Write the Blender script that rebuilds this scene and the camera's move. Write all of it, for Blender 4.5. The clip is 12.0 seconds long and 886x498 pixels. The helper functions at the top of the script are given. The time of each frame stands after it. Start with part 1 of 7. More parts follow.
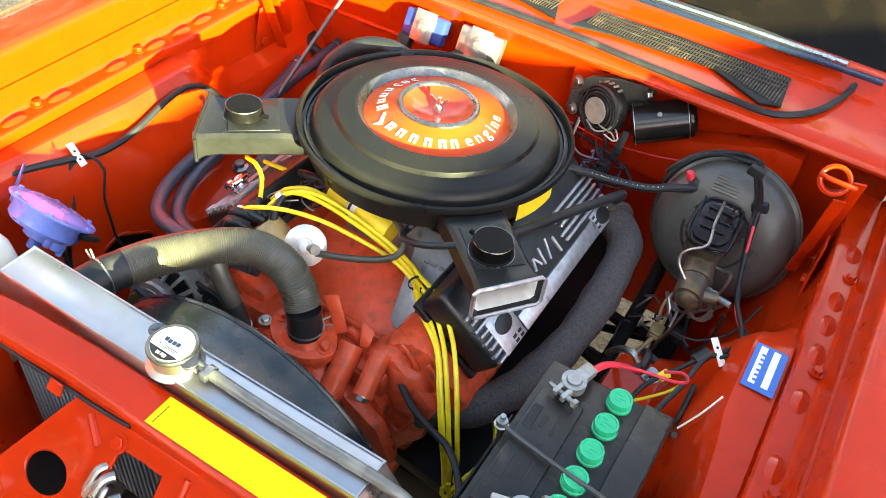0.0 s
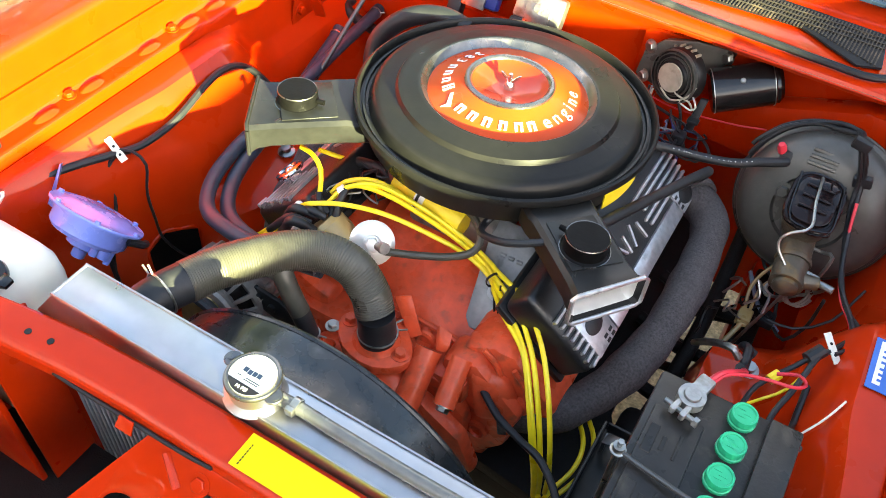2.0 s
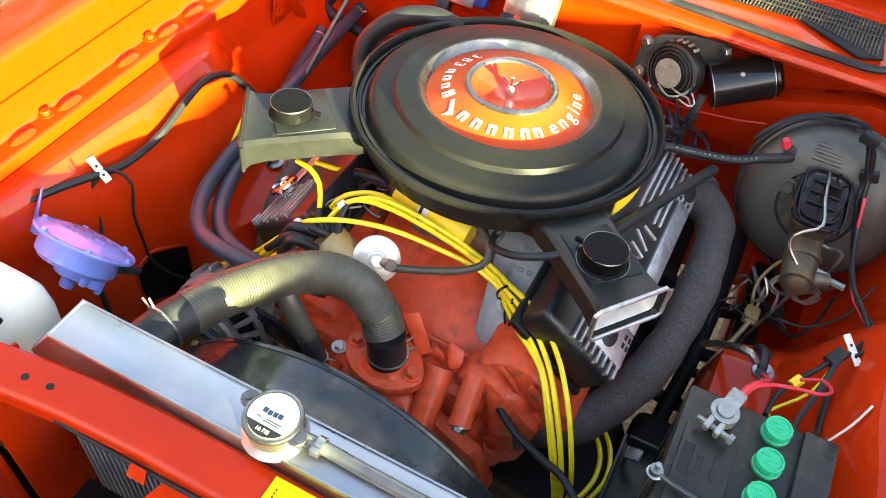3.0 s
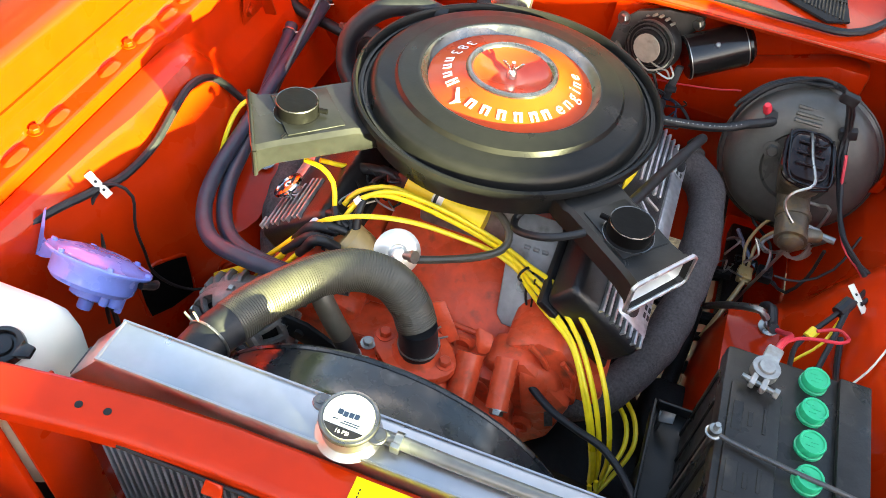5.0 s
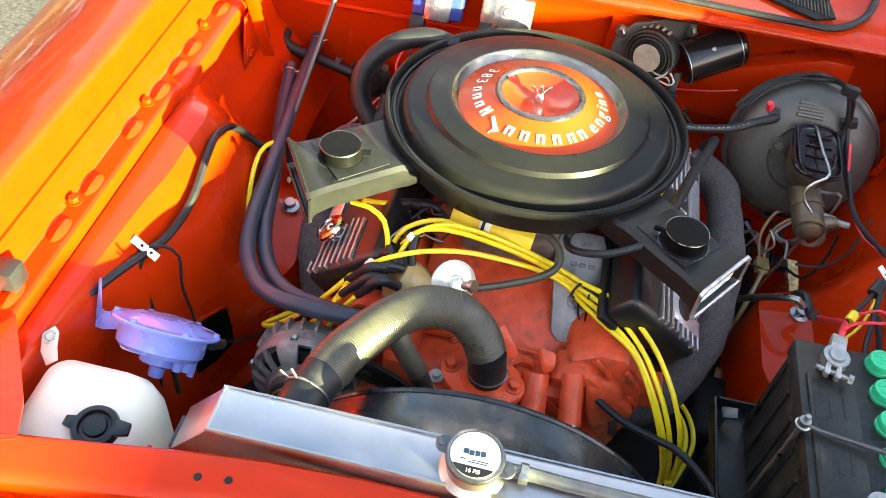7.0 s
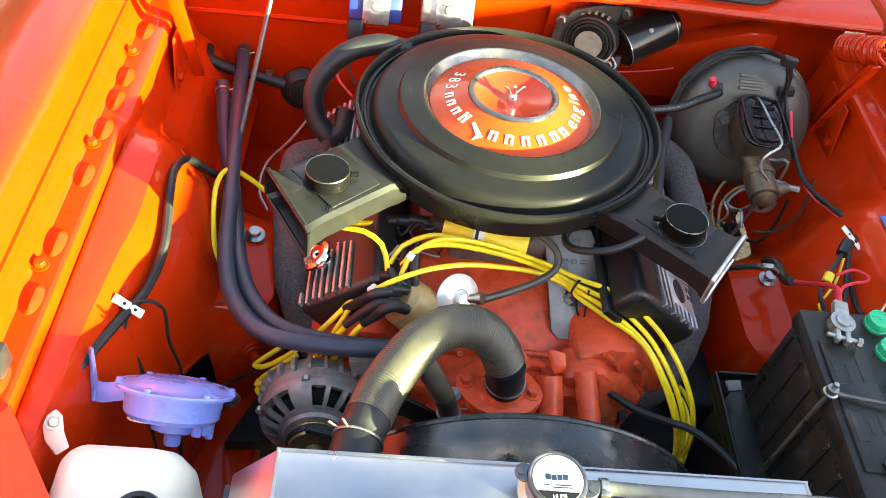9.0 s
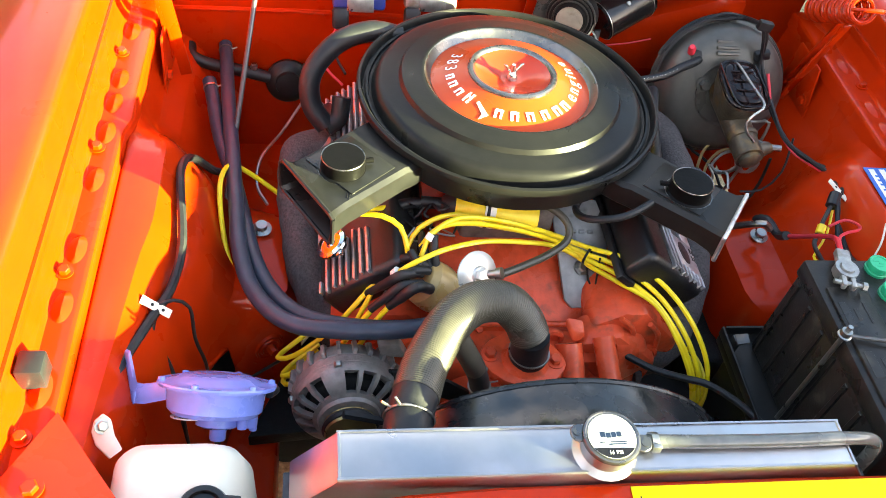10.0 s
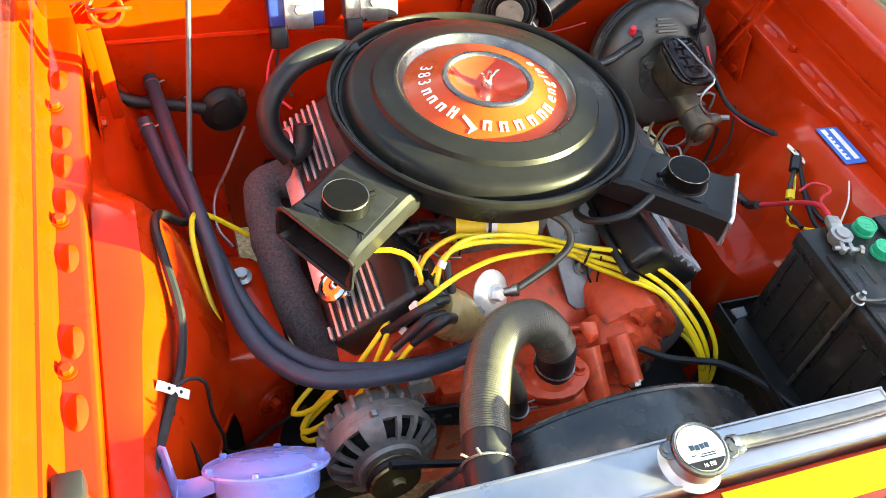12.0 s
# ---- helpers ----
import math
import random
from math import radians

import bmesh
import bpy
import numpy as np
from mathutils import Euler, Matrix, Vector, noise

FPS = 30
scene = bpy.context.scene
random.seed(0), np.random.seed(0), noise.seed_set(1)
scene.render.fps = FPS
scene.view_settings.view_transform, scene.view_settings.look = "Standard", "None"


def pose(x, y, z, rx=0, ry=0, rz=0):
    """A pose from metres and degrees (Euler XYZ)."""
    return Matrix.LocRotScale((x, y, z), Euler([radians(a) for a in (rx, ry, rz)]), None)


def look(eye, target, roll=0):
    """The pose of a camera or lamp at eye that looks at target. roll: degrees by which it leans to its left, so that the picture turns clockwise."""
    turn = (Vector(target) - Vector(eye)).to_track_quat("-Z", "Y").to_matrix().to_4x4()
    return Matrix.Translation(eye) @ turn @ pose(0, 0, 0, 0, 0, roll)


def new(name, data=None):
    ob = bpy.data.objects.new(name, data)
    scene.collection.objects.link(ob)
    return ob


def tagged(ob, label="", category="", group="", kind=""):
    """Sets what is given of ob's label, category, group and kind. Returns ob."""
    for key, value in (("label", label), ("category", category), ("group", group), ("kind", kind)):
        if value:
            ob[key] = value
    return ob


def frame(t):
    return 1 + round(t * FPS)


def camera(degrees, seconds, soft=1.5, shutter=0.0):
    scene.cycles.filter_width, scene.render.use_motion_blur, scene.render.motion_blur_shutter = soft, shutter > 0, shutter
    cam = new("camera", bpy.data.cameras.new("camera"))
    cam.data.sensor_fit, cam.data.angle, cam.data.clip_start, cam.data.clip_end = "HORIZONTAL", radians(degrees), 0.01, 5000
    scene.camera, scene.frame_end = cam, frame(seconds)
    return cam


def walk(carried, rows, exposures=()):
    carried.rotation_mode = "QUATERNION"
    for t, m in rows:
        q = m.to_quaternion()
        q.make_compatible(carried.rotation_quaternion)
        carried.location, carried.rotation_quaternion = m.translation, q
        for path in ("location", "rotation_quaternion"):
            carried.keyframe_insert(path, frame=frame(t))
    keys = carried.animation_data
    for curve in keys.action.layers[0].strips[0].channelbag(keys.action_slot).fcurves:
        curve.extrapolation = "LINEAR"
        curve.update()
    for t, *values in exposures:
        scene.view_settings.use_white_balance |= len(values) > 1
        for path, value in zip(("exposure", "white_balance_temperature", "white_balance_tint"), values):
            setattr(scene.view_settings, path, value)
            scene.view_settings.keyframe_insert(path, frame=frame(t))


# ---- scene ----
EXPO, KELVIN, SUN, SUN_EL, SUN_AZ, SKY_EL, SKY, CLOUD, AC_TILT = 4.05, 7100, 4.7, 12.4, -30.0, 14.0, 0.062, 7.4, -2.0
WALL_X, WALL_Z = 2.6, 1.590
cam = camera(55.9, 12.0, soft=0.7)
# the walk: rows of seconds, place along a walk one unit long, yaw, pitch, roll
METRES, START, TILT, LEAN, TURN = 1.16, (0.5578, -1.0307, 1.7585), -44.151, -5.337, 31.718
ROWS = [
    (0.0, 0.0, 0.0, 0.0, 0.0, 0.0, 0.0),
    (0.5, -0.0171, 0.0209, 0.0024, 2.18, -0.76, -0.23),
    (1.0, -0.0433, 0.0486, 0.0188, 2.41, -2.02, 0.27),
    (1.5, -0.0698, 0.0756, 0.0434, 1.59, -2.98, 1.12),
    (2.0, -0.0912, 0.096, 0.0623, 0.39, -3.67, 1.93),
    (2.5, -0.1165, 0.1166, 0.0822, -0.97, -4.33, 2.9),
    (3.0, -0.1449, 0.1368, 0.1003, -2.37, -4.98, 3.95),
    (5.0, -0.2699, 0.1406, 0.1189, -8.55, -6.68, 8.23),
    (5.5, -0.3109, 0.1371, 0.1252, -9.93, -6.74, 9.33),
    (6.0, -0.3565, 0.1223, 0.1289, -11.14, -6.73, 10.63),
    (6.5, -0.3888, 0.1215, 0.1423, -12.44, -6.85, 12.12),
    (7.0, -0.4172, 0.1561, 0.1771, -14.28, -7.26, 13.75),
    (9.0, -0.5472, 0.2395, 0.2633, -25.25, -11.86, 19.19),
    (9.5, -0.5873, 0.2462, 0.2685, -27.7, -13.11, 20.74),
    (10.0, -0.6314, 0.2611, 0.2882, -30.18, -14.41, 22.46),
    (10.5, -0.6528, 0.2885, 0.3145, -32.94, -16.0, 24.1),
    (11.0, -0.6724, 0.3308, 0.355, -36.1, -17.76, 25.55),
    (11.5, -0.6932, 0.3662, 0.3821, -39.54, -19.69, 26.72),
    (12.0, -0.7096, 0.3913, 0.4041, -42.87, -21.56, 27.59),
]
walk(cam, [(t, pose(*START, TILT, LEAN, TURN) @ pose(METRES * x, METRES * y, METRES * z, 90 + pitch, roll, yaw)) for t, x, y, z, yaw, pitch, roll in ROWS],
     exposures=[(0.0, EXPO, KELVIN, 10), (12.0, EXPO, KELVIN, 10)])

# ---- light: a low warm sun from the car's left side, and a bright sky ----
SUN_DIR = Vector((math.cos(radians(SUN_AZ)) * math.cos(radians(SUN_EL)), math.sin(radians(SUN_AZ)) * math.cos(radians(SUN_EL)), math.sin(radians(SUN_EL))))
world = bpy.data.worlds.new("sky")
scene.world = world
world.use_nodes = True
wn, wl = world.node_tree.nodes, world.node_tree.links
wn.clear()
sky = wn.new("ShaderNodeTexSky")
sky.sky_type, sky.sun_disc = "NISHITA", False
sky.sun_elevation, sky.sun_rotation = radians(SKY_EL), radians(90 - SUN_AZ)
sky.air_density, sky.dust_density = 1.0, 0.6
coord = wn.new("ShaderNodeTexCoord")
cloud = wn.new("ShaderNodeTexNoise")
cloud.inputs["Scale"].default_value, cloud.inputs["Detail"].default_value = 2.6, 8
ramp = wn.new("ShaderNodeValToRGB")
ramp.color_ramp.elements[0].position, ramp.color_ramp.elements[1].position = 0.47, 0.68
mixw = wn.new("ShaderNodeMix")
mixw.data_type = "RGBA"
mixw.inputs["B"].default_value = (CLOUD, CLOUD * 0.91, CLOUD * 0.88, 1)
bg = wn.new("ShaderNodeBackground")
bg.inputs["Strength"].default_value = SKY
wout = wn.new("ShaderNodeOutputWorld")
wl.new(coord.outputs["Generated"], cloud.inputs["Vector"])
# cloud thickens towards the horizon
split, less, thick = wn.new("ShaderNodeSeparateXYZ"), wn.new("ShaderNodeMath"), wn.new("ShaderNodeMath")
less.operation, thick.operation = "MULTIPLY_ADD", "ADD"
less.inputs[1].default_value, less.inputs[2].default_value = -0.28, 0.16
wl.new(coord.outputs["Generated"], split.inputs["Vector"])
wl.new(split.outputs["Z"], less.inputs[0])
wl.new(cloud.outputs["Fac"], thick.inputs[0])
wl.new(less.outputs["Value"], thick.inputs[1])
wl.new(thick.outputs["Value"], ramp.inputs["Fac"])
wl.new(ramp.outputs["Color"], mixw.inputs["Factor"])
wl.new(sky.outputs["Color"], mixw.inputs["A"])
wl.new(mixw.outputs["Result"], bg.inputs["Color"])
wl.new(bg.outputs["Background"], wout.inputs["Surface"])
sun = new("sun", bpy.data.lights.new("sun", "SUN"))
sun.data.energy, sun.data.angle, sun.data.color = SUN, radians(0.6), (0.93, 0.99, 0.54)
sun.matrix_world = look(SUN_DIR * 30, (0, 0, 0))


# ---- materials ----
def material(name, color, rough=0.5, metal=0.0, spread=0.12, grain=60.0, bump=0.0, bump_scale=200.0, stain=None, stain_at=0.62, stain_scale=9.0, coat=0.0, rough_spread=0.12, spec=0.5):
    """A surface whose colour wanders at two scales, with worn or dirty patches and fine relief."""
    m = bpy.data.materials.new(name)
    m.use_nodes = True
    n, l = m.node_tree.nodes, m.node_tree.links
    b = n["Principled BSDF"]
    pos = n.new("ShaderNodeTexCoord")
    fine, broad = n.new("ShaderNodeTexNoise"), n.new("ShaderNodeTexNoise")
    fine.inputs["Scale"].default_value, fine.inputs["Detail"].default_value = grain, 4
    broad.inputs["Scale"].default_value, broad.inputs["Detail"].default_value = stain_scale, 6
    for t in (fine, broad):
        l.new(pos.outputs["Object"], t.inputs["Vector"])
    val = n.new("ShaderNodeMapRange")
    val.inputs["To Min"].default_value, val.inputs["To Max"].default_value = 1 - spread, 1 + spread
    val.inputs["From Min"].default_value, val.inputs["From Max"].default_value = 0.3, 0.7
    l.new(fine.outputs["Fac"], val.inputs["Value"])
    hsv = n.new("ShaderNodeHueSaturation")
    hsv.inputs["Color"].default_value = (*color, 1)
    l.new(val.outputs["Result"], hsv.inputs["Value"])
    out = hsv.outputs["Color"]
    if stain:
        cr = n.new("ShaderNodeMapRange")
        cr.inputs["From Min"].default_value, cr.inputs["From Max"].default_value = stain_at, stain_at + 0.12
        l.new(broad.outputs["Fac"], cr.inputs["Value"])
        mx = n.new("ShaderNodeMix")
        mx.data_type = "RGBA"
        mx.inputs["B"].default_value = (*stain, 1)
        l.new(cr.outputs["Result"], mx.inputs["Factor"])
        l.new(out, mx.inputs["A"])
        out = mx.outputs["Result"]
    l.new(out, b.inputs["Base Color"])
    rr = n.new("ShaderNodeMapRange")
    rr.inputs["To Min"].default_value, rr.inputs["To Max"].default_value = max(0.02, rough - rough_spread), min(1, rough + rough_spread)
    rr.inputs["From Min"].default_value, rr.inputs["From Max"].default_value = 0.3, 0.7
    l.new(broad.outputs["Fac"], rr.inputs["Value"])
    l.new(rr.outputs["Result"], b.inputs["Roughness"])
    b.inputs["Metallic"].default_value = metal
    b.inputs["Specular IOR Level"].default_value = spec
    b.inputs["Coat Weight"].default_value = coat
    b.inputs["Coat Roughness"].default_value = 0.06
    if bump:
        bt, bn = n.new("ShaderNodeTexNoise"), n.new("ShaderNodeBump")
        bt.inputs["Scale"].default_value, bt.inputs["Detail"].default_value = bump_scale, 5
        l.new(pos.outputs["Object"], bt.inputs["Vector"])
        bn.inputs["Strength"].default_value, bn.inputs["Distance"].default_value = bump, 0.002
        l.new(bt.outputs["Fac"], bn.inputs["Height"])
        l.new(bn.outputs["Normal"], b.inputs["Normal"])
    return m


PAINT = material("body_paint", (0.47, 0.0245, 0.002), 0.30, 0, 0.05, 30, 0.02, 40, stain=(0.43, 0.022, 0.002), stain_at=0.6, coat=0.4, rough_spread=0.06, spec=0.1)
ENGINE = material("engine_enamel", (0.66, 0.082, 0.03), 0.32, 0, 0.18, 50, 0.3, 120, stain=(0.28, 0.06, 0.03), stain_at=0.6, stain_scale=26, coat=0.12, spec=0.25)
BLACK = material("satin_black", (0.012, 0.012, 0.0117), 0.36, 0, 0.2, 80, 0.05, 300, stain=(0.022, 0.021, 0.019), stain_at=0.6, spec=0.28)
GLOSS = material("gloss_black", (0.010, 0.009, 0.009), 0.2, 0, 0.2, 60, 0.02, 200, rough_spread=0.05)
MCLID = material("glossy_lid", (0.012, 0.007, 0.007), 0.13, 0, 0.2, 60, 0.05, 90, rough_spread=0.05, spec=0.25)
CAPSULE = material("capsule_black", (0.0045, 0.0043, 0.0043), 0.42, 0, 0.25, 70, 0.12, 200, stain=(0.008, 0.0075, 0.007), stain_at=0.6, stain_scale=30, spec=0.08)
LID = material("lid_black", (0.0115, 0.0112, 0.0106), 0.36, 0.0, 0.12, 60, 0.06, 260, stain=(0.016, 0.015, 0.0135), stain_at=0.64, stain_scale=14, spec=0.18)
SHROUD = material("worn_black_plastic", (0.016, 0.018, 0.020), 0.26, 0, 0.25, 40, 0.08, 120, stain=(0.075, 0.078, 0.08), stain_at=0.6, stain_scale=26, rough_spread=0.2)
CRINKLE = material("crinkle_black", (0.010, 0.010, 0.010), 0.6, 0, 0.2, 100, 0.6, 420, spec=0.25)
RUBBER = material("rubber", (0.013, 0.014, 0.016), 0.45, 0, 0.2, 50, 0.1, 300, stain=(0.028, 0.028, 0.03), stain_at=0.6, stain_scale=20, spec=0.35)
HEATER = material("heater_rubber", (0.030, 0.042, 0.064), 0.36, 0, 0.15, 50, 0.1, 300, spec=0.35)
VINYL = material("cloudy_vinyl", (0.13, 0.132, 0.12), 0.22, 0, 0.15, 60, 0.05, 200, stain=(0.2, 0.2, 0.17), stain_at=0.6, stain_scale=20, coat=0.4)
RIBBED = material("dusty_hose", (0.058, 0.054, 0.041), 0.38, 0.0, 0.15, 70, 0.1, 300, stain=(0.07, 0.064, 0.046), stain_at=0.6, stain_scale=14)
WRAP = material("header_wrap", (0.06, 0.052, 0.052), 0.85, 0, 0.45, 260, 1.0, 330, stain=(0.08, 0.075, 0.075), stain_at=0.6, stain_scale=60)
ALLOY = material("polished_alloy", (0.46, 0.45, 0.455), 0.36, 1.0, 0.05, 40, 0.03, 120, stain=(0.5, 0.5, 0.52), stain_at=0.62, stain_scale=12)
CAST = material("cast_alloy", (0.225, 0.212, 0.2), 0.45, 0.3, 0.15, 90, 0.4, 260, stain=(0.11, 0.10, 0.095), stain_at=0.58, stain_scale=25)
FIN = material("bare_fin", (0.56, 0.56, 0.57), 0.4, 0.85, 0.15, 90, 0.2, 240, stain=(0.2, 0.2, 0.2), stain_at=0.62, stain_scale=30)
GREYBRK = material("painted_bracket", (0.25, 0.257, 0.264), 0.5, 0.3, 0.12, 90, 0.2, 200, stain=(0.1, 0.1, 0.1), stain_at=0.6, stain_scale=25)
CANM = material("bright_zinc", (0.82, 0.81, 0.77), 0.3, 0.55, 0.06, 60, 0.05, 200)
TRIM = material("scuffed_trim", (0.17, 0.165, 0.16), 0.3, 0.95, 0.15, 70, 0.05, 200, stain=(0.16, 0.16, 0.15), stain_at=0.6, stain_scale=30)
CHROME = material("chrome", (0.6, 0.6, 0.61), 0.2, 1.0, 0.03, 40)
ZINC = material("zinc_plate", (0.36, 0.36, 0.34), 0.35, 0.95, 0.15, 80, 0.1, 300, stain=(0.25, 0.22, 0.17), stain_at=0.6, stain_scale=40)
STEEL = material("brake_steel", (0.082, 0.079, 0.070), 0.36, 0.25, 0.15, 60, 0.1, 200, stain=(0.08, 0.075, 0.065), stain_at=0.58, stain_scale=12)
IRON = material("rusty_iron", (0.075, 0.062, 0.048), 0.55, 0.6, 0.2, 60, 0.4, 160, stain=(0.16, 0.12, 0.08), stain_at=0.55, stain_scale=30)
DIRTY = material("stained_iron", (0.12, 0.098, 0.07), 0.42, 0.5, 0.25, 50, 0.5, 150, stain=(0.2, 0.13, 0.06), stain_at=0.52, stain_scale=34)
YELLOW = material("yellow_silicone", (0.9, 0.68, 0.02), 0.34, 0, 0.08, 50, 0.05, 300, stain=(0.5, 0.34, 0.01), stain_at=0.64, stain_scale=18)
LABELY = material("yellow_label", (0.85, 0.62, 0.02), 0.45, 0, 0.06, 60)
LEMON = material("lemon_tape", (0.74, 0.62, 0.003), 0.45, 0, 0.05, 60, spec=0.2)
WHITE = material("milky_plastic", (0.72, 0.69, 0.58), 0.4, 0, 0.04, 30, 0.03, 60, stain=(0.7, 0.65, 0.52), stain_at=0.62, stain_scale=6)
INK = material("white_print", (0.82, 0.8, 0.76), 0.5, 0, 0.03, 60)
PALEINK = material("pale_print", (0.5, 0.49, 0.48), 0.45, 0, 0.06, 60, spec=0.3)
GREYINK = material("grey_print", (0.16, 0.2, 0.3), 0.5, 0, 0.1, 60)
HORN = material("violet_enamel", (0.19, 0.27, 0.74), 0.3, 0, 0.08, 50, 0.05, 150, stain=(0.22, 0.27, 0.62), stain_at=0.62, stain_scale=20, coat=0.5)
BATTERY = material("battery_case", (0.017, 0.016, 0.015), 0.34, 0, 0.25, 70, 0.15, 260, stain=(0.055, 0.049, 0.04), stain_at=0.62, stain_scale=26, spec=0.3)
GREEN = material("green_plastic", (0.01, 0.38, 0.18), 0.35, 0, 0.06, 60, 0.05, 200)
REDWIRE = material("red_wire", (0.62, 0.03, 0.05), 0.4, 0, 0.06, 60)
LEAD = material("lead_clamp", (0.36, 0.355, 0.34), 0.45, 0.75, 0.2, 80, 0.3, 250, stain=(0.3, 0.28, 0.25), stain_at=0.58, stain_scale=50)
BLUE = material("blue_enamel", (0.012, 0.03, 0.19), 0.35, 0, 0.1, 60)
DECALB = material("blue_decal", (0.03, 0.14, 0.5), 0.4, 0, 0.05, 60)
DECALR = material("decal_red", (0.52, 0.052, 0.005), 0.35, 0, 0.04, 40, coat=0.2, spec=0.25)
DECALC = material("decal_centre", (0.5, 0.035, 0.008), 0.3, 0, 0.08, 12, coat=0.4, spec=0.25)
PALE = material("pale_plate", (0.42, 0.40, 0.31), 0.4, 0.3, 0.15, 60, 0.1, 200, stain=(0.25, 0.22, 0.16), stain_at=0.6, stain_scale=40)
COVER = material("cover_black", (0.011, 0.011, 0.012), 0.36, 0, 0.2, 90, 0.25, 380)
GOLD = material("gold_plate", (0.3, 0.23, 0.1), 0.35, 0.7, 0.15, 60, 0.1, 200)
TAN = material("tan_cap", (0.36, 0.25, 0.1), 0.32, 0, 0.12, 50, 0.05, 200, stain=(0.38, 0.26, 0.1), stain_at=0.6, stain_scale=30)
# solid core block, its colour darkened for the shaded gaps between the tubes
COREGAP = material("core_gap_shade", (0.045, 0.05, 0.06), 0.5, 0.3, 0.2, 220, 0.3, 500)
COREBAR = material("core_tubes", (0.30, 0.34, 0.40), 0.45, 0.5, 0.15, 220, 0.2, 500)
GLASS = material("dark_glass", (0.006, 0.0045, 0.003), 0.10, 0, 0.1, 20, stain=(0.013, 0.009, 0.005), stain_at=0.5, stain_scale=5, spec=0.15)
GRAVEL = material("gravel", (0.52, 0.41, 0.23), 0.9, 0, 0.5, 90, 1.0, 70, stain=(0.3, 0.24, 0.15), stain_at=0.55, stain_scale=45)
PLASTER = material("pale_plaster", (0.4, 0.38, 0.35), 0.8, 0, 0.1, 20, 0.3, 60)
LEAFY = material("far_foliage", (0.05, 0.065, 0.03), 0.8, 0, 0.5, 1.5, stain=(0.02, 0.03, 0.015), stain_at=0.5, stain_scale=0.8)
WIPER = material("wiper_metal", (0.42, 0.47, 0.55), 0.3, 0.9, 0.08, 60)
NAVY = material("navy_steel", (0.02, 0.035, 0.075), 0.3, 0.4, 0.1, 60)
MESH = material("cowl_screen", (0.015, 0.015, 0.017), 0.6, 0.5, 0.3, 300)
RODM = material("grey_rod", (0.11, 0.11, 0.11), 0.4, 0.8, 0.1, 60)


# ---- building helpers ----
def origin_of(ob):
    at = Vector((0, 0, 0))
    while ob:
        at += ob.location
        ob = ob.parent
    return at


def link(name, bm, mat, parent=None, label="", at=None, smooth=35):
    """Links a bmesh, modelled in the world's metres, as one mesh object."""
    bmesh.ops.recalc_face_normals(bm, faces=bm.faces)
    me = bpy.data.meshes.new(name)
    o = origin_of(parent) if parent else Vector(at or (0, 0, 0))
    bm.transform(Matrix.Translation(-o))
    bm.to_mesh(me)
    bm.free()
    me.polygons.foreach_set("use_smooth", [True] * len(me.polygons))
    me.set_sharp_from_angle(angle=radians(smooth))
    me.materials.append(mat)
    ob = new(name, me)
    if parent:
        ob.parent = parent
    else:
        ob.location = o
    return tagged(ob, label)


def part(name, bm, mat, parent, label="", smooth=35):
    return link(name, bm, mat, parent, label, None, smooth)


def thing(name, at, label, category, group="", kind=""):
    ob = new(name)
    ob.empty_display_size = 0.05
    ob.location = at
    return tagged(ob, label, category, group, kind)


def solo(name, bm, mat, at, label, category, group="", kind="", smooth=35):
    return tagged(link(name, bm, mat, None, label, at, smooth), label, category, group, kind)


def box(bm, lo, hi, bevel=0.0, seg=2, turn=None):
    """A box between two corners, its edges rounded; turn: a matrix laid on it about its middle."""
    lo, hi = Vector(lo), Vector(hi)
    r = bmesh.ops.create_cube(bm, size=1)
    vs = r["verts"]
    bmesh.ops.scale(bm, vec=hi - lo, verts=vs)
    if bevel:
        es = list({e for v in vs for e in v.link_edges})
        g = bmesh.ops.bevel(bm, geom=es, offset=bevel, segments=seg, affect="EDGES", profile=0.5)
        vs = list({v for f in g["faces"] for v in f.verts} | {v for v in vs if v.is_valid})
    if turn:
        bmesh.ops.transform(bm, matrix=turn, verts=vs)
    bmesh.ops.translate(bm, vec=(lo + hi) / 2, verts=vs)
    return vs


def prism(bm, pts, off, bevel=0.0):
    """A solid from a planar outline of points, pushed along off."""
    vs = [bm.verts.new(p) for p in pts]
    f = bm.faces.new(vs)
    r = bmesh.ops.extrude_face_region(bm, geom=[f])
    up = [v for v in r["geom"] if isinstance(v, bmesh.types.BMVert)]
    bmesh.ops.translate(bm, vec=off, verts=up)
    if bevel:
        es = list({e for v in vs + up for e in v.link_edges})
        bmesh.ops.bevel(bm, geom=es, offset=bevel, segments=2, affect="EDGES", profile=0.5)


def basis(axis):
    z = Vector(axis).normalized()
    x = (Vector((0, 0, 1)) if abs(z.z) < 0.9 else Vector((0, 1, 0))).cross(z).normalized()
    return x, z.cross(x), z


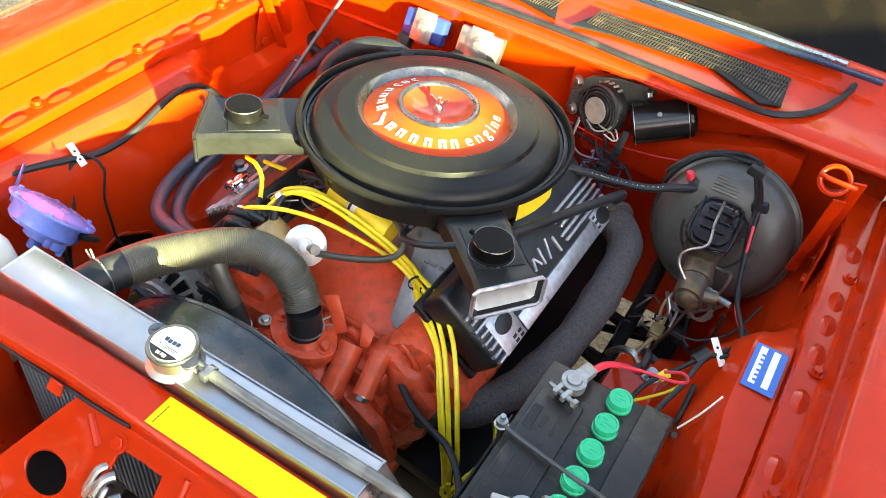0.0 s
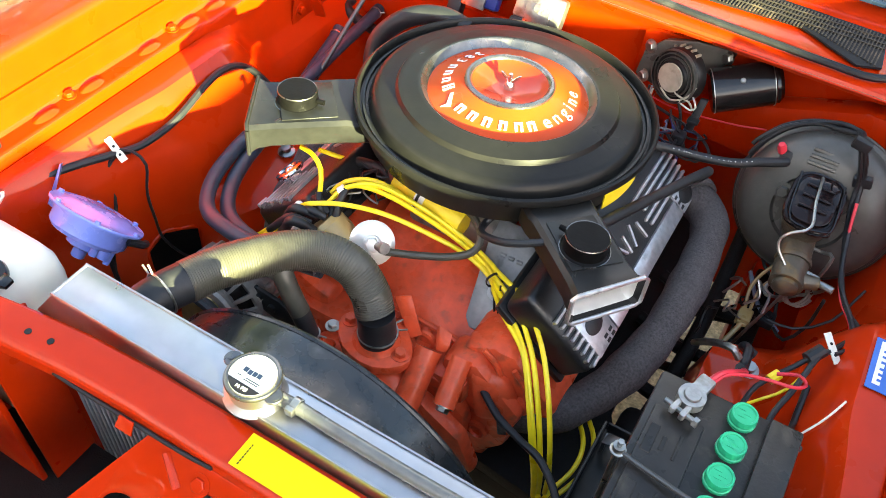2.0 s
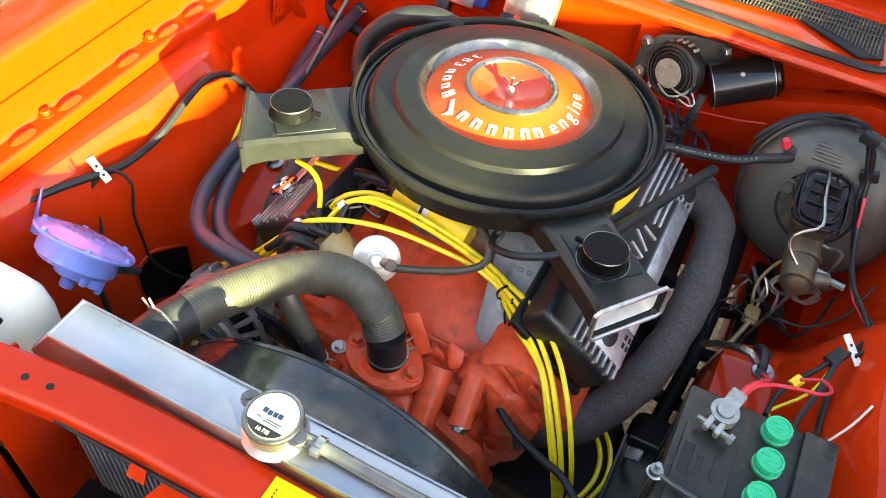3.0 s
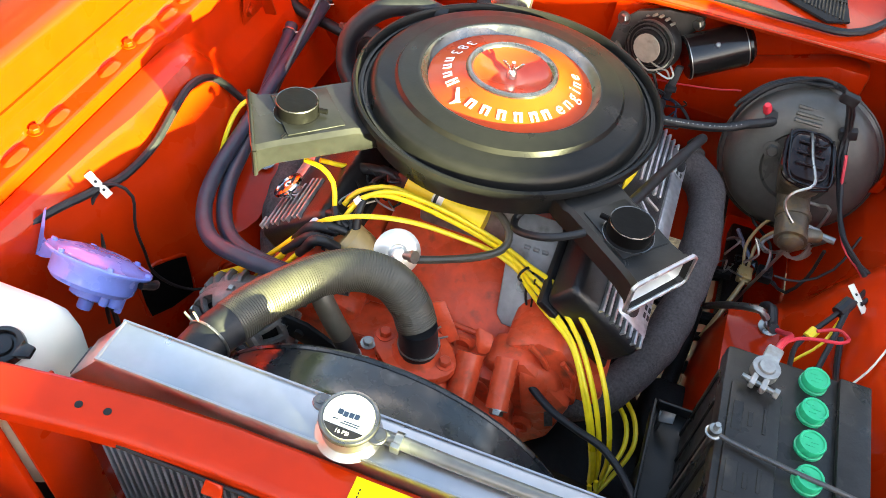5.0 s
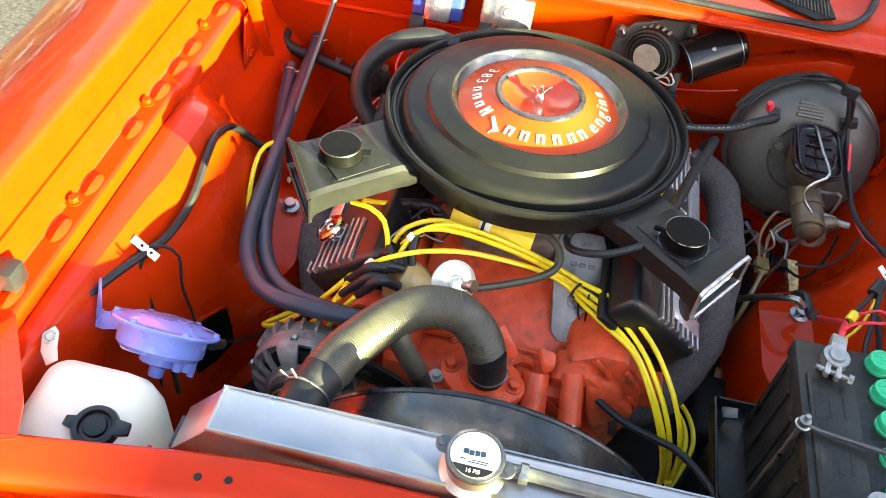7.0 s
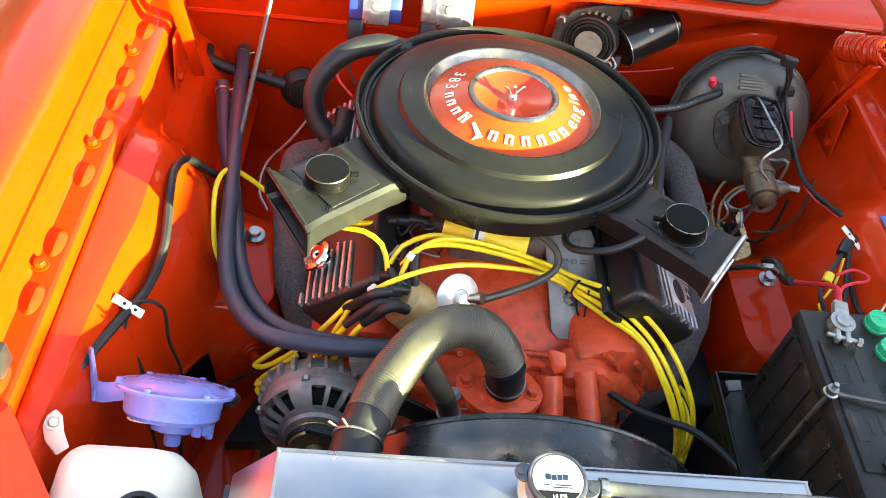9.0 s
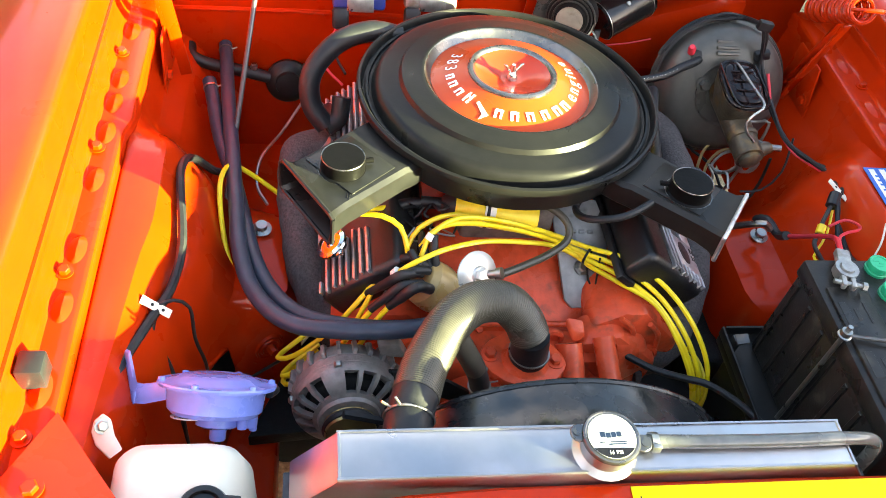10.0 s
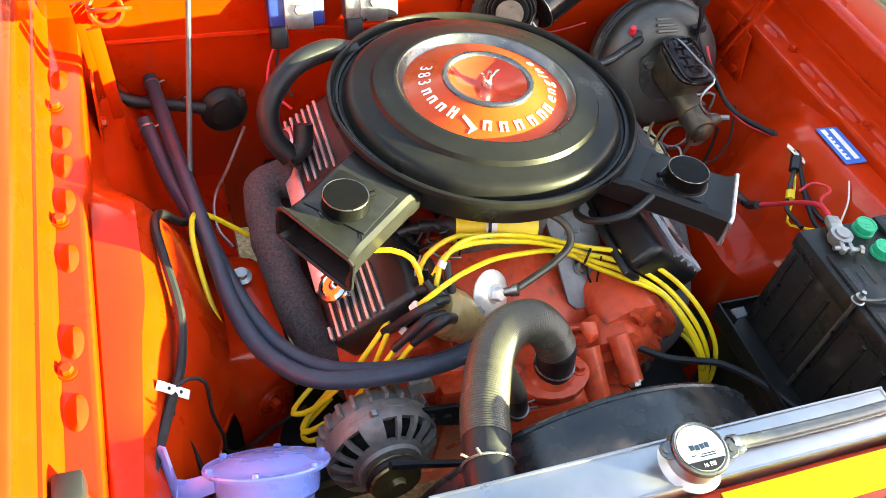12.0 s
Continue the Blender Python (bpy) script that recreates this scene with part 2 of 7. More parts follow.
def lathe(bm, prof, at, axis=(0, 0, 1), seg=32, squash=1.0):
    """A turned form: (radius, height) rows round an axis through at."""
    x, y, z = basis(axis)
    at = Vector(at)
    rings = []
    for r, h in prof:
        if r < 1e-5:
            rings.append([bm.verts.new(at + z * h)])
        else:
            rings.append([bm.verts.new(at + z * h + (x * math.cos(a) + y * math.sin(a) * squash) * r) for a in (2 * math.pi * k / seg for k in range(seg))])
    for a, b in zip(rings, rings[1:]):
        for k in range(seg):
            k2 = (k + 1) % seg
            if len(a) == 1 and len(b) == 1:
                continue
            if len(a) == 1:
                bm.faces.new((a[0], b[k2], b[k]))
            elif len(b) == 1:
                bm.faces.new((a[k], a[k2], b[0]))
            else:
                bm.faces.new((a[k], a[k2], b[k2], b[k]))


def smooth_path(pts, step=0.008):
    """A Catmull-Rom curve through the points, evenly enough sampled."""
    p = [Vector(q) for q in pts]
    p = [p[0] * 2 - p[1]] + p + [p[-1] * 2 - p[-2]]
    out = []
    for a, b, c, d in zip(p, p[1:], p[2:], p[3:]):
        n = max(2, int((c - b).length / step))
        for k in range(n):
            t = k / n
            out.append(0.5 * ((2 * b) + (c - a) * t + (2 * a - 5 * b + 4 * c - d) * t * t + (3 * b - a - 3 * c + d) * t**3))
    return out + [p[-2]]


def tube(bm, pts, r, seg=10, step=0.008, rib=0.0, straight=False):
    """A round hose, wire or pipe along the points, its ends closed. r: a radius, or a function of 0..1; rib: how far every other ring stands out."""
    c = [Vector(q) for q in pts] if straight else smooth_path(pts, step)
    t = (c[1] - c[0]).normalized()
    x, y, _ = basis(t)
    rings = []
    for k, q in enumerate(c):
        t2 = (c[min(k + 1, len(c) - 1)] - c[max(k - 1, 0)]).normalized()
        turn = t.rotation_difference(t2)
        x, y, t = turn @ x, turn @ y, t2
        rad = r(k / (len(c) - 1)) if callable(r) else r
        rad += rib * (k % 2)
        rings.append([bm.verts.new(q + (x * math.cos(a) + y * math.sin(a)) * rad) for a in (2 * math.pi * j / seg for j in range(seg))])
    for a, b in zip(rings, rings[1:]):
        for j in range(seg):
            bm.faces.new((a[j], a[(j + 1) % seg], b[(j + 1) % seg], b[j]))
    bm.faces.new(rings[0])
    bm.faces.new(rings[-1])


def sheet(bm, rows, thick=0.0):
    """A skin through rows of points; thick: the metal's thickness, laid on below."""
    g = [[bm.verts.new(p) for p in row] for row in rows]
    fs = [bm.faces.new((a[k], a[k + 1], b[k + 1], b[k])) for a, b in zip(g, g[1:]) for k in range(len(a) - 1)]
    if thick:
        bmesh.ops.recalc_face_normals(bm, faces=fs)
        bmesh.ops.solidify(bm, geom=fs, thickness=thick)


def hexbolt(bm, at, axis=(0, 0, 1), r=0.009, h=0.007, washer=True):
    if washer:
        lathe(bm, [(0, 0), (r * 1.5, 0), (r * 1.5, 0.0018), (0, 0.0018)], at, axis, 18)
    lathe(bm, [(0, 0), (r, 0), (r, h * 0.85), (r * 0.85, h), (0, h)], at, axis, 6)


def letters(bm, text, size, at, right, up, depth=0.0):
    """A raised word in the built-in font; at: its baseline's middle."""
    cu = bpy.data.curves.new("word", "FONT")
    cu.body, cu.size, cu.align_x, cu.extrude, cu.resolution_u = text, size, "CENTER", depth, 3
    ob = bpy.data.objects.new("word", cu)
    me = bpy.data.meshes.new_from_object(ob)
    right, up = Vector(right).normalized(), Vector(up).normalized()
    m = Matrix((right, up, right.cross(up))).transposed().to_4x4()
    me.transform(Matrix.Translation(at) @ m)
    bm.from_mesh(me)
    bpy.data.objects.remove(ob)
    bpy.data.curves.remove(cu)
    bpy.data.meshes.remove(me)


B = bmesh.new

# ---- the ground ----
bm = B()
sheet(bm, [[(x, y, 0) for x in (-400, -8, -2, 2, 8, 400)] for y in (-400, -8, -2, 2, 8, 400)])
solo("ground", bm, GRAVEL, (0, 0, 0), "dry golden gravel lot under the car", "ground", kind="structure")

# a plain unseen wall added beside the parked car to shade the bay; the low sun clears its stepped top
for name, y0, y1, top in (("shade_wall_southeast", -9, -2.27, WALL_Z + 0.08), ("shade_wall_east", -2.27, -1.40, WALL_Z), ("shade_wall_northeast", -1.40, 6, WALL_Z - 0.040)):
    bm = B()
    box(bm, (WALL_X, y0, 0), (WALL_X + 0.2, y1, top), 0.01)
    solo(name, bm, PLASTER, (WALL_X, (y0 + y1) / 2, 0), "plain pale unseen wall added beside the parked car to shade the engine bay", "wall", kind="structure")

# unseen trees round the lot: the paint mirrors their dark line, and the wide ring cuts low skylight
rng = random.Random(5)
leaf, n = [], 0
for k in range(3900):
    a = radians(rng.uniform(22, 292))
    d = rng.uniform(9.5, 12.5)
    top = 5.4 + 1.6 * math.sin(a * 5 + 1) + 0.9 * math.sin(a * 13)
    leaf.append((Vector((d * math.cos(a), d * math.sin(a), top * (1 - rng.random() ** 2 * 0.97))), rng.uniform(0.25, 0.6)))
verts, faces = [], []
for p, r in leaf:
    for j in range(3):
        u = Vector((rng.uniform(-1, 1), rng.uniform(-1, 1), rng.uniform(-1, 1))) * r
        w = Vector((rng.uniform(-1, 1), rng.uniform(-1, 1), rng.uniform(-1, 1))) * r
        faces.append((n, n + 1, n + 2, n + 3))
        verts += [p - u, p + w, p + u, p - w * 0.8]
        n += 4
me = bpy.data.meshes.new("tree_line")
me.from_pydata(verts, [], faces)
me.materials.append(LEAFY)
tagged(new("tree_line", me), "unseen dark green trees round the gravel lot, dimming the low sky", "trees", kind="stuff")

# ---- the car's body round the engine bay ----
XC = 0.046
car = thing("car_body", (XC, 0, 0.2), "orange-red muscle car front with its engine bay open", "car")


def lerp(a, b, t):
    return a + (b - a) * t


def ramp_between(v, a, b):
    t = min(1, max(0, (v - a) / (b - a)))
    return t * t * (3 - 2 * t)


FRONT = [(0.622, 0.848), (0.617, 0.852), (0.604, 0.853), (0.594, 0.852), (0.583, 0.838), (0.566, 0.79), (0.556, 0.70), (0.552, 0.66), (0.549, 0.61), (0.546, 0.55), (0.54, 0.3)]
MID = [(0.622, 0.847), (0.617, 0.852), (0.580, 0.8550), (0.562, 0.8540), (0.547, 0.836), (0.510, 0.776), (0.488, 0.725), (0.466, 0.68), (0.445, 0.64), (0.43, 0.60), (0.42, 0.3)]
TOWER = MID[:7] + [(0.465, 0.693), (0.385, 0.678), (0.368, 0.60), (0.36, 0.3)]
REAR = [(0.628, 0.856), (0.618, 0.845), (0.612, 0.80), (0.600, 0.765), (0.572, 0.74), (0.548, 0.70), (0.536, 0.675), (0.523, 0.65), (0.500, 0.610), (0.496, 0.600), (0.60, 0.56)]


def supported(prof):
    """Doubles the points at the shelf's and the slope's ends."""
    a = lambda i, f: (lerp(prof[i][0], prof[i + 1][0], f), lerp(prof[i][1], prof[i + 1][1], f))  # noqa: E731
    return [prof[0], prof[1], a(1, 0.15), prof[2], a(2, 0.7), prof[3], prof[4], a(4, 0.1), a(4, 0.85), *prof[5:]]


YS = [-0.95, -0.8, -0.7, -0.6, -0.5, -0.44, -0.4, -0.37, -0.34, -0.31, -0.28, -0.26, -0.24, -0.22, -0.2, -0.12, -0.09, -0.06, -0.03, 0.0, 0.03, 0.06, 0.1, 0.16, 0.24, 0.32, 0.37]
PROFILES = [supported(q) for q in (FRONT, MID, TOWER, REAR)]


def crisp(prof, d=0.0035):
    """Adds a point close to both ends of each long stretch, so that pressed faces stay flat up to their rounded edges."""
    out = [prof[0]]
    for (u0, z0), (u1, z1) in zip(prof, prof[1:]):
        n = math.hypot(u1 - u0, z1 - z0)
        if n > 4 * d:
            out += [(lerp(u0, u1, f), lerp(z0, z1, f)) for f in (d / n, 1 - d / n)]
        out.append((u1, z1))
    return out


def inner_profile(y):
    a, c, b = min(1, max(0, (y + 0.58) / 0.42)), ramp_between(y, -0.29, -0.20), ramp_between(y, -0.07, 0.075)
    rows = PROFILES[0]
    for nxt, f in zip(PROFILES[1:], (a, c, b)):
        rows = [(lerp(p[0], q[0], f), lerp(p[1], q[1], f)) for p, q in zip(rows, nxt)]
    return rows


def car_side(s):
    """One side of the bay: fender, bolted rail and inner fender. s: -1 or 1."""
    X = lambda u: XC + s * u  # noqa: E731
    bm = B()
    skin = [(1.02, 0.3), (1.035, 0.5), (1.02, 0.68), (0.985, 0.80), (0.93, 0.875), (0.88, 0.918), (0.84, 0.941), (0.79, 0.957), (0.74, 0.9655), (0.71, 0.9685), (0.692, 0.9685), (0.686, 0.965), (0.6835, 0.960), (0.6800, 0.940), (0.6752, 0.9165), (0.6760, 0.9145)]
    sheet(bm, [[(X(u), y, z - 0.05 * ramp_between(-y, 1.2, 1.6)) for u, z in skin[:10] + crisp(skin[10:])] for y in (-1.5, -1.4, -1.3, -1.2, -1.0, -0.8, -0.6, -0.4, -0.2, 0, 0.2, 0.4, 0.6, 0.9)], 0.002)
    part("fender", bm, PAINT, car, "glossy orange-red fender")
    bm = B()
    lip = [(0.6790, 0.9150), (0.6712, 0.9150), (0.6702, 0.9120), (0.6698, 0.900), (0.6655, 0.882), (0.6625, 0.8735), (0.658, 0.8690), (0.640, 0.8702)]
    tail = [(0.628, 0.8710), (0.624, 0.870), (0.621, 0.866), (0.620, 0.840)]
    sheet(bm, [[(X(u - (0.008 if y > -0.06 and 0.61 < u < 0.63 else 0)), y, z) for u, z in crisp(lip + tail, 0.0022)] for y in YS], 0.002)
    # pressed oval bumps between the bolts
    for y in BUMPS:
        x0 = X(0.6435)
        n, rings = 20, []
        for f in (1.0, 0.85, 0.5, 0.04):
            ring = [(f * math.cos(a), f * math.sin(a)) for a in (2 * math.pi * k / n for k in range(n))]
            rings.append([bm.verts.new((x0 + 0.0135 * c, y + 0.0245 * q, 0.8697 + 0.0062 * max(0, math.sqrt(max(0, 1 - q * q)) - abs(c)))) for c, q in ring])
        for a, b in zip(rings, rings[1:]):
            for k in range(n):
                bm.faces.new((a[k], a[(k + 1) % n], b[(k + 1) % n], b[k]))
        bm.faces.new(rings[-1])
    rail = part("fender_rail", bm, PAINT, car, "ribbed orange-red fender rail")
    for y in RAIL_BOLTS:
        bm = B()
        hexbolt(bm, (X(0.652), y, 0.8705), (0, 0, 1), 0.0075, 0.009)
        part("bolt", bm, PAINT, rail)
    bm = B()
    sheet(bm, [[(X(u), y, z) for u, z in inner_profile(y)] for y in YS], 0.002)
    part("inner_fender", bm, PAINT, car, "orange-red pressed inner fender panel")


RAIL_BOLTS = (-0.56, -0.329, -0.098, 0.129)
BUMPS = (-0.62, -0.50, -0.383, -0.290, -0.162, -0.064, 0.004, 0.063, 0.19)
car_side(-1)
car_side(1)

for s in (-1, 1):
    bm = B()
    lathe(bm, [(0.19, -0.09), (0.27, -0.105), (0.325, -0.09), (0.335, -0.06), (0.335, 0.06), (0.325, 0.09), (0.27, 0.105), (0.19, 0.09)], (XC + s * 0.80, 0.0, 0.335), (1, 0, 0), 40)
    tyre = part("wheel", bm, RUBBER, car, "black rubber tyre")
    bm = B()
    lathe(bm, [(0.0, 0.02), (0.12, 0.03), (0.185, 0.06), (0.192, 0.085), (0.192, -0.085), (0.0, -0.06)], (XC + s * 0.80, 0.0, 0.335), (s, 0, 0), 32)
    part("rim", bm, FIN, tyre, "grey steel rim")

# firewall with its sloping top, and the cowl behind it
bm = B()
wall = [(0.318, 0.952), (0.322, 0.945), (0.338, 0.925), (0.352, 0.895), (0.354, 0.80), (0.36, 0.72), (0.372, 0.6), (0.375, 0.3)]
sheet(bm, [[(x, y + (0.075 * ramp_between(x, 0.02, 0.3) * ramp_between(-z, -0.945, -0.90)), z) for y, z in wall] for x in (-0.62, -0.4, -0.2, 0, 0.05, 0.1, 0.15, 0.2, 0.25, 0.3, 0.4, 0.56, 0.71)], 0.003)
part("firewall", bm, PAINT, car, "orange-red firewall")
bm = B()
top = [(0.318, 0.953), (0.321, 0.958), (0.332, 0.9625), (0.36, 0.9635), (0.52, 0.966), (0.56, 0.985), (0.575, 0.99), (0.60, 0.985)]
sheet(bm, [[(x, y, z) for y, z in top] for x in (-0.62, -0.3, 0, 0.3, 0.6, 0.71)], 0.003)
part("cowl", bm, PAINT, car, "orange-red cowl panel")
# raised rib across the firewall
bm = B()
tube(bm, [(-0.60, 0.352, 0.815), (-0.3, 0.352, 0.822), (0.0, 0.352, 0.82), (0.1, 0.352, 0.80)], 0.006, 8)
part("firewall_rib", bm, PAINT, car)
# stamped wedge from the firewall to the driver's side
bm = B()
prism(bm, [(0.14, 0.42, 0.77), (0.30, 0.425, 0.815), (0.50, 0.425, 0.885), (0.56, 0.425, 0.885), (0.56, 0.425, 0.70), (0.14, 0.42, 0.72)], (0, -0.05, 0), 0.012)
part("firewall_stiffener", bm, PAINT, car)

SCREEN = [(0.063, 0.384), (0.094, 0.470), (0.247, 0.486), (0.472, 0.481), (0.482, 0.374), (0.445, 0.358), (0.339, 0.418), (0.138, 0.404)]
for k, flip in enumerate((1, -1)):
    bm = B()
    pts = [(x if flip > 0 else 2 * XC - x, y, 0.9655 + 0.002) for x, y in SCREEN]
    prism(bm, pts, (0, 0, 0.004))
    v = part("cowl_vent", bm, MESH, car, "dark perforated cowl intake screen")
    for i in range(66):
        bm = B()
        x = 0.086 + i * 0.0059
        y1, y0 = 0.475, 0.41 if x < 0.34 else 0.425 - (x - 0.34) * 0.42
        x = x if flip > 0 else 2 * XC - x
        prism(bm, [(x - 0.0012, y0, 0.9715), (x + 0.0012, y0, 0.9715), (x + 0.0052, y1, 0.9715), (x + 0.0028, y1, 0.9715)], (0, 0, 0.0025))
        part("slat", bm, IRON, v)
    for y0 in (0.428, 0.444, 0.460):
        bm = B()
        x0, x1 = (0.09, 0.475) if flip > 0 else (2 * XC - 0.475, 2 * XC - 0.09)
        box(bm, (x0, y0, 0.9718), (x1, y0 + 0.002, 0.9745))
        part("crossbar", bm, IRON, v)
bm = B()
tube(bm, [(-0.45, 0.345, 0.967), (-0.2, 0.343, 0.97), (0.056, 0.347, 0.972), (0.188, 0.341, 0.972), (0.301, 0.337, 0.972), (0.409, 0.334, 0.972), (0.48, 0.338, 0.972), (0.536, 0.394, 0.972), (0.568, 0.477, 0.973), (0.577, 0.532, 0.975)], 0.0065, 8, 0.02)
solo("cowl_seal", bm, RUBBER, (0.05, 0.345, 0.965), "black rubber weatherstrip lying along the cowl edge", "seal")
bm = B()
sheet(bm, [[(x, 0.60, 0.985), (x, 0.75, 1.07), (x, 0.95, 1.19), (x, 1.2, 1.32)] for x in (-0.62, -0.3, 0.05, 0.4, 0.71)], 0.006)
part("windshield", bm, GLASS, car, "dark reflecting windshield")
for x0, x1, y0, y1 in ((0.10, 0.62, 0.520, 0.530), (0.12, 0.55, 0.545, 0.555)):
    wiper = thing("windshield_wiper", (x1, y1, 0.99), "silver-blue wiper resting along the base of the windshield" if y0 > 0.53 else "dark blue wiper resting along the base of the windshield", "wiper", "windshield wipers")
    bm = B()
    prism(bm, [(x0, y0 - 0.004, 0.994), (x0, y0 + 0.004, 0.994), (x1, y1 + 0.008, 0.994), (x1, y1 - 0.008, 0.994)], (0, 0, 0.008), 0.002)
    part("arm", bm, WIPER if y0 > 0.53 else NAVY, wiper)
    bm = B()
    tube(bm, [(x0 - 0.05, y0 + 0.012, 0.993), ((x0 + x1) / 2, (y0 + y1) / 2 + 0.02, 0.996), (x1 - 0.1, y1 + 0.014, 0.993)], 0.005, 6, 0.03)
    part("blade", bm, RUBBER, wiper)

# radiator support with its latch plate
bm = B()
bar = [(-0.650, 0.898), (-0.6515, 0.9085), (-0.656, 0.9125), (-0.692, 0.9125), (-0.701, 0.910), (-0.7065, 0.904), (-0.7075, 0.889)]
sheet(bm, [[(x, y - 0.052 * ramp_between(-x, 0.10, 0.62) - 0.03 * ramp_between(x, 0.35, 0.7), z) for y, z in bar] for x in (-0.62, -0.55, -0.5, -0.45, -0.4, -0.35, -0.3, -0.25, -0.2, -0.1, 0, 0.2, 0.4, 0.55, 0.7)], 0.003)
support = part("radiator_support", bm, PAINT, car, "orange-red radiator support crossbar")
# black discs laid on the uncut bar stand for the dark inside drilled holes
for x, y in ((-0.264, -0.694), (-0.232, -0.690)):
    bm = B()
    lathe(bm, [(0, 0.0002), (0.0040, 0.0002), (0.0044, 0.0006), (0.0044, 0.0)], (x, y, 0.9128), (0, 0, 1), 16)
    part("hole", bm, BLACK, support, "black disc for the shade inside a drilled hole")
for lo, hi in (((-0.56, -0.735, 0.40), (-0.356, -0.725, 0.885)), ((0.385, -0.70, 0.40), (0.63, -0.69, 0.885)), ((-0.335, -0.72, 0.40), (0.385, -0.705, 0.47))):
    bm = B()
    box(bm, lo, hi, 0.003)
    part("front_panel", bm, PAINT, support, "orange-red panel round the radiator opening")
bm = B()
prism(bm, [(-0.352, -0.72, 0.885), (-0.352, -0.645, 0.855), (-0.345, -0.645, 0.45), (-0.345, -0.72, 0.45)], (0.004, 0, 0), 0.001)
part("side_plate", bm, PAINT, support, "red side plate beside the radiator core")
bm = B()
prism(bm, [(-0.105, -0.712, 0.899), (-0.085, -0.712, 0.899), (-0.083, -0.722, 0.885), (-0.107, -0.722, 0.885)], (0, -0.002, 0.003), 0.001)
part("harness_tab", bm, PAINT, support)
for s in (-1, 1):
    bm = B()
    pts = [(-0.574, -0.530, 0.874), (-0.526, -0.597, 0.886), (-0.486, -0.652, 0.900), (-0.462, -0.700, 0.9135), (-0.575, -0.742, 0.9135), (-0.612, -0.62, 0.890)]
    mirror = [(x if s < 0 else 2 * XC - x, y, z) for x, y, z in pts]
    sheet(bm, [[mirror[0], mirror[1], mirror[2], mirror[3]], [mirror[0], mirror[5], lerp(Vector(mirror[5]), Vector(mirror[4]), 0.5), mirror[4]]], 0.004)
    part("corner_plate", bm, PAINT, support, "orange-red corner plate joining the crossbar to the fender rail")
    bm = B()
    hexbolt(bm, (XC + s * 0.622, -0.63, 0.8935), (0.1 * s, 0.1, 1), 0.009, 0.008)
    part("bolt", bm, PAINT, support)
# pressed latch plate: a sloping sheet cut by an oval and a square opening
SLOPE = lambda x, f: (x, -0.7075 - 0.125 * f, 0.889 - 0.125 * f)  # noqa: E731


def cut_plate(bm, outline, holes, thick):
    """A sheet with openings: rings of quads from each hole outwards to its cell's edge."""
    for cx, cf, rx, rf, square, x0, x1, f0, f1, skew in holes:
        n = 32
        inner, outer = [], []
        for k in range(n):
            a = 2 * math.pi * k / n
            c, s_ = math.cos(a), math.sin(a)
            m = max(abs(c), abs(s_))
            q = 0.86 if square else 0.0
            ux, uf = c * ((1 - q) + q / m), s_ * ((1 - q) + q / m)
            inner.append((cx + rx * ux, cf + rf * uf))
            ox, of = c / m, s_ / m
            fo = cf + (of * (f1 - cf) if of > 0 else of * (cf - f0))
            outer.append((cx + (ox * (x1 - cx) if ox > 0 else ox * (cx - x0 + skew * fo)), fo))
        lip = [(x + (x - cx) * 0.06, f + (f - cf) * 0.06) for x, f in inner]
        g = []
        for ring, dz in ((inner, -0.006), (inner, -0.001), (lip, 0.0015), (outer, 0.0)):
            g.append([bm.verts.new(Vector(SLOPE(x, f)) + Vector((0, 0, dz))) for x, f in ring])
        for p, q in zip(g, g[1:]):
            for k in range(n):
                bm.faces.new((p[k], p[(k + 1) % n], q[(k + 1) % n], q[k]))


for cell in ((-0.064, 0.58, 0.032, 0.15, False, -0.067, -0.008, 0.0, 1.3, 0.1), (0.050, 0.30, 0.034, 0.17, True, -0.008, 0.125, 0.0, 1.3, 0.0), (0.17, 0.55, 0.02, 0.12, False, 0.125, 0.215, 0.0, 1.3, 0.0)):
    bm = B()
    cut_plate(bm, None, (cell,), 0.003)
    part("latch_plate", bm, PAINT, support, "pressed latch plate with an opening")
bm = B()
prism(bm, [SLOPE(0.215, 0.0), SLOPE(0.215, 1.3), SLOPE(0.36, 1.3), SLOPE(0.324, 0.95)], (0, 0.0, -0.004), 0.001)
part("brace", bm, PAINT, support)
for x0, f0, x1, f1 in ((0.012, 0.62, 0.10, 0.66), (0.116, 0.06, 0.122, 0.55), (-0.04, 0.06, -0.012, 0.22)):
    bm = B()
    tube(bm, [SLOPE(x0, f0), SLOPE((x0 + x1) / 2, (f0 + f1) / 2), SLOPE(x1, f1)], 0.0055, 8)
    part("pressed_ridge", bm, PAINT, support)
bm = B()
prism(bm, [(-0.50, -0.86, 0.74), (0.55, -0.86, 0.74), (0.55, -0.835, 0.745), (-0.50, -0.835, 0.745)], (0, 0, -0.10), 0.004)
part("lower_bar", bm, PAINT, support)
bm = B()
box(bm, (-0.50, -0.855, 0.50), (0.55, -0.648, 0.51), 0.002)
part("lower_shield", bm, CRINKLE, support, "dark shield below the latch plate")
for x, f in ((0.012, 0.12), (0.105, 0.55), (-0.124, 0.89)):
    bm = B()
    hexbolt(bm, SLOPE(x, f), (0, -0.7, 0.7), 0.009, 0.006)
    part("bolt", bm, PAINT, support)
bm = B()
tube(bm, [(-0.21, -0.712, 0.894), (-0.17, -0.712, 0.893), (-0.10, -0.711, 0.893), (-0.02, -0.710, 0.894), (0.02, -0.708, 0.896)], 0.0028, 8)
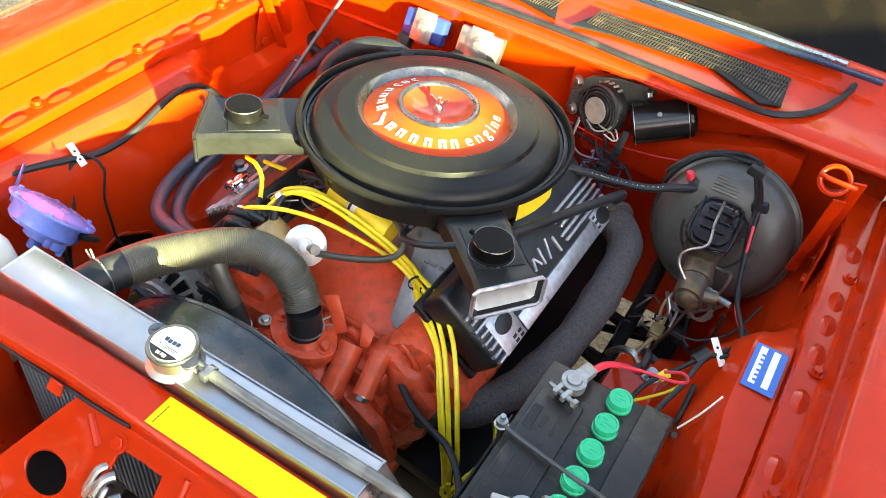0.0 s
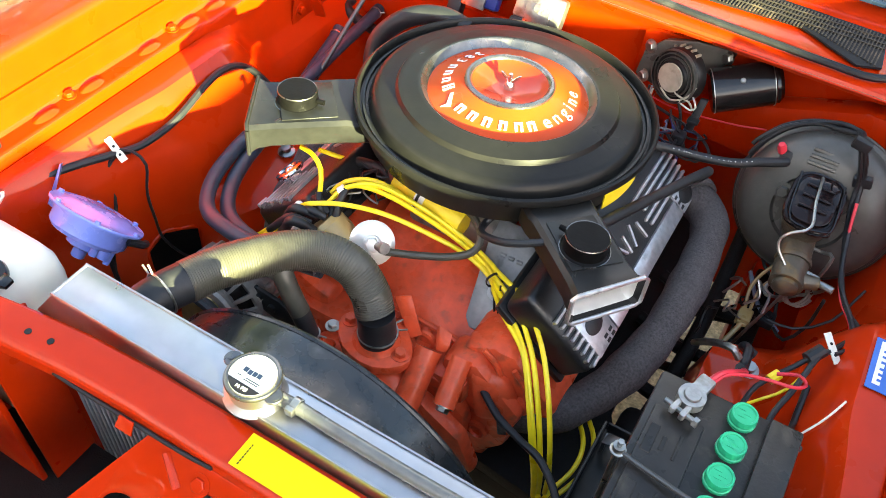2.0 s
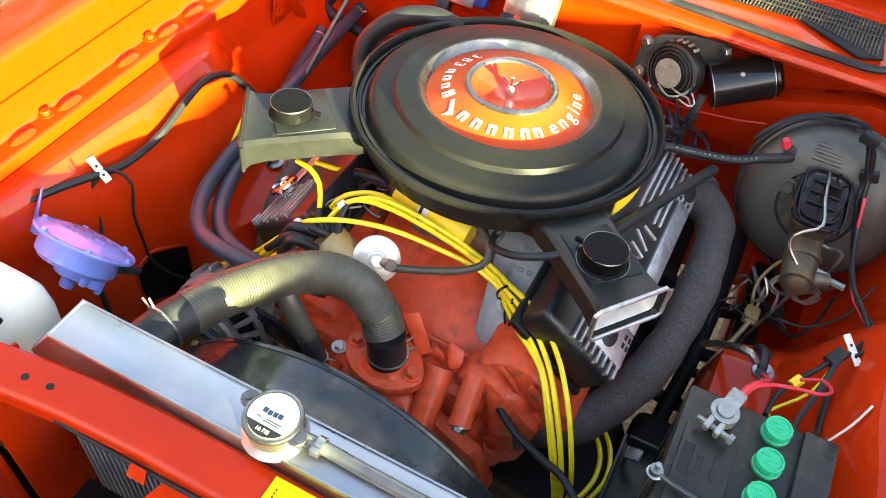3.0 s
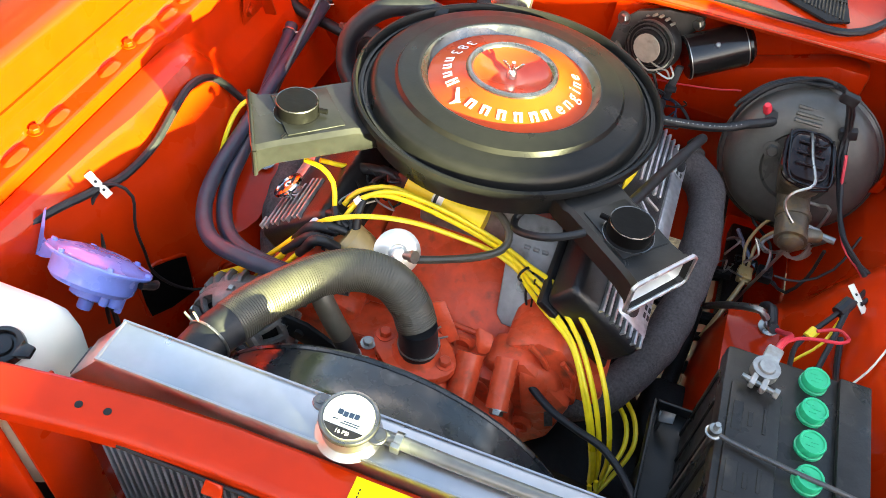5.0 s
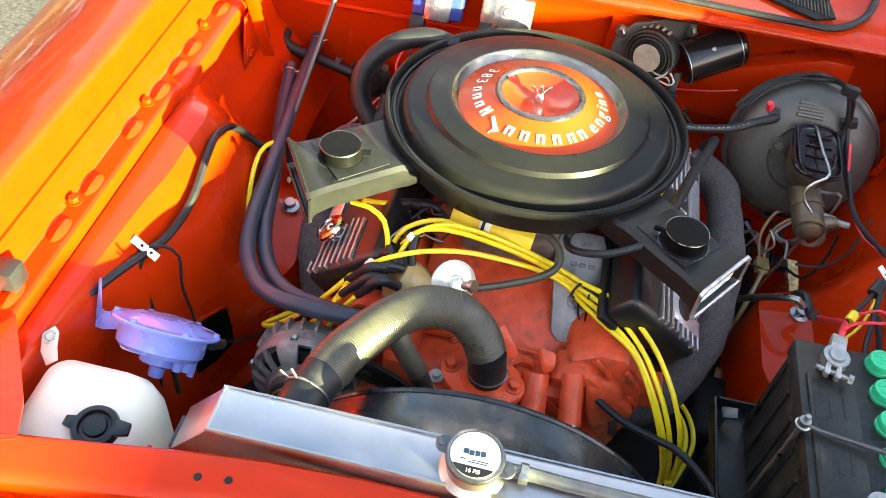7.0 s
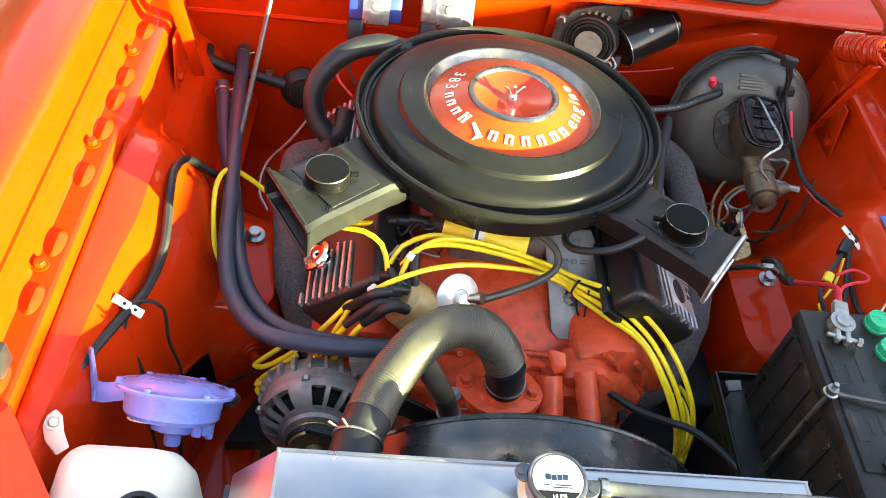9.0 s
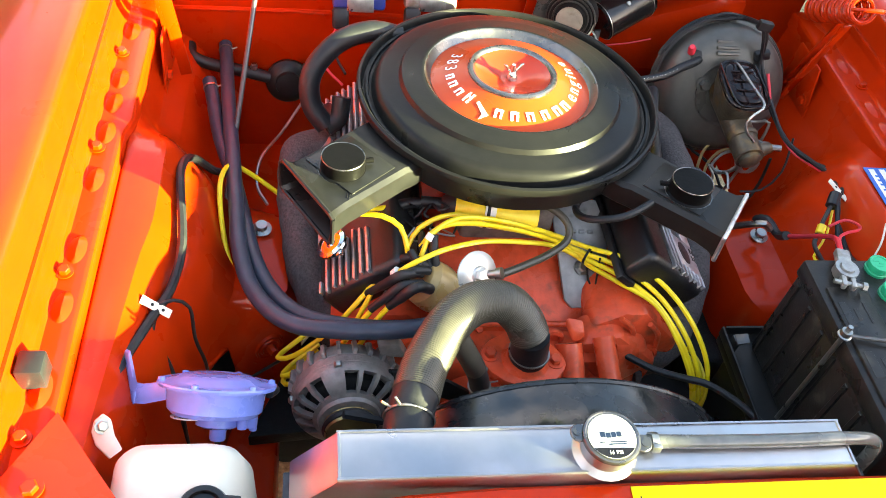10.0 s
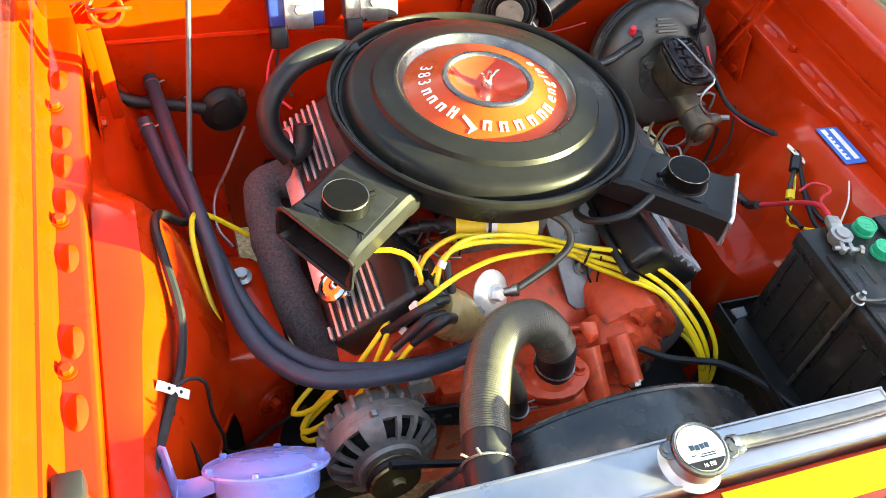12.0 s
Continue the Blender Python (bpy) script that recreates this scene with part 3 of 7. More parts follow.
solo("wiring_harness", bm, RUBBER, (-0.1, -0.711, 0.89), "dark wiring tucked along the radiator support edge", "wiring", "wiring")
latch = thing("hood_latch", (0.02, -0.77, 0.80), "shiny zinc hood latch bolted to the front plate", "latch")
bm = B()
box(bm, (-0.004, -0.775, 0.80), (0.030, -0.745, 0.838), 0.006, 2, Matrix.Rotation(radians(40), 4, "X"))
part("body", bm, ZINC, latch)
for k, (x, y, z) in enumerate(((0.0, -0.752, 0.846), (0.016, -0.760, 0.848), (0.034, -0.772, 0.834))):
    bm = B()
    tube(bm, [(x, y - 0.02, z - 0.02), (x + 0.004, y, z), (x + 0.012, y + 0.012, z + 0.002)], 0.0065, 10)
    part("hook", bm, ZINC, latch)
bm = B()
hexbolt(bm, SLOPE(0.062, 0.72), (0, -0.7, 0.7), 0.010, 0.008)
part("bolt", bm, ZINC, latch)
bm = B()
box(bm, (0.038, -0.700, 0.9135), (0.34, -0.658, 0.9146))
tape = solo("tape_strip", bm, LEMON, (0.2, -0.68, 0.9135), "bright lemon-yellow strip on the radiator support bar", "tape")
for k in range(7):
    bm = B()
    box(bm, (0.046, -0.696 + k * 0.004, 0.9147), (0.0475, -0.6935 + k * 0.004, 0.9149))
    part("print_bar", bm, BLACK, tape)


def hood_hinge(s):
    """A sprung hood hinge bolted to the inner fender."""
    X = lambda u: XC + s * u  # noqa: E731
    bm = B()
    prism(bm, [(X(0.603), 0.16, 0.755), (X(0.603), 0.29, 0.755), (X(0.603), 0.28, 0.86), (X(0.603), 0.19, 0.86)], (-s * 0.004, 0, 0), 0.001)
    h = part("hood_hinge", bm, PAINT, car, "orange-red hood hinge with a coil spring, raised open")
    for a, b in (((0.572, 0.225, 0.765), (0.584, 0.165, 0.975)), ((0.592, 0.26, 0.78), (0.600, 0.19, 1.0))):
        bm = B()
        a, b = Vector((X(a[0]), a[1], a[2])), Vector((X(b[0]), b[1], b[2]))
        w = Vector((0.0095, 0.003, 0))
        prism(bm, [a - w, a + w, b + w, b - w], (0, -0.006, 0), 0.001)
        part("arm", bm, PAINT, h)
    bm = B()
    p, q = Vector((X(0.566), 0.245, 0.955)), Vector((X(0.562), 0.115, 1.035))
    d = q - p
    x, y, z = basis(d)
    n = 14
    coil = [p + d * (k / (n * 18)) + (x * math.cos(k * math.pi / 9) + y * math.sin(k * math.pi / 9)) * 0.021 for k in range(n * 18 + 1)]
    tube(bm, coil, 0.0036, 6, straight=True)
    part("spring", bm, PAINT, h)
    bm = B()
    e = z * 0.012
    tube(bm, [q - x * 0.021, q - x * 0.015 + e, q + e * 1.5, q + x * 0.02 + e * 1.5, q + x * 0.03 + e * 0.5, q + x * 0.02 - e], 0.0036, 6)
    part("spring_hook", bm, PAINT, h)
    for y, z in ((0.19, 0.785), (0.26, 0.785)):
        bm = B()
        hexbolt(bm, (X(0.599), y, z), (-s, 0, 0), 0.009, 0.008)
        part("bolt", bm, PAINT, h)


hood_hinge(-1)
hood_hinge(1)
for s in (-1, 1):
    bm = B()
    box(bm, (XC + s * 0.652 - 0.015, -0.500, 0.870), (XC + s * 0.652 + 0.015, -0.468, 0.905), 0.004)
    solo("bump_stop", bm, RUBBER, (XC + s * 0.652, -0.483, 0.870), "worn black rubber hood bumper on the fender rail", "bumper", "hood bumpers")

# ---- radiator ----
radiator = thing("radiator", (0.014, -0.62, 0.42), "aluminium radiator with a polished welded top tank", "radiator")
bm = B()
L, R_ = -0.272, 0.300
prof = [(L - 0.052, 0.862), (L - 0.004, 0.922), (L, 0.928), (R_, 0.928), (R_ + 0.004, 0.922), (R_ + 0.052, 0.862)]
prism(bm, [(x, -0.590, z) for x, z in prof], (0, -0.058, 0), 0.0025)
tank = part("top_tank", bm, ALLOY, radiator, "polished aluminium top tank")
bm = B()
for y in (-0.592, -0.646):
    tube(bm, [(L - 0.002, y, 0.9275), (0, y, 0.9282), (R_ + 0.002, y, 0.9275)], 0.0022, 6, 0.02)
for x in (L, R_):
    tube(bm, [(x, -0.592, 0.9275), (x, -0.62, 0.9275), (x, -0.646, 0.9275)], 0.0022, 6, 0.02)
part("weld_bead", bm, ALLOY, tank)
bm = B()
box(bm, (L - 0.05, -0.646, 0.855), (R_ + 0.05, -0.594, 0.8615), 0.002)
part("header_plate", bm, ALLOY, radiator)
bm = B()
box(bm, (-0.33, -0.64, 0.44), (0.36, -0.60, 0.855))
core = part("core", bm, COREGAP, radiator, "radiator core block, dark grey for the shade between its tubes")
bm = B()
box(bm, (-0.0026, -0.6455, 0.44), (0.0026, -0.6395, 0.855), 0.0008, 1)
first = part("tube", bm, COREBAR, core, "blue-grey core tube")
for k in range(62):
    fin = first if k == 0 else new("tube", first.data)
    fin.parent = core
    fin.location = (-0.322 + k * 0.011, 0, 0)
CX, CY = 0.013, -0.622
neck = B()
lathe(neck, [(0, 0.0), (0.036, 0.0), (0.0325, 0.003), (0.029, 0.007), (0.0285, 0.024), (0, 0.024)], (CX, CY, 0.928), (0, 0, 1), 32)
part("filler_neck", neck, ALLOY, radiator)
bm = B()
lathe(bm, [(0.0, 0.0), (0.0300, 0.0), (0.0315, 0.0015), (0.0318, 0.0050), (0.0308, 0.0068), (0.0288, 0.0074), (0.0276, 0.0066), (0.0, 0.0068)], (CX, CY, 0.9525), (0, 0, 1), 40)
for a in (-12, 168):
    c, s_ = math.cos(radians(a)), math.sin(radians(a))
    lathe(bm, [(0.0, 0), (0.0095, 0), (0.0102, 0.001), (0.0102, 0.003), (0.0095, 0.0038), (0.0, 0.0038)], (CX + 0.034 * c, CY + 0.034 * s_, 0.9530), (0, 0, 1), 18)
    lathe(bm, [(0.0, 0), (0.0045, 0), (0.0045, 0.0012), (0.0, 0.0012)], (CX + 0.037 * c, CY + 0.037 * s_, 0.9566), (0, 0, 1), 12)
cap = part("radiator_cap", bm, TRIM, radiator, "chrome pressure cap with two ears and printed top")
bm = B()
lathe(bm, [(0, 0), (0.0262, 0), (0.0262, 0.0004), (0, 0.0004)], (CX, CY, 0.9593), (0, 0, 1), 36)
part("printed_disc", bm, PALEINK, cap, "white printed disc")
bm = B()
pts = [(CX + 0.0258 * math.cos(radians(a)), CY + 0.0258 * math.sin(radians(a)), 0.9598) for a in range(212, 329, 6)]
prism(bm, pts, (0, 0, 0.0004))
part("dark_segment", bm, GLOSS, cap, "black printed segment")
for dx, dy, w, h in ((-0.010, 0.002, 0.0026, 0.003), (-0.004, 0.001, 0.0024, 0.003), (0.002, 0.0015, 0.0024, 0.003), (0.008, 0.002, 0.0026, 0.003), (-0.012, -0.007, 0.003, 0.0006), (0.006, -0.007, 0.009, 0.0006), (0.004, -0.0095, 0.010, 0.0006)):
    bm = B()
    box(bm, (CX + dx - w, CY + dy - h, 0.9596), (CX + dx + w, CY + dy + h, 0.9600))
    part("print_bar", bm, NAVY, cap)
bm = B()
letters(bm, "16 PSI", 0.0062, (CX, CY - 0.0212, 0.9603), (1, 0, 0), (0, 1, 0), 0.0003)
part("print_word", bm, INK, cap)
bm = B()
tube(bm, [(0.040, -0.620, 0.940), (0.075, -0.618, 0.9375), (0.12, -0.619, 0.9365), (0.22, -0.62, 0.9365), (0.30, -0.618, 0.934), (0.345, -0.613, 0.917), (0.362, -0.61, 0.88), (0.366, -0.61, 0.80)], 0.0078, 12)
solo("overflow_hose", bm, VINYL, (0.2, -0.62, 0.93), "cloudy grey vinyl overflow hose lying on the radiator tank", "hose")
bm = B()
lathe(bm, [(0.0085, -0.004), (0.0105, -0.004), (0.0105, 0.004), (0.0085, 0.004)], (0.066, -0.618, 0.938), (1, 0, -0.05), 18)
box(bm, (0.061, -0.632, 0.937), (0.071, -0.626, 0.949), 0.001)
solo("hose_clamp", bm, ZINC, (0.066, -0.618, 0.938), "small zinc clamp on the overflow hose", "clamp", "hose clamps")

# fan shroud behind the radiator
bm = B()
rings = []
FX, FZ, FR = 0.014, 0.629, 0.272
for y, r in ((-0.590, FR + 0.012), (-0.575, FR + 0.004), (-0.54, FR), (-0.517, FR - 0.004), (-0.5135, FR - 0.010), (-0.54, FR - 0.008), (-0.587, FR)):
    rings.append([bm.verts.new((FX + r * math.cos(a), y, FZ + r * math.sin(a))) for a in (2 * math.pi * k / 72 for k in range(72))])
for a, b in zip(rings, rings[1:]):
    for k in range(72):
        bm.faces.new((a[k], a[(k + 1) % 72], b[(k + 1) % 72], b[k]))
shroud = solo("fan_shroud", bm, SHROUD, (FX, -0.55, FZ - FR), "smooth black fan shroud ring behind the radiator", "shroud")
bm = B()
for y in (-0.5135,):
    tube(bm, [(FX + (FR - 0.006) * math.cos(a), y, FZ + (FR - 0.006) * math.sin(a)) for a in (math.pi * k / 40 for k in range(41))], 0.0045, 8, straight=True)
part("rolled_edge", bm, SHROUD, shroud)
fan = thing("cooling_fan", (FX, -0.54, FZ), "black cooling fan inside the shroud", "fan")
bm = B()
lathe(bm, [(0, -0.03), (0.05, -0.03), (0.055, 0.0), (0.05, 0.06), (0, 0.06)], (FX, -0.54, FZ), (0, 1, 0), 24)
part("hub", bm, BLACK, fan)
for k in range(6):
    a = math.pi / 3 * k
    bm = B()
    prism(bm, [(0.04, -0.02, -0.03), (0.22, -0.025, -0.045), (0.22, 0.025, 0.045), (0.04, 0.02, 0.03)], (0, 0.003, 0))
    bm.transform(Matrix.Translation((FX, -0.54, FZ)) @ Matrix.Rotation(a, 4, "Y"))
    part("blade", bm, BLACK, fan)

# ---- engine ----
engine = thing("engine_block", (0, -0.1, 0.35), "red-enamelled V8 engine block with intake and water pump", "engine")
bm = B()
prism(bm, [(-0.21, -0.33, 0.60), (-0.17, -0.33, 0.70), (0.17, -0.33, 0.70), (0.21, -0.33, 0.60), (0.15, -0.33, 0.35), (-0.15, -0.33, 0.35)], (0, 0.52, 0), 0.01)
part("block", bm, ENGINE, engine)
for s in (-1, 1):
    bm = B()
    prism(bm, [(s * 0.115, -0.318, 0.735), (s * 0.165, -0.318, 0.765), (s * 0.20, -0.318, 0.765), (s * 0.275, -0.318, 0.69), (s * 0.27, -0.318, 0.64), (s * 0.20, -0.318, 0.58), (s * 0.13, -0.318, 0.62)], (0, 0.47, 0), 0.014)
    part("cylinder_head", bm, ENGINE, engine)
    bm = B()
    prism(bm, [(s * 0.10, -0.345, 0.725), (s * 0.155, -0.345, 0.745), (s * 0.235, -0.345, 0.675), (s * 0.22, -0.345, 0.58), (s * 0.15, -0.345, 0.48), (s * 0.08, -0.345, 0.48)], (0, 0.06, 0), 0.012)
    part("block_face", bm, ENGINE, engine)
# sloping valley cover and the ledge before it
bm = B()
prism(bm, [(-0.125, -0.300, 0.690), (0.125, -0.300, 0.690), (0.115, -0.13, 0.775), (-0.115, -0.13, 0.775)], (0, 0.01, -0.02), 0.004)
part("valley_cover", bm, ENGINE, engine)
bm = B()
prism(bm, [(-0.15, -0.362, 0.706), (-0.15, -0.30, 0.708), (0.15, -0.30, 0.708), (0.15, -0.362, 0.706)], (0, 0, -0.05), 0.01)
part("front_ledge", bm, ENGINE, engine)
bm = B()
box(bm, (-0.075, -0.16, 0.74), (0.075, 0.14, 0.84), 0.01)
part("carburettor", bm, CAST, engine, "grey carburettor under the air cleaner")
# water pump housing: a rounded casting with bosses and a sloping leg
bm = B()
prism(bm, [(-0.105, -0.365, 0.705), (0.02, -0.365, 0.712), (0.11, -0.37, 0.70), (0.16, -0.37, 0.64), (0.165, -0.37, 0.50), (-0.14, -0.37, 0.50), (-0.14, -0.37, 0.64)], (0, 0.05, 0), 0.016)
part("timing_cover", bm, ENGINE, engine)
bm = B()
prism(bm, [(-0.10, -0.415, 0.675), (-0.05, -0.415, 0.70), (0.055, -0.415, 0.705), (0.10, -0.42, 0.66), (0.09, -0.42, 0.56), (-0.08, -0.42, 0.56), (-0.12, -0.415, 0.62)], (0, 0.06, 0), 0.022)
lathe(bm, [(0.075, 0), (0.07, 0.018), (0.045, 0.03), (0.04, 0.05), (0, 0.05)], (0.02, -0.41, 0.61), (0, -1, 0), 28)
part("water_pump", bm, ENGINE, engine)
for a, b, r in (((0.078, -0.342, 0.728), (0.084, -0.417, 0.672), 0.0205), ((0.130, -0.338, 0.738), (0.138, -0.400, 0.702), 0.0165)):
    bm = B()
    tube(bm, [a, ((a[0] + b[0]) / 2, (a[1] + b[1]) / 2, (a[2] + b[2]) / 2), b], r, 18, 0.02)
    part("boss", bm, ENGINE, engine)
bm = B()
prism(bm, [(0.055, -0.40, 0.69), (0.105, -0.405, 0.68), (0.17, -0.405, 0.64), (0.20, -0.40, 0.56), (0.16, -0.40, 0.52), (0.10, -0.405, 0.60)], (0, 0.03, 0), 0.010)
part("pump_leg", bm, ENGINE, engine)
bm = B()
prism(bm, [(0.145, -0.352, 0.735), (0.205, -0.338, 0.715), (0.235, -0.338, 0.65), (0.17, -0.365, 0.64)], (0, 0.03, 0.006), 0.014)
part("casting_shoulder", bm, ENGINE, engine)
bm = B()
prism(bm, [(0.072, -0.315, 0.742), (0.10, -0.318, 0.738), (0.103, -0.335, 0.725), (0.085, -0.338, 0.722)], (0.002, 0.004, 0.012), 0.004)
part("casting_lug", bm, ENGINE, engine)
bm = B()
prism(bm, [(-0.008, -0.304, 0.752), (0.016, -0.294, 0.760), (0.052, -0.318, 0.716), (0.036, -0.328, 0.706)], (0.004, -0.007, 0.010), 0.002)
part("casting_tab", bm, ENGINE, engine)
for x in (-0.10, -0.05, 0.0, 0.05, 0.10):
    bm = B()
    hexbolt(bm, (x, -0.302, 0.707), (0, -0.5, 1), 0.006, 0.006, False)
    part("valley_bolt", bm, ENGINE, engine)
bm = B()
OVAL = [(1.0, 0.0), (0.93, 0.30), (0.74, 0.62), (0.45, 0.90), (0.15, 1.0), (-0.15, 1.0), (-0.45, 0.90), (-0.74, 0.62), (-0.93, 0.30), (-1.0, 0.0), (-0.93, -0.30), (-0.74, -0.62), (-0.45, -0.90), (-0.15, -1.0), (0.15, -1.0), (0.45, -0.90), (0.74, -0.62), (0.93, -0.30)]
prism(bm, [(0.003 + 0.064 * u + 0.004 * v, -0.370 + 0.046 * v - 0.008 * u, 0.712) for u, v in OVAL], (0, 0, 0.019), 0.003)
lathe(bm, [(0.036, 0), (0.031, 0.005), (0.028, 0.010), (0, 0.010)], (0.006, -0.371, 0.7305), (0, 0, 1), 28)
part("thermostat_housing", bm, ENGINE, engine, "red thermostat housing flange")
for p in ((0.050, -0.376, 0.731), (-0.045, -0.363, 0.731)):
    bm = B()
    hexbolt(bm, p, (0, 0, 1), 0.0088, 0.010)
    part("bolt", bm, ENGINE, engine)
bm = B()
hexbolt(bm, (0.139, -0.400, 0.704), (0.05, -0.8, -0.5), 0.010, 0.009)
part("bolt", bm, ZINC, engine, "bare zinc bolt")
bm = B()
hexbolt(bm, (0.086, -0.418, 0.664), (0.05, -0.8, -0.5), 0.010, 0.006)
part("bolt", bm, ENGINE, engine)
bm = B()
hexbolt(bm, (-0.062, -0.385, 0.728), (0, 0, 1), 0.0075, 0.008)
part("plug", bm, ZINC, engine)


def valve_cover(s):
    """A finned cover on one head, leaning outwards. s: -1 or 1."""
    v = thing("valve_cover", (s * 0.25, -0.05, 0.70), "black crinkle valve cover with bare metal fins", "valve cover", "valve covers")
    up = Vector((s * 0.64, 0, 0.77)).normalized()
    across = Vector((s * 0.77, 0, -0.64)).normalized()
    mid = Vector((0.246, -0.055, 0.812)) if s > 0 else Vector((-0.236, -0.055, 0.797))
    m = Matrix((across, Vector((0, 1, 0)), up)).transposed().to_4x4()
    m.translation = mid
    w, l, h = 0.072, 0.225, 0.07

    def put(name, b, mat, label=""):
        b.transform(m)
        return part(name, b, mat, v, label)

    bm = B()
    prism(bm, [(-w - 0.004, -l - 0.003, -h), (w + 0.002, -l - 0.003, -h), (w + 0.002, l + 0.004, -h), (-w - 0.004, l + 0.004, -h)], (0, 0, 0.012), 0.003)
    box(bm, (-w, -l, -h + 0.01), (w, l, 0.0), 0.013, 4)
    put("cover", bm, COVER)
    # ribs along both ends, a bare band, and plates with an oval plaque and dark slots
    for k in range(8):
        x = -0.020 + k * 0.0122
        ends = [(-l + 0.005 + 0.003 * (k % 2), -0.196 if x > 0.006 else -0.134 + 0.004 * k), (0.205 if x > 0.036 else 0.062 + 0.006 * (k % 3), l - 0.006)]
        for y0, y1 in ends:
            bm = B()
            box(bm, (x - 0.0024, y0, -0.004), (x + 0.0024, y1, 0.0055), 0.001, 1)
            put("fin", bm, FIN)
    bm = B()
    box(bm, (0.042, -0.131, -0.010), (w - 0.001, 0.149, 0.0045), 0.002)
    put("edge_band", bm, FIN, "bare metal edge band")
    for px, py, x0, x1, y0, y1, slots in ((0.030, -0.165, 0.006, 0.0705, -0.196, -0.1335, ((0.058, -0.146), (0.066, -0.146), (0.058, -0.161), (0.066, -0.161))), (0.053, 0.183, 0.034, 0.0715, 0.151, 0.205, ((0.042, 0.157), (0.052, 0.157), (0.062, 0.157)))):
        if s < 0 and py < 0:
            continue
        bm = B()
        box(bm, (x0, y0, -0.004), (x1, y1, 0.0045), 0.002)
        put("plate", bm, FIN, "bare metal plate")
        bm = B()
        prism(bm, [(0.0145 * math.cos(a) + px, py + 0.0215 * math.sin(a), 0.0046) for a in (2 * math.pi * k / 24 for k in range(24))], (0, 0, 0.0012), 0.0004)
        put("plaque", bm, COVER)
        for qx, qy in slots:
            bm = B()
            box(bm, (qx - 0.0024, qy - 0.0048, 0.003), (qx + 0.0024, qy + 0.0048, 0.0052), 0.0004, 1)
            put("slot", bm, COVER)
    if s < 0:
        for k in range(5):
            bm = B()
            x = 0.0045 + k * 0.0122
            box(bm, (x - 0.0024, -0.2, -0.004), (x + 0.0024, -0.134, 0.0055), 0.001, 1)
            put("fin", bm, FIN)
    # plain slanted bars where the maker's mark stands
    for x, y, rot, le in ((-0.02, -0.085, 80, 0.03), (-0.02, -0.068, 60, 0.022), (-0.02, -0.058, 120, 0.022), (-0.02, -0.042, 80, 0.03), (-0.02, -0.02, 65, 0.036), (-0.012, 0.006, 90, 0.030)):
        bm = B()
        box(bm, (-le / 2, -0.0022, -0.001), (le / 2, 0.0022, 0.004), 0.0005, 1)
        bm.transform(Matrix.Translation((x + 0.031, y + 0.036, 0)) @ Matrix.Rotation(radians(rot - 90 + 90 * 0), 4, "Z"))
        put("raised_bar", bm, FIN)
    if s < 0:
        bm = B()
        at = (0.031, -0.152, 0.003)
        lathe(bm, [(0.016, 0), (0.016, 0.012), (0.024, 0.013), (0.026, 0.016), (0.025, 0.020), (0.019, 0.022), (0.0175, 0.020), (0.008, 0.020), (0.005, 0.023), (0, 0.024)], at, (0, 0, 1), 28)
        for a in (60, 240):
            c, s_ = math.cos(radians(a)), math.sin(radians(a))
            box(bm, (at[0] + 0.0245 * c - 0.006, at[1] + 0.0245 * s_ - 0.006, 0.014), (at[0] + 0.0245 * c + 0.006, at[1] + 0.0245 * s_ + 0.006, 0.021), 0.0025)
        bm.transform(m)
        solo("oil_filler_cap", bm, CHROME, mid + up * 0.01, "chrome oil filler cap on the valve cover", "cap")


valve_cover(-1)
valve_cover(1)

# wrapped exhaust pipes beside the heads
for pts, r in (([(0.30, 0.17, 0.75), (0.345, 0.125, 0.745), (0.358, 0.04, 0.735), (0.358, -0.06, 0.715), (0.344, -0.15, 0.69), (0.314, -0.23, 0.668), (0.265, -0.29, 0.648), (0.20, -0.315, 0.635)], 0.031),
               ([(-0.27, 0.07, 0.74), (-0.325, 0.05, 0.735), (-0.328, -0.03, 0.715), (-0.315, -0.14, 0.69), (-0.285, -0.23, 0.665), (-0.23, -0.29, 0.63)], 0.031)):
    bm = B()
    tube(bm, pts, lambda t, r=r: r * (1 + 0.05 * math.sin(t * 23) + 0.03 * math.sin(t * 61)), 20)
    header = thing("exhaust_header", (pts[2][0], -0.05, 0.60), "dark rough-coated exhaust header pipe beside the engine", "exhaust header", "exhaust headers")
    part("pipe", bm, WRAP, header)
    for k in (0, -1):
        bm = B()
        u = Vector(pts[1 if k == 0 else -2]) - Vector(pts[k])
        lathe(bm, [(0, -0.006), (r * 1.25, -0.006), (r * 1.25, 0.006), (0, 0.006)], pts[k], u, 20)
        part("flange", bm, WRAP, header)

# lifting and coil bracket with stamped marks
brk = thing("engine_bracket", (0.12, -0.22, 0.70), "grey painted steel bracket bolted to the intake", "bracket")
bm = B()
prism(bm, [(0.066, -0.130, 0.818), (0.140, -0.130, 0.818), (0.158, -0.161, 0.792), (0.160, -0.201, 0.757), (0.131, -0.248, 0.717), (0.120, -0.260, 0.707), (0.102, -0.260, 0.707), (0.090, -0.250, 0.715), (0.077, -0.183, 0.773)], (0, -0.005, 0.006), 0.002)
part("plate", bm, GREYBRK, brk)
bm = B()
hexbolt(bm, (0.117, -0.216, 0.755), (0.2, -0.5, 0.8), 0.0085, 0.010)
part("bolt", bm, ZINC, brk)
bm = B()
for k in range(3):
    box(bm, (0.098 + k * 0.014, -0.176, 0.786), (0.108 + k * 0.014, -0.170, 0.794), 0.001, 1)
part("raised_bars", bm, GREYBRK, brk)
bm = B()
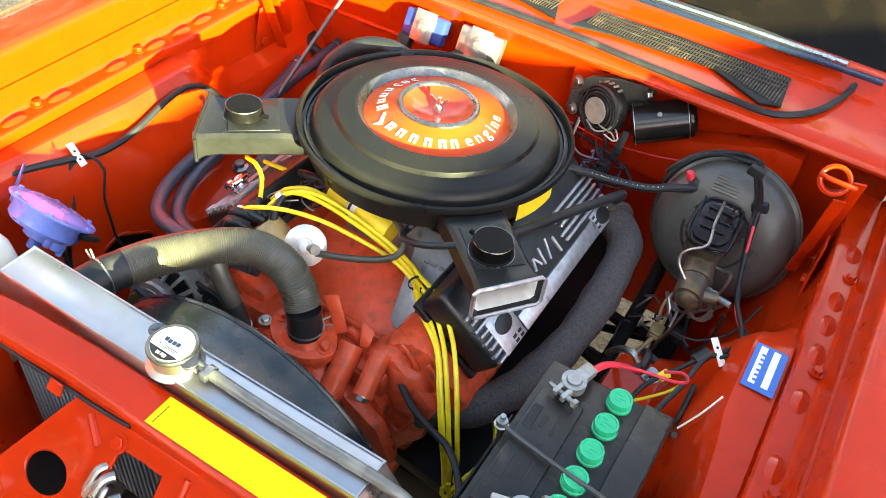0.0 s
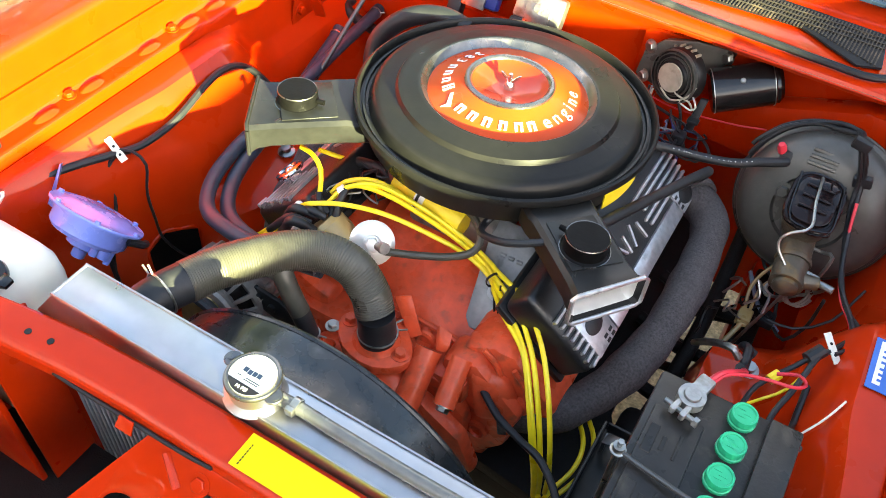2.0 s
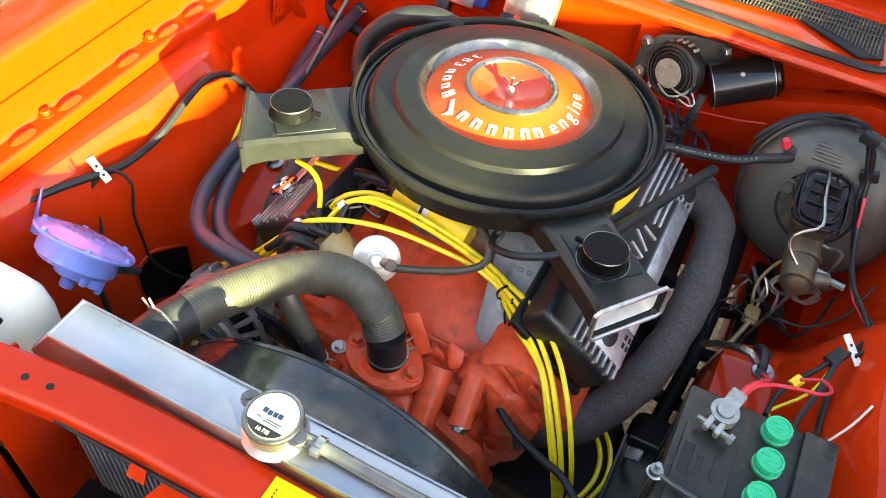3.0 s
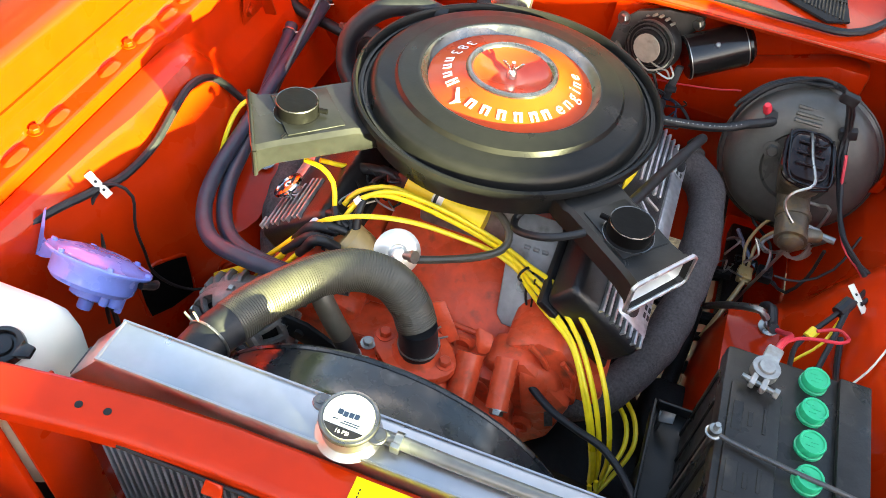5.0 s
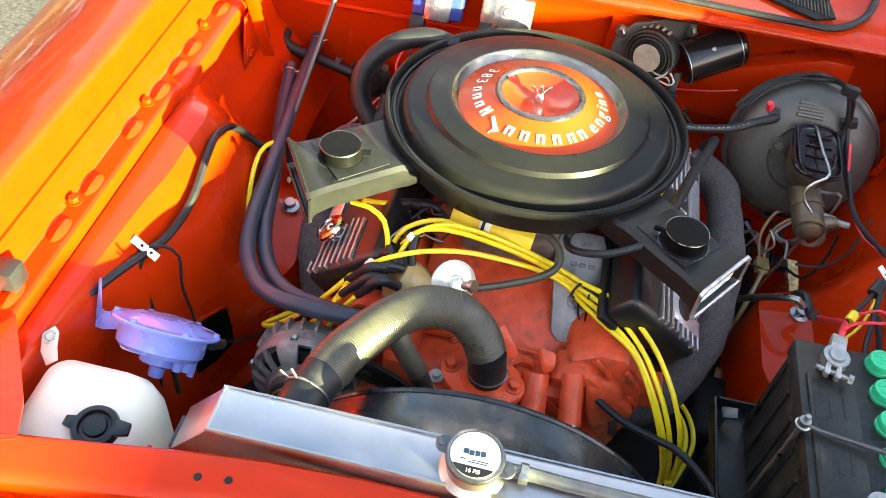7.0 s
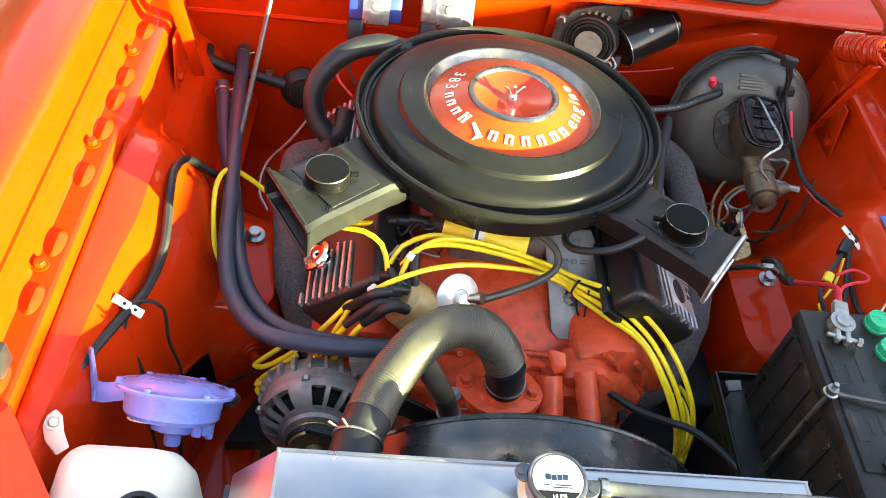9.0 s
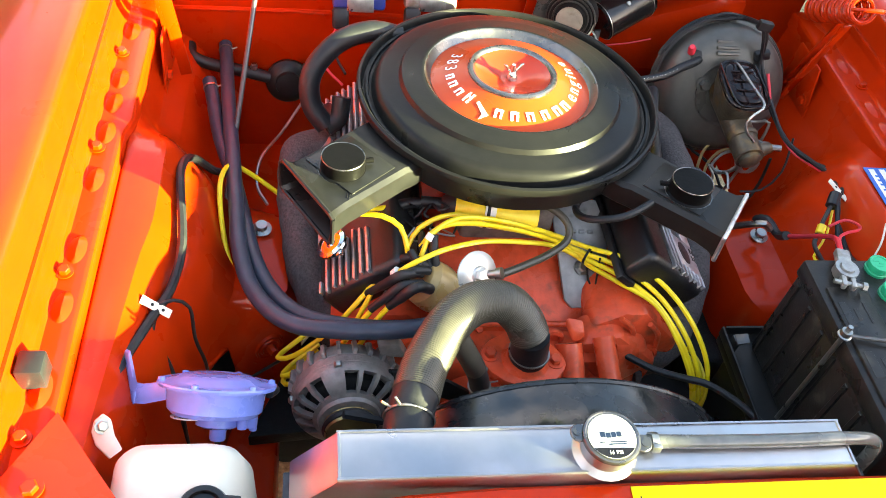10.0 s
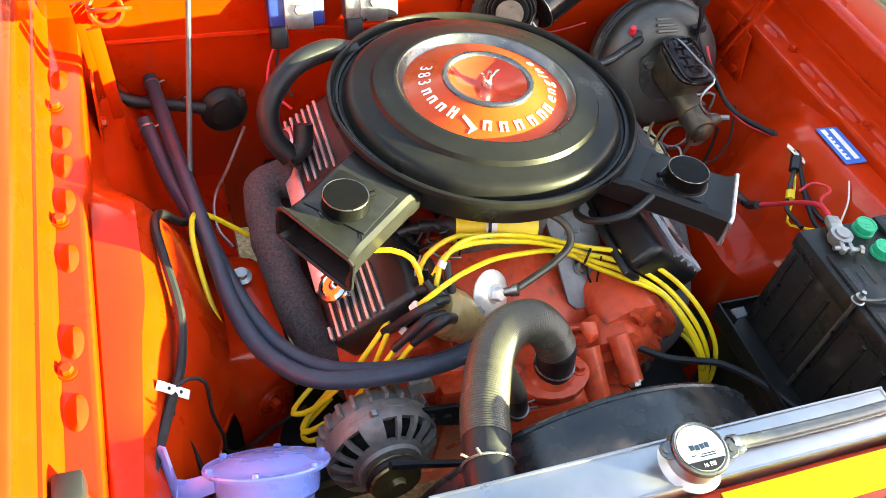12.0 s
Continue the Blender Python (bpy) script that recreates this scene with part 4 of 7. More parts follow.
tube(bm, [(0.131, -0.236, 0.80), (0.134, -0.240, 0.77), (0.137, -0.244, 0.742)], 0.0016, 8)
lathe(bm, [(0, 0), (0.005, 0), (0.005, 0.008), (0, 0.008)], (0.138, -0.246, 0.738), (0.1, -0.5, 0.8), 10)
part("wire_clip", bm, BLACK, brk, "thin black tie end")
# a machined seam along the intake's foot and casting lines on the heads
for pts in ([(-0.12, -0.300, 0.712), (-0.02, -0.296, 0.716), (0.07, -0.298, 0.716), (0.122, -0.304, 0.716)], [(0.155, -0.322, 0.762), (0.178, -0.322, 0.740), (0.190, -0.322, 0.705), (0.184, -0.322, 0.665)], [(0.205, -0.322, 0.748), (0.226, -0.322, 0.722), (0.232, -0.322, 0.69)]):
    bm = B()
    tube(bm, pts, 0.0045, 8)
    part("casting_seam", bm, ENGINE, engine)
for p in ((0.222, -0.320, 0.672), (0.176, -0.346, 0.60), (0.06, -0.318, 0.712)):
    bm = B()
    lathe(bm, [(0.018, 0), (0.017, 0.006), (0.012, 0.008), (0.010, 0.004), (0, 0.004)], p, (0, -1, 0.1), 20)
    part("core_plug", bm, ENGINE, engine)

# ---- air cleaner ----
air = thing("air_cleaner", (0, 0, 0.85), "large round satin-black air cleaner with two snorkels", "air cleaner")
TIP = Matrix.Translation((0, 0, 0.94)) @ Matrix.Rotation(radians(AC_TILT), 4, "X") @ Matrix.Translation((0, 0, -0.94))


def apart(name, b, mat, parent=air, label=""):
    b.transform(TIP)
    return part(name, b, mat, parent, label)


bm = B()
lathe(bm, [(0.10, -0.055), (0.205, -0.055), (0.218, -0.048), (0.222, -0.03), (0.2235, -0.010), (0.2235, -0.003), (0.220, -0.003), (0.216, -0.016), (0.10, -0.018)], (0, 0, 0.925), seg=96)
apart("base_pan", bm, BLACK)
bm = B()
lathe(bm, [(0.225, -0.010), (0.232, -0.011), (0.2365, -0.008), (0.2378, -0.002), (0.236, 0.003), (0.232, 0.0045), (0.2288, 0.001), (0.2272, -0.009), (0.2145, -0.011), (0.2115, -0.004), (0.2085, 0.0045), (0.203, 0.0090), (0.198, 0.0102), (0.174, 0.0142), (0.1700, 0.0212), (0.162, 0.0232), (0.142, 0.0250), (0.1385, 0.0262), (0.1358, 0.0256), (0.1352, 0.0235), (0.1348, 0.001), (0.10, 0.001)], (0, 0, 0.928), seg=96)
lid = apart("lid", bm, LID, air, "satin-black stepped lid")
bm = B()
lathe(bm, [(0.1358, 0.0258), (0.1346, 0.0250), (0.1335, 0.0235), (0.1265, 0.0142), (0.1250, 0.0131), (0.1240, 0.010)], (0, 0, 0.928), seg=96)
apart("trim_ring", bm, TRIM, lid, "bare metal ring round the recess")


def inlay(name, b, mat, parent=air, label=""):
    """What lies in the lid's recess: its floor rises as a flat cone towards the centre."""
    for v in b.verts:
        v.co.z += 0.37 * (0.1248 - max(0.0695, math.hypot(v.co.x, v.co.y))) - 0.0035
    return apart(name, b, mat, parent, label)


def ring_sector(bm, r0, r1, a0, a1, z0, z1, n=48):
    """A flat arc band of some thickness."""
    rows = []
    for k in range(n + 1):
        a = radians(lerp(a0, a1, k / n))
        c, s_ = math.cos(a), math.sin(a)
        rows.append([bm.verts.new((r0 * c, r0 * s_, z0)), bm.verts.new((r1 * c, r1 * s_, z0)), bm.verts.new((r1 * c, r1 * s_, z1)), bm.verts.new((r0 * c, r0 * s_, z1))])
    for a, b in zip(rows, rows[1:]):
        for k in range(4):
            bm.faces.new((a[k], a[(k + 1) % 4], b[(k + 1) % 4], b[k]))
    bm.faces.new(rows[0])
    bm.faces.new(rows[-1])


bm = B()
ring_sector(bm, 0.069, 0.1248, 0, 360, 0.940, 0.9448, 96)
decal = inlay("decal", bm, DECALR, lid, "round printed decal, red")
bm = B()
lathe(bm, [(0.070, 0.0), (0.0695, 0.003), (0.067, 0.005), (0.063, 0.0052), (0.060, 0.003), (0.0585, 0.0)], (0, 0, 0.9445), seg=64)
inlay("centre_trim", bm, TRIM, lid, "scuffed bare metal ring")
bm = B()
lathe(bm, [(0.0605, 0.0025), (0.0585, 0.0005), (0.045, -0.0045), (0.028, -0.0095), (0.016, -0.0120), (0.010, -0.0115), (0.0, -0.0110)], (0, 0, 0.9445), seg=64)
inlay("centre_disc", bm, DECALC, lid, "glossy red centre")
nut = B()
lathe(nut, [(0, -0.004), (0.0085, -0.004), (0.008, 0.002), (0.007, 0.006), (0.0045, 0.009), (0.0035, 0.009), (0.003, 0.022), (0, 0.022)], (0, 0, 0.944), seg=16)
prism(nut, [(0.004, 0.0, 0.952), (0.014, 0.004, 0.962), (0.016, 0.0045, 0.967), (0.011, 0.003, 0.966), (0.003, 0.0, 0.957)], (0.001, -0.003, 0), 0.0008)
prism(nut, [(-0.004, 0.0, 0.952), (-0.014, -0.004, 0.962), (-0.016, -0.0045, 0.967), (-0.011, -0.003, 0.966), (-0.003, 0.0, 0.957)], (-0.001, 0.003, 0), 0.0008)
bmesh.ops.translate(nut, vec=(0, 0, 0.0095), verts=nut.verts)
apart("wing_nut", nut, CHROME, lid, "plated wing nut")


def arc_word(chars, angles, radius, size):
    """Letters standing on a circle, their feet outwards."""
    for c, deg in zip(chars, angles):
        a = radians(deg)
        out = Vector((math.cos(a), math.sin(a), 0))
        b = B()
        letters(b, c, size, out * (radius + 0.0075) + Vector((0, 0, 0.9455)), (-out.y, out.x, 0), -out, 0.0003)
        inlay("letter", b, INK, lid)


def arc_bars(kinds, angles, radius, big):
    """Plain upright bars in place of a trade name. 1: low, 2: tall."""
    for k, deg in zip(kinds, angles):
        a = radians(deg)
        out = Vector((math.cos(a), math.sin(a), 0))
        side = Vector((-out.y, out.x, 0))
        w, h = 0.0062 * big, (0.0135 if k == 1 else 0.019) * big
        foot = out * (radius + 0.0075)
        b = B()
        for sgn in (-1, 1):
            q = foot + side * w * 0.62 * sgn
            prism(b, [q - side * 0.0019 * big, q + side * 0.0019 * big, q + side * 0.0019 * big - out * h, q - side * 0.0019 * big - out * h], (0, 0, 0.0006))
        prism(b, [foot - side * w * 0.75 - out * 0.0105 * big, foot + side * w * 0.75 - out * 0.0105 * big, foot + side * w * 0.6 - out * 0.0138 * big, foot - side * w * 0.6 - out * 0.0138 * big], (0, 0, 0.00065))
        b.transform(Matrix.Translation((0, 0, 0.9453)))
        inlay("print_bar", b, INK, lid)


arc_word("383", (148, 159, 170), 0.096, 0.026)
arc_bars((1, 1, 1, 2), (183, 194, 206, 218), 0.096, 0.95)
arc_bars((1, 1, 1, 1, 1, 1), (250, 264, 278, 292, 305.5, 317), 0.0985, 1.08)
arc_word("engine", (332, 343.5, 355, 365, 374.5, 386), 0.0985, 0.029)
# a plain slanted emblem between the words
bm = B()
prism(bm, [(-0.064, -0.098, 0.9453), (-0.049, -0.094, 0.9453), (-0.051, -0.090, 0.9453), (-0.060, -0.068, 0.9453), (-0.064, -0.070, 0.9453), (-0.058, -0.091, 0.9453)], (0, 0, 0.0006))
inlay("emblem", bm, INK, lid)


def snorkel(s, lat0, lat1, tip0, tip1):
    """An intake horn with a flared mouth and a vacuum capsule on top."""
    a = Vector((s * 0.74, -0.67, 0)).normalized()
    p = Vector((s * 0.67, 0.74, 0)).normalized()
    P = lambda along, lat, z: a * along + p * lat + Vector((0, 0, z))  # noqa: E731
    bm = B()
    rows = []
    for along0, along1, g, zt, zb in ((0.17, 0.17, 0.0, 0.917, 0.876), (0.24, 0.24, 0.0, 0.917, 0.876), (0.25, 0.25, -0.002, 0.919, 0.876), (tip0 - 0.035, tip1 - 0.035, -0.004, 0.920, 0.878), (tip0 - 0.012, tip1 - 0.012, -0.002, 0.921, 0.876), (tip0, tip1, 0.004, 0.926, 0.872)):
        l0, l1 = lat0 - g, lat1 + g
        c = 0.006
        rows.append([P(along0, l0, zt - c), P(along0, l0 + c, zt), P(along1, l1 - c, zt), P(along1, l1, zt - c), P(along1, l1, zb + c), P(along1, l1 - c, zb), P(along0, l0 + c, zb), P(along0, l0, zb + c)])
    outer = [[bm.verts.new(q) for q in r] for r in rows]
    inner = []
    for r in rows[:1:-1]:
        mid = sum(r, Vector()) / 8
        inner.append([bm.verts.new(q + (mid - q).normalized() * 0.004) for q in r])
    rings = outer + inner
    for u, v in zip(rings, rings[1:]):
        for k in range(8):
            bm.faces.new((u[k], u[(k + 1) % 8], v[(k + 1) % 8], v[k]))
    bm.faces.new(inner[-1])
    horn = apart("snorkel", bm, BLACK, air, "tapered satin-black intake snorkel")
    rim = B()
    ring = rows[-1]
    tube(rim, ring + [ring[0]], 0.0032, 8, straight=True)
    apart("mouth_rim", rim, FIN if s > 0 else BLACK, horn, "bare metal lip" if s > 0 else "rolled black lip")
    if s > 0:
        liner = B()
        g = []
        for ring, k in ((rows[-1], 0.0015), (rows[-2], 0.0052), (rows[-3], 0.0058)):
            mid = sum(ring, Vector()) / 8
            g.append([liner.verts.new(q + (mid - q).normalized() * k) for q in ring])
        for u, v in zip(g, g[1:]):
            for k in range(8):
                liner.faces.new((u[k], u[(k + 1) % 8], v[(k + 1) % 8], v[k]))
        apart("mouth_liner", liner, CANM, horn, "bare grey inside of the mouth")
    seam = B()
    for la, lb in ((lat0 + 0.01, lat1 - 0.02), (lat0 + 0.014, lat1 - 0.016)):
        tube(seam, [P(0.25, lb, 0.9175), P((tip0 + tip1) / 2 - 0.03, la, 0.9195)], 0.0012, 5, straight=True)
    apart("seam", seam, BLACK, horn)
    panel = B()
    mid_tip = (tip0 + tip1) / 2
    prism(panel, [P(0.262, lat0 + 0.016, 0.9185), P(mid_tip - 0.04, lat0 + 0.014, 0.9195), P(mid_tip - 0.04, lat1 - 0.014, 0.9195), P(0.262, lat1 - 0.016, 0.9185)], (0, 0, 0.0022), 0.0008)
    apart("pressed_panel", panel, BLACK, horn)
    can = B()
    q = Vector((0.231, -0.221, 0.918)) if s > 0 else Vector((-0.261, -0.186, 0.916))
    lathe(can, [(0.034, 0), (0.034, 0.004), (0.0305, 0.006), (0.030, 0.024), (0.028, 0.0262), (0.0, 0.0265)], q, (0, 0, 1), 32)
    lathe(can, [(0.0, 0.012), (0.004, 0.012), (0.004, 0.0), (0, 0)], q + Vector((-s * 0.030, 0.008, 0.012)), (-s, 0.2, 0), 10)
    apart("vacuum_capsule", can, CAPSULE, horn, "round black vacuum capsule")
    edge = B()
    lathe(edge, [(0.0285, 0.0255), (0.0296, 0.0262), (0.0302, 0.0252), (0.0300, 0.0242)], q, (0, 0, 1), 36)
    lathe(edge, [(0.0335, 0.0042), (0.0348, 0.0040), (0.0348, 0.0010), (0.0335, 0.0010)], q, (0, 0, 1), 36)
    apart("capsule_edge", edge, TRIM, horn, "thin bright metal edge")
    return horn


snorkel(-1, -0.024, 0.097, 0.397, 0.374)
snorkel(1, -0.056, 0.046, 0.398, 0.388)
for a0, a1, z0, z1 in ((338, 362, 0.874, 0.918),):
    bm = B()
    ring_sector(bm, 0.2225, 0.2245, a0, a1, z0, z1, 12)
    apart("label", bm, LABELY, air, "yellow paper label")
bm = B()
tube(bm, [(0.201, -0.215, 0.925), (0.17, -0.235, 0.915), (0.13, -0.25, 0.905), (0.09, -0.235, 0.885), (0.08, -0.205, 0.875), (0.095, -0.185, 0.895)], 0.0055, 10)
solo("vacuum_line", bm, RUBBER, (0.09, -0.22, 0.87), "thin black vacuum line to the snorkel capsule", "hose", "vacuum lines")
bm = B()
tube(bm, [(0.196, -0.18, 0.893), (0.226, -0.115, 0.886), (0.265, 0.012, 0.858), (0.304, 0.125, 0.836), (0.309, 0.148, 0.826), (0.298, 0.158, 0.800)], 0.0085, 12)
solo("breather_hose", bm, RUBBER, (0.28, 0.0, 0.85), "black breather hose from air cleaner to valve cover", "hose")
# big crankcase hose behind the air cleaner
bm = B()
tube(bm, [(-0.16, 0.165, 0.905), (-0.21, 0.155, 0.918), (-0.265, 0.135, 0.905), (-0.305, 0.105, 0.865), (-0.305, 0.08, 0.82), (-0.28, 0.06, 0.79)], 0.0175, 16)
cch = solo("crankcase_hose", bm, RUBBER, (-0.28, 0.1, 0.8), "thick black crankcase breather hose to the air cleaner", "hose")
bm = B()
tube(bm, [(-0.28, 0.06, 0.79), (-0.26, 0.07, 0.80), (-0.255, 0.09, 0.83)], 0.016, 14)
part("elbow", bm, RUBBER, cch, "black rubber elbow")

# ---- hoses and wires ----
bm = B()
tube(bm, [(-0.182, -0.528, 0.891), (-0.165, -0.48, 0.886), (-0.128, -0.412, 0.874), (-0.088, -0.372, 0.864), (-0.045, -0.358, 0.848), (-0.014, -0.360, 0.815), (0.001, -0.368, 0.788)], 0.028, 26, 0.0017, 0.00075)
upper = solo("radiator_hose", bm, RIBBED, (-0.1, -0.45, 0.85), "ribbed upper radiator hose, dusty grey with black ends", "hose")
for pts in ([(-0.197, -0.602, 0.893), (-0.195, -0.575, 0.893), (-0.188, -0.545, 0.892), (-0.176, -0.51, 0.889)], [(0.003, -0.369, 0.785), (0.006, -0.371, 0.765), (0.008, -0.373, 0.738)]):
    bm = B()
    tube(bm, pts, 0.0275, 22)
    part("hose_end", bm, RUBBER, upper, "smooth black rubber end")
for p, ax in (((-0.1915, -0.558, 0.8925), (0.2, 1, -0.03)), ((0.008, -0.371, 0.750), (0, 0, 1))):
    bm = B()
    x, y, z = basis(ax)
    ring = [Vector(p) + (x * math.cos(a) + y * math.sin(a)) * 0.0288 for a in (2 * math.pi * k / 28 for k in range(29))]
    tube(bm, ring, 0.0016, 6, straight=True)
    tube(bm, [ring[3], ring[3] + (ring[3] - Vector(p)) * 0.5], 0.0016, 6, straight=True)
    tube(bm, [ring[5], ring[5] + (ring[5] - Vector(p)) * 0.5], 0.0016, 6, straight=True)
    part("spring_clamp", bm, ZINC, upper, "wire spring clamp")
bm = B()
tube(bm, [(-0.122, -0.416, 0.866), (-0.110, -0.424, 0.846), (-0.094, -0.428, 0.815), (-0.084, -0.428, 0.793)], 0.0145, 16, 0.004, 0.0003)
part("branch_hose", bm, RIBBED, upper)
bm = B()
tube(bm, [(-0.086, -0.428, 0.797), (-0.077, -0.428, 0.772), (-0.072, -0.427, 0.752), (-0.070, -0.426, 0.738)], 0.0142, 16)
part("branch_end", bm, RUBBER, upper, "smooth black rubber end")
bm = B()
ring = [Vector((-0.072, -0.427, 0.750)) + Vector((math.cos(a), math.sin(a), 0.1 * math.cos(a))) * 0.0152 for a in (2 * math.pi * k / 24 for k in range(25))]
tube(bm, ring, 0.0014, 6, straight=True)
tube(bm, [ring[23], ring[23] + Vector((0.012, -0.002, 0.002))], 0.0014, 6, straight=True)
tube(bm, [ring[1], ring[1] + Vector((0.012, 0.001, 0.002))], 0.0014, 6, straight=True)
part("spring_clamp", bm, ZINC, upper, "wire spring clamp")
bm = B()
tube(bm, [(-0.070, -0.426, 0.742), (-0.068, -0.415, 0.715), (-0.062, -0.395, 0.69)], 0.0115, 12)
solo("pump_nipple", bm, ENGINE, (-0.065, -0.40, 0.69), "red painted hose spigot on the water pump", "spigot")
for off, pts in ((0, [(-0.470, 0.352, 0.738), (-0.466, 0.318, 0.737), (-0.452, 0.18, 0.742), (-0.434, 0.03, 0.748), (-0.419, -0.10, 0.752), (-0.408, -0.19, 0.756), (-0.383, -0.272, 0.762), (-0.335, -0.335, 0.775), (-0.265, -0.363, 0.793), (-0.18, -0.370, 0.803), (-0.11, -0.355, 0.80)]),
                 (1, [(-0.490, 0.235, 0.742), (-0.482, 0.20, 0.735), (-0.462, 0.10, 0.728), (-0.428, -0.02, 0.730), (-0.405, -0.12, 0.735), (-0.388, -0.19, 0.740), (-0.361, -0.255, 0.746), (-0.320, -0.308, 0.757), (-0.262, -0.340, 0.772), (-0.18, -0.352, 0.78), (-0.11, -0.34, 0.778)])):
    bm = B()
    tube(bm, pts, 0.0125, 14)
    hose = solo("heater_hose", bm, HEATER, pts[5], "long smooth black heater hose curving along the inner fender", "hose", "heater hoses")
    bm = B()
    d = Vector(pts[1]) - Vector(pts[0])
    lathe(bm, [(0.0122, -0.0018), (0.0136, -0.0018), (0.0136, 0.0018), (0.0122, 0.0018)], Vector(pts[0]) + d * 0.5, d, 24)
    tube(bm, [Vector(pts[0]) + d * 0.5 + Vector((0.012, 0, 0.004)), Vector(pts[0]) + d * 0.5 + Vector((0.021, 0.003, 0.006))], 0.0014, 6, straight=True)
    part("clamp", bm, ZINC, hose, "thin wire hose clamp")
bm = B()
tube(bm, [(-0.4517, -0.017, 0.65), (-0.403, 0.267, 0.90), (-0.344, 0.609, 1.2), (-0.285, 0.95, 1.5)], 0.0045, 10, 0.05)
solo("prop_rod", bm, RODM, (-0.447, 0.03, 0.70), "thin grey rod standing up from the inner fender", "rod")


def printed_dashes(host, pts, r, spans, size):
    """Worn white print along a hose, as plain dashes on its upper side."""
    path = smooth_path(pts, 0.004)
    for t0, n in spans:
        for k in range(n):
            i = min(len(path) - 2, int(t0 * len(path)) + k * 2)
            d = (path[i + 1] - path[i]).normalized()
            side = d.cross(Vector((0, 0, 1))).normalized()
            up = side.cross(d)
            q = path[i] + (up * 0.8 - side * 0.6 * (1 if side.y > 0 else -1)).normalized() * (r + 0.0002)
            b = B()
            prism(b, [q - d * size - up * size, q + d * size * 0.6 - up * size, q + d * size * 0.6 + up * size, q - d * size + up * size], side * 0.0004)
            part("print_dash", b, INK, host)


bm = B()
tube(bm, [(-0.33, -0.01, 0.675), (-0.36, 0.0, 0.69), (-0.405, 0.012, 0.722), (-0.435, 0.0, 0.752), (-0.446, -0.05, 0.765), (-0.442, -0.11, 0.742), (-0.428, -0.165, 0.70), (-0.40, -0.21, 0.65)], 0.0042, 8)
solo("spark_plug_wire", bm, YELLOW, (-0.45, -0.06, 0.72), "single yellow wire running beside the heater hoses", "wire", "spark plug wires")

# ---- ignition ----
dist = thing("distributor", (-0.10, -0.28, 0.72), "tan distributor with black boots and a bare vacuum can", "distributor")
AX = Vector((-0.74, 0.02, 0.66)).normalized()
at = Vector((-0.098, -0.290, 0.768))
bm = B()
lathe(bm, [(0.016, -0.05), (0.018, -0.01), (0.030, 0.0), (0.033, 0.006), (0.033, 0.030), (0.0, 0.030)], at, AX, 24)
part("housing", bm, TAN, dist)
bm = B()
lathe(bm, [(0.036, 0.028), (0.037, 0.04), (0.035, 0.062), (0.026, 0.070), (0.0, 0.071)], at, AX, 24)
part("cap", bm, TAN, dist, "tan plastic distributor cap")
bm = B()
vx = Vector((0.42, -0.66, 0.62)).normalized()
lathe(bm, [(0, -0.010), (0.024, -0.009), (0.032, -0.004), (0.0345, -0.001), (0.0345, 0.001), (0.031, 0.003), (0.026, 0.006), (0.014, 0.007), (0.012, 0.010), (0, 0.010)], (-0.066, -0.276, 0.808), vx, 28)
part("vacuum_can", bm, CANM, dist, "bright metal vacuum advance can")
bm = B()
hexbolt(bm, Vector((-0.066, -0.276, 0.808)) + vx * 0.009, vx, 0.0105, 0.012, False)
part("hex_boss", bm, CANM, dist)
bm = B()
lathe(bm, [(0.0065, 0.0), (0.0065, 0.022), (0.009, 0.022), (0.009, 0.03), (0, 0.03)], Vector((-0.063, -0.274, 0.806)) + vx * 0.011, Vector((0.8, -0.3, 0.5)), 12)
part("vacuum_port", bm, ZINC, dist)
for pts, r in (([(-0.140, -0.318, 0.826), (-0.156, -0.330, 0.846), (-0.168, -0.335, 0.846), (-0.180, -0.331, 0.824), (-0.195, -0.327, 0.800)], 0.0078),
               ([(-0.150, -0.312, 0.830), (-0.178, -0.320, 0.836), (-0.196, -0.322, 0.818), (-0.220, -0.325, 0.789)], 0.0068),
               ([(-0.150, -0.295, 0.832), (-0.180, -0.306, 0.842), (-0.200, -0.300, 0.815), (-0.222, -0.287, 0.777)], 0.0068),
               ([(-0.140, -0.290, 0.832), (-0.160, -0.298, 0.842), (-0.182, -0.296, 0.830)], 0.0064),
               ([(-0.142, -0.280, 0.830), (-0.166, -0.272, 0.840), (-0.194, -0.263, 0.813)], 0.0064),
               ([(-0.146, -0.290, 0.825), (-0.158, -0.280, 0.842), (-0.166, -0.268, 0.850)], 0.0064),
               ([(-0.135, -0.280, 0.826), (-0.146, -0.255, 0.842), (-0.146, -0.225, 0.838)], 0.0064),
               ([(-0.128, -0.282, 0.826), (-0.132, -0.265, 0.848), (-0.131, -0.248, 0.860)], 0.0064)):
    bm = B()
    tube(bm, pts, lambda t, r=r: r * (1.0 if t < 0.75 else 0.86), 12)
    part("boot", bm, RUBBER, dist, "black rubber boot")
bm = B()
tube(bm, [(-0.040, -0.283, 0.812), (0.0, -0.265, 0.812), (0.045, -0.245, 0.818), (0.074, -0.226, 0.828), (0.076, -0.205, 0.842), (0.05, -0.185, 0.855), (0.0, -0.17, 0.86)], 0.0058, 10)
solo("vacuum_line", bm, RIBBED, (0.04, -0.24, 0.81), "dark rubber vacuum hose from the distributor can", "hose", "vacuum lines")
coil = thing("ignition_coil", (-0.04, -0.165, 0.80), "yellow ignition coil with a white label under the air cleaner", "ignition coil")
ca, cb = Vector((-0.092, -0.163, 0.833)), Vector((0.036, -0.176, 0.822))
bm = B()
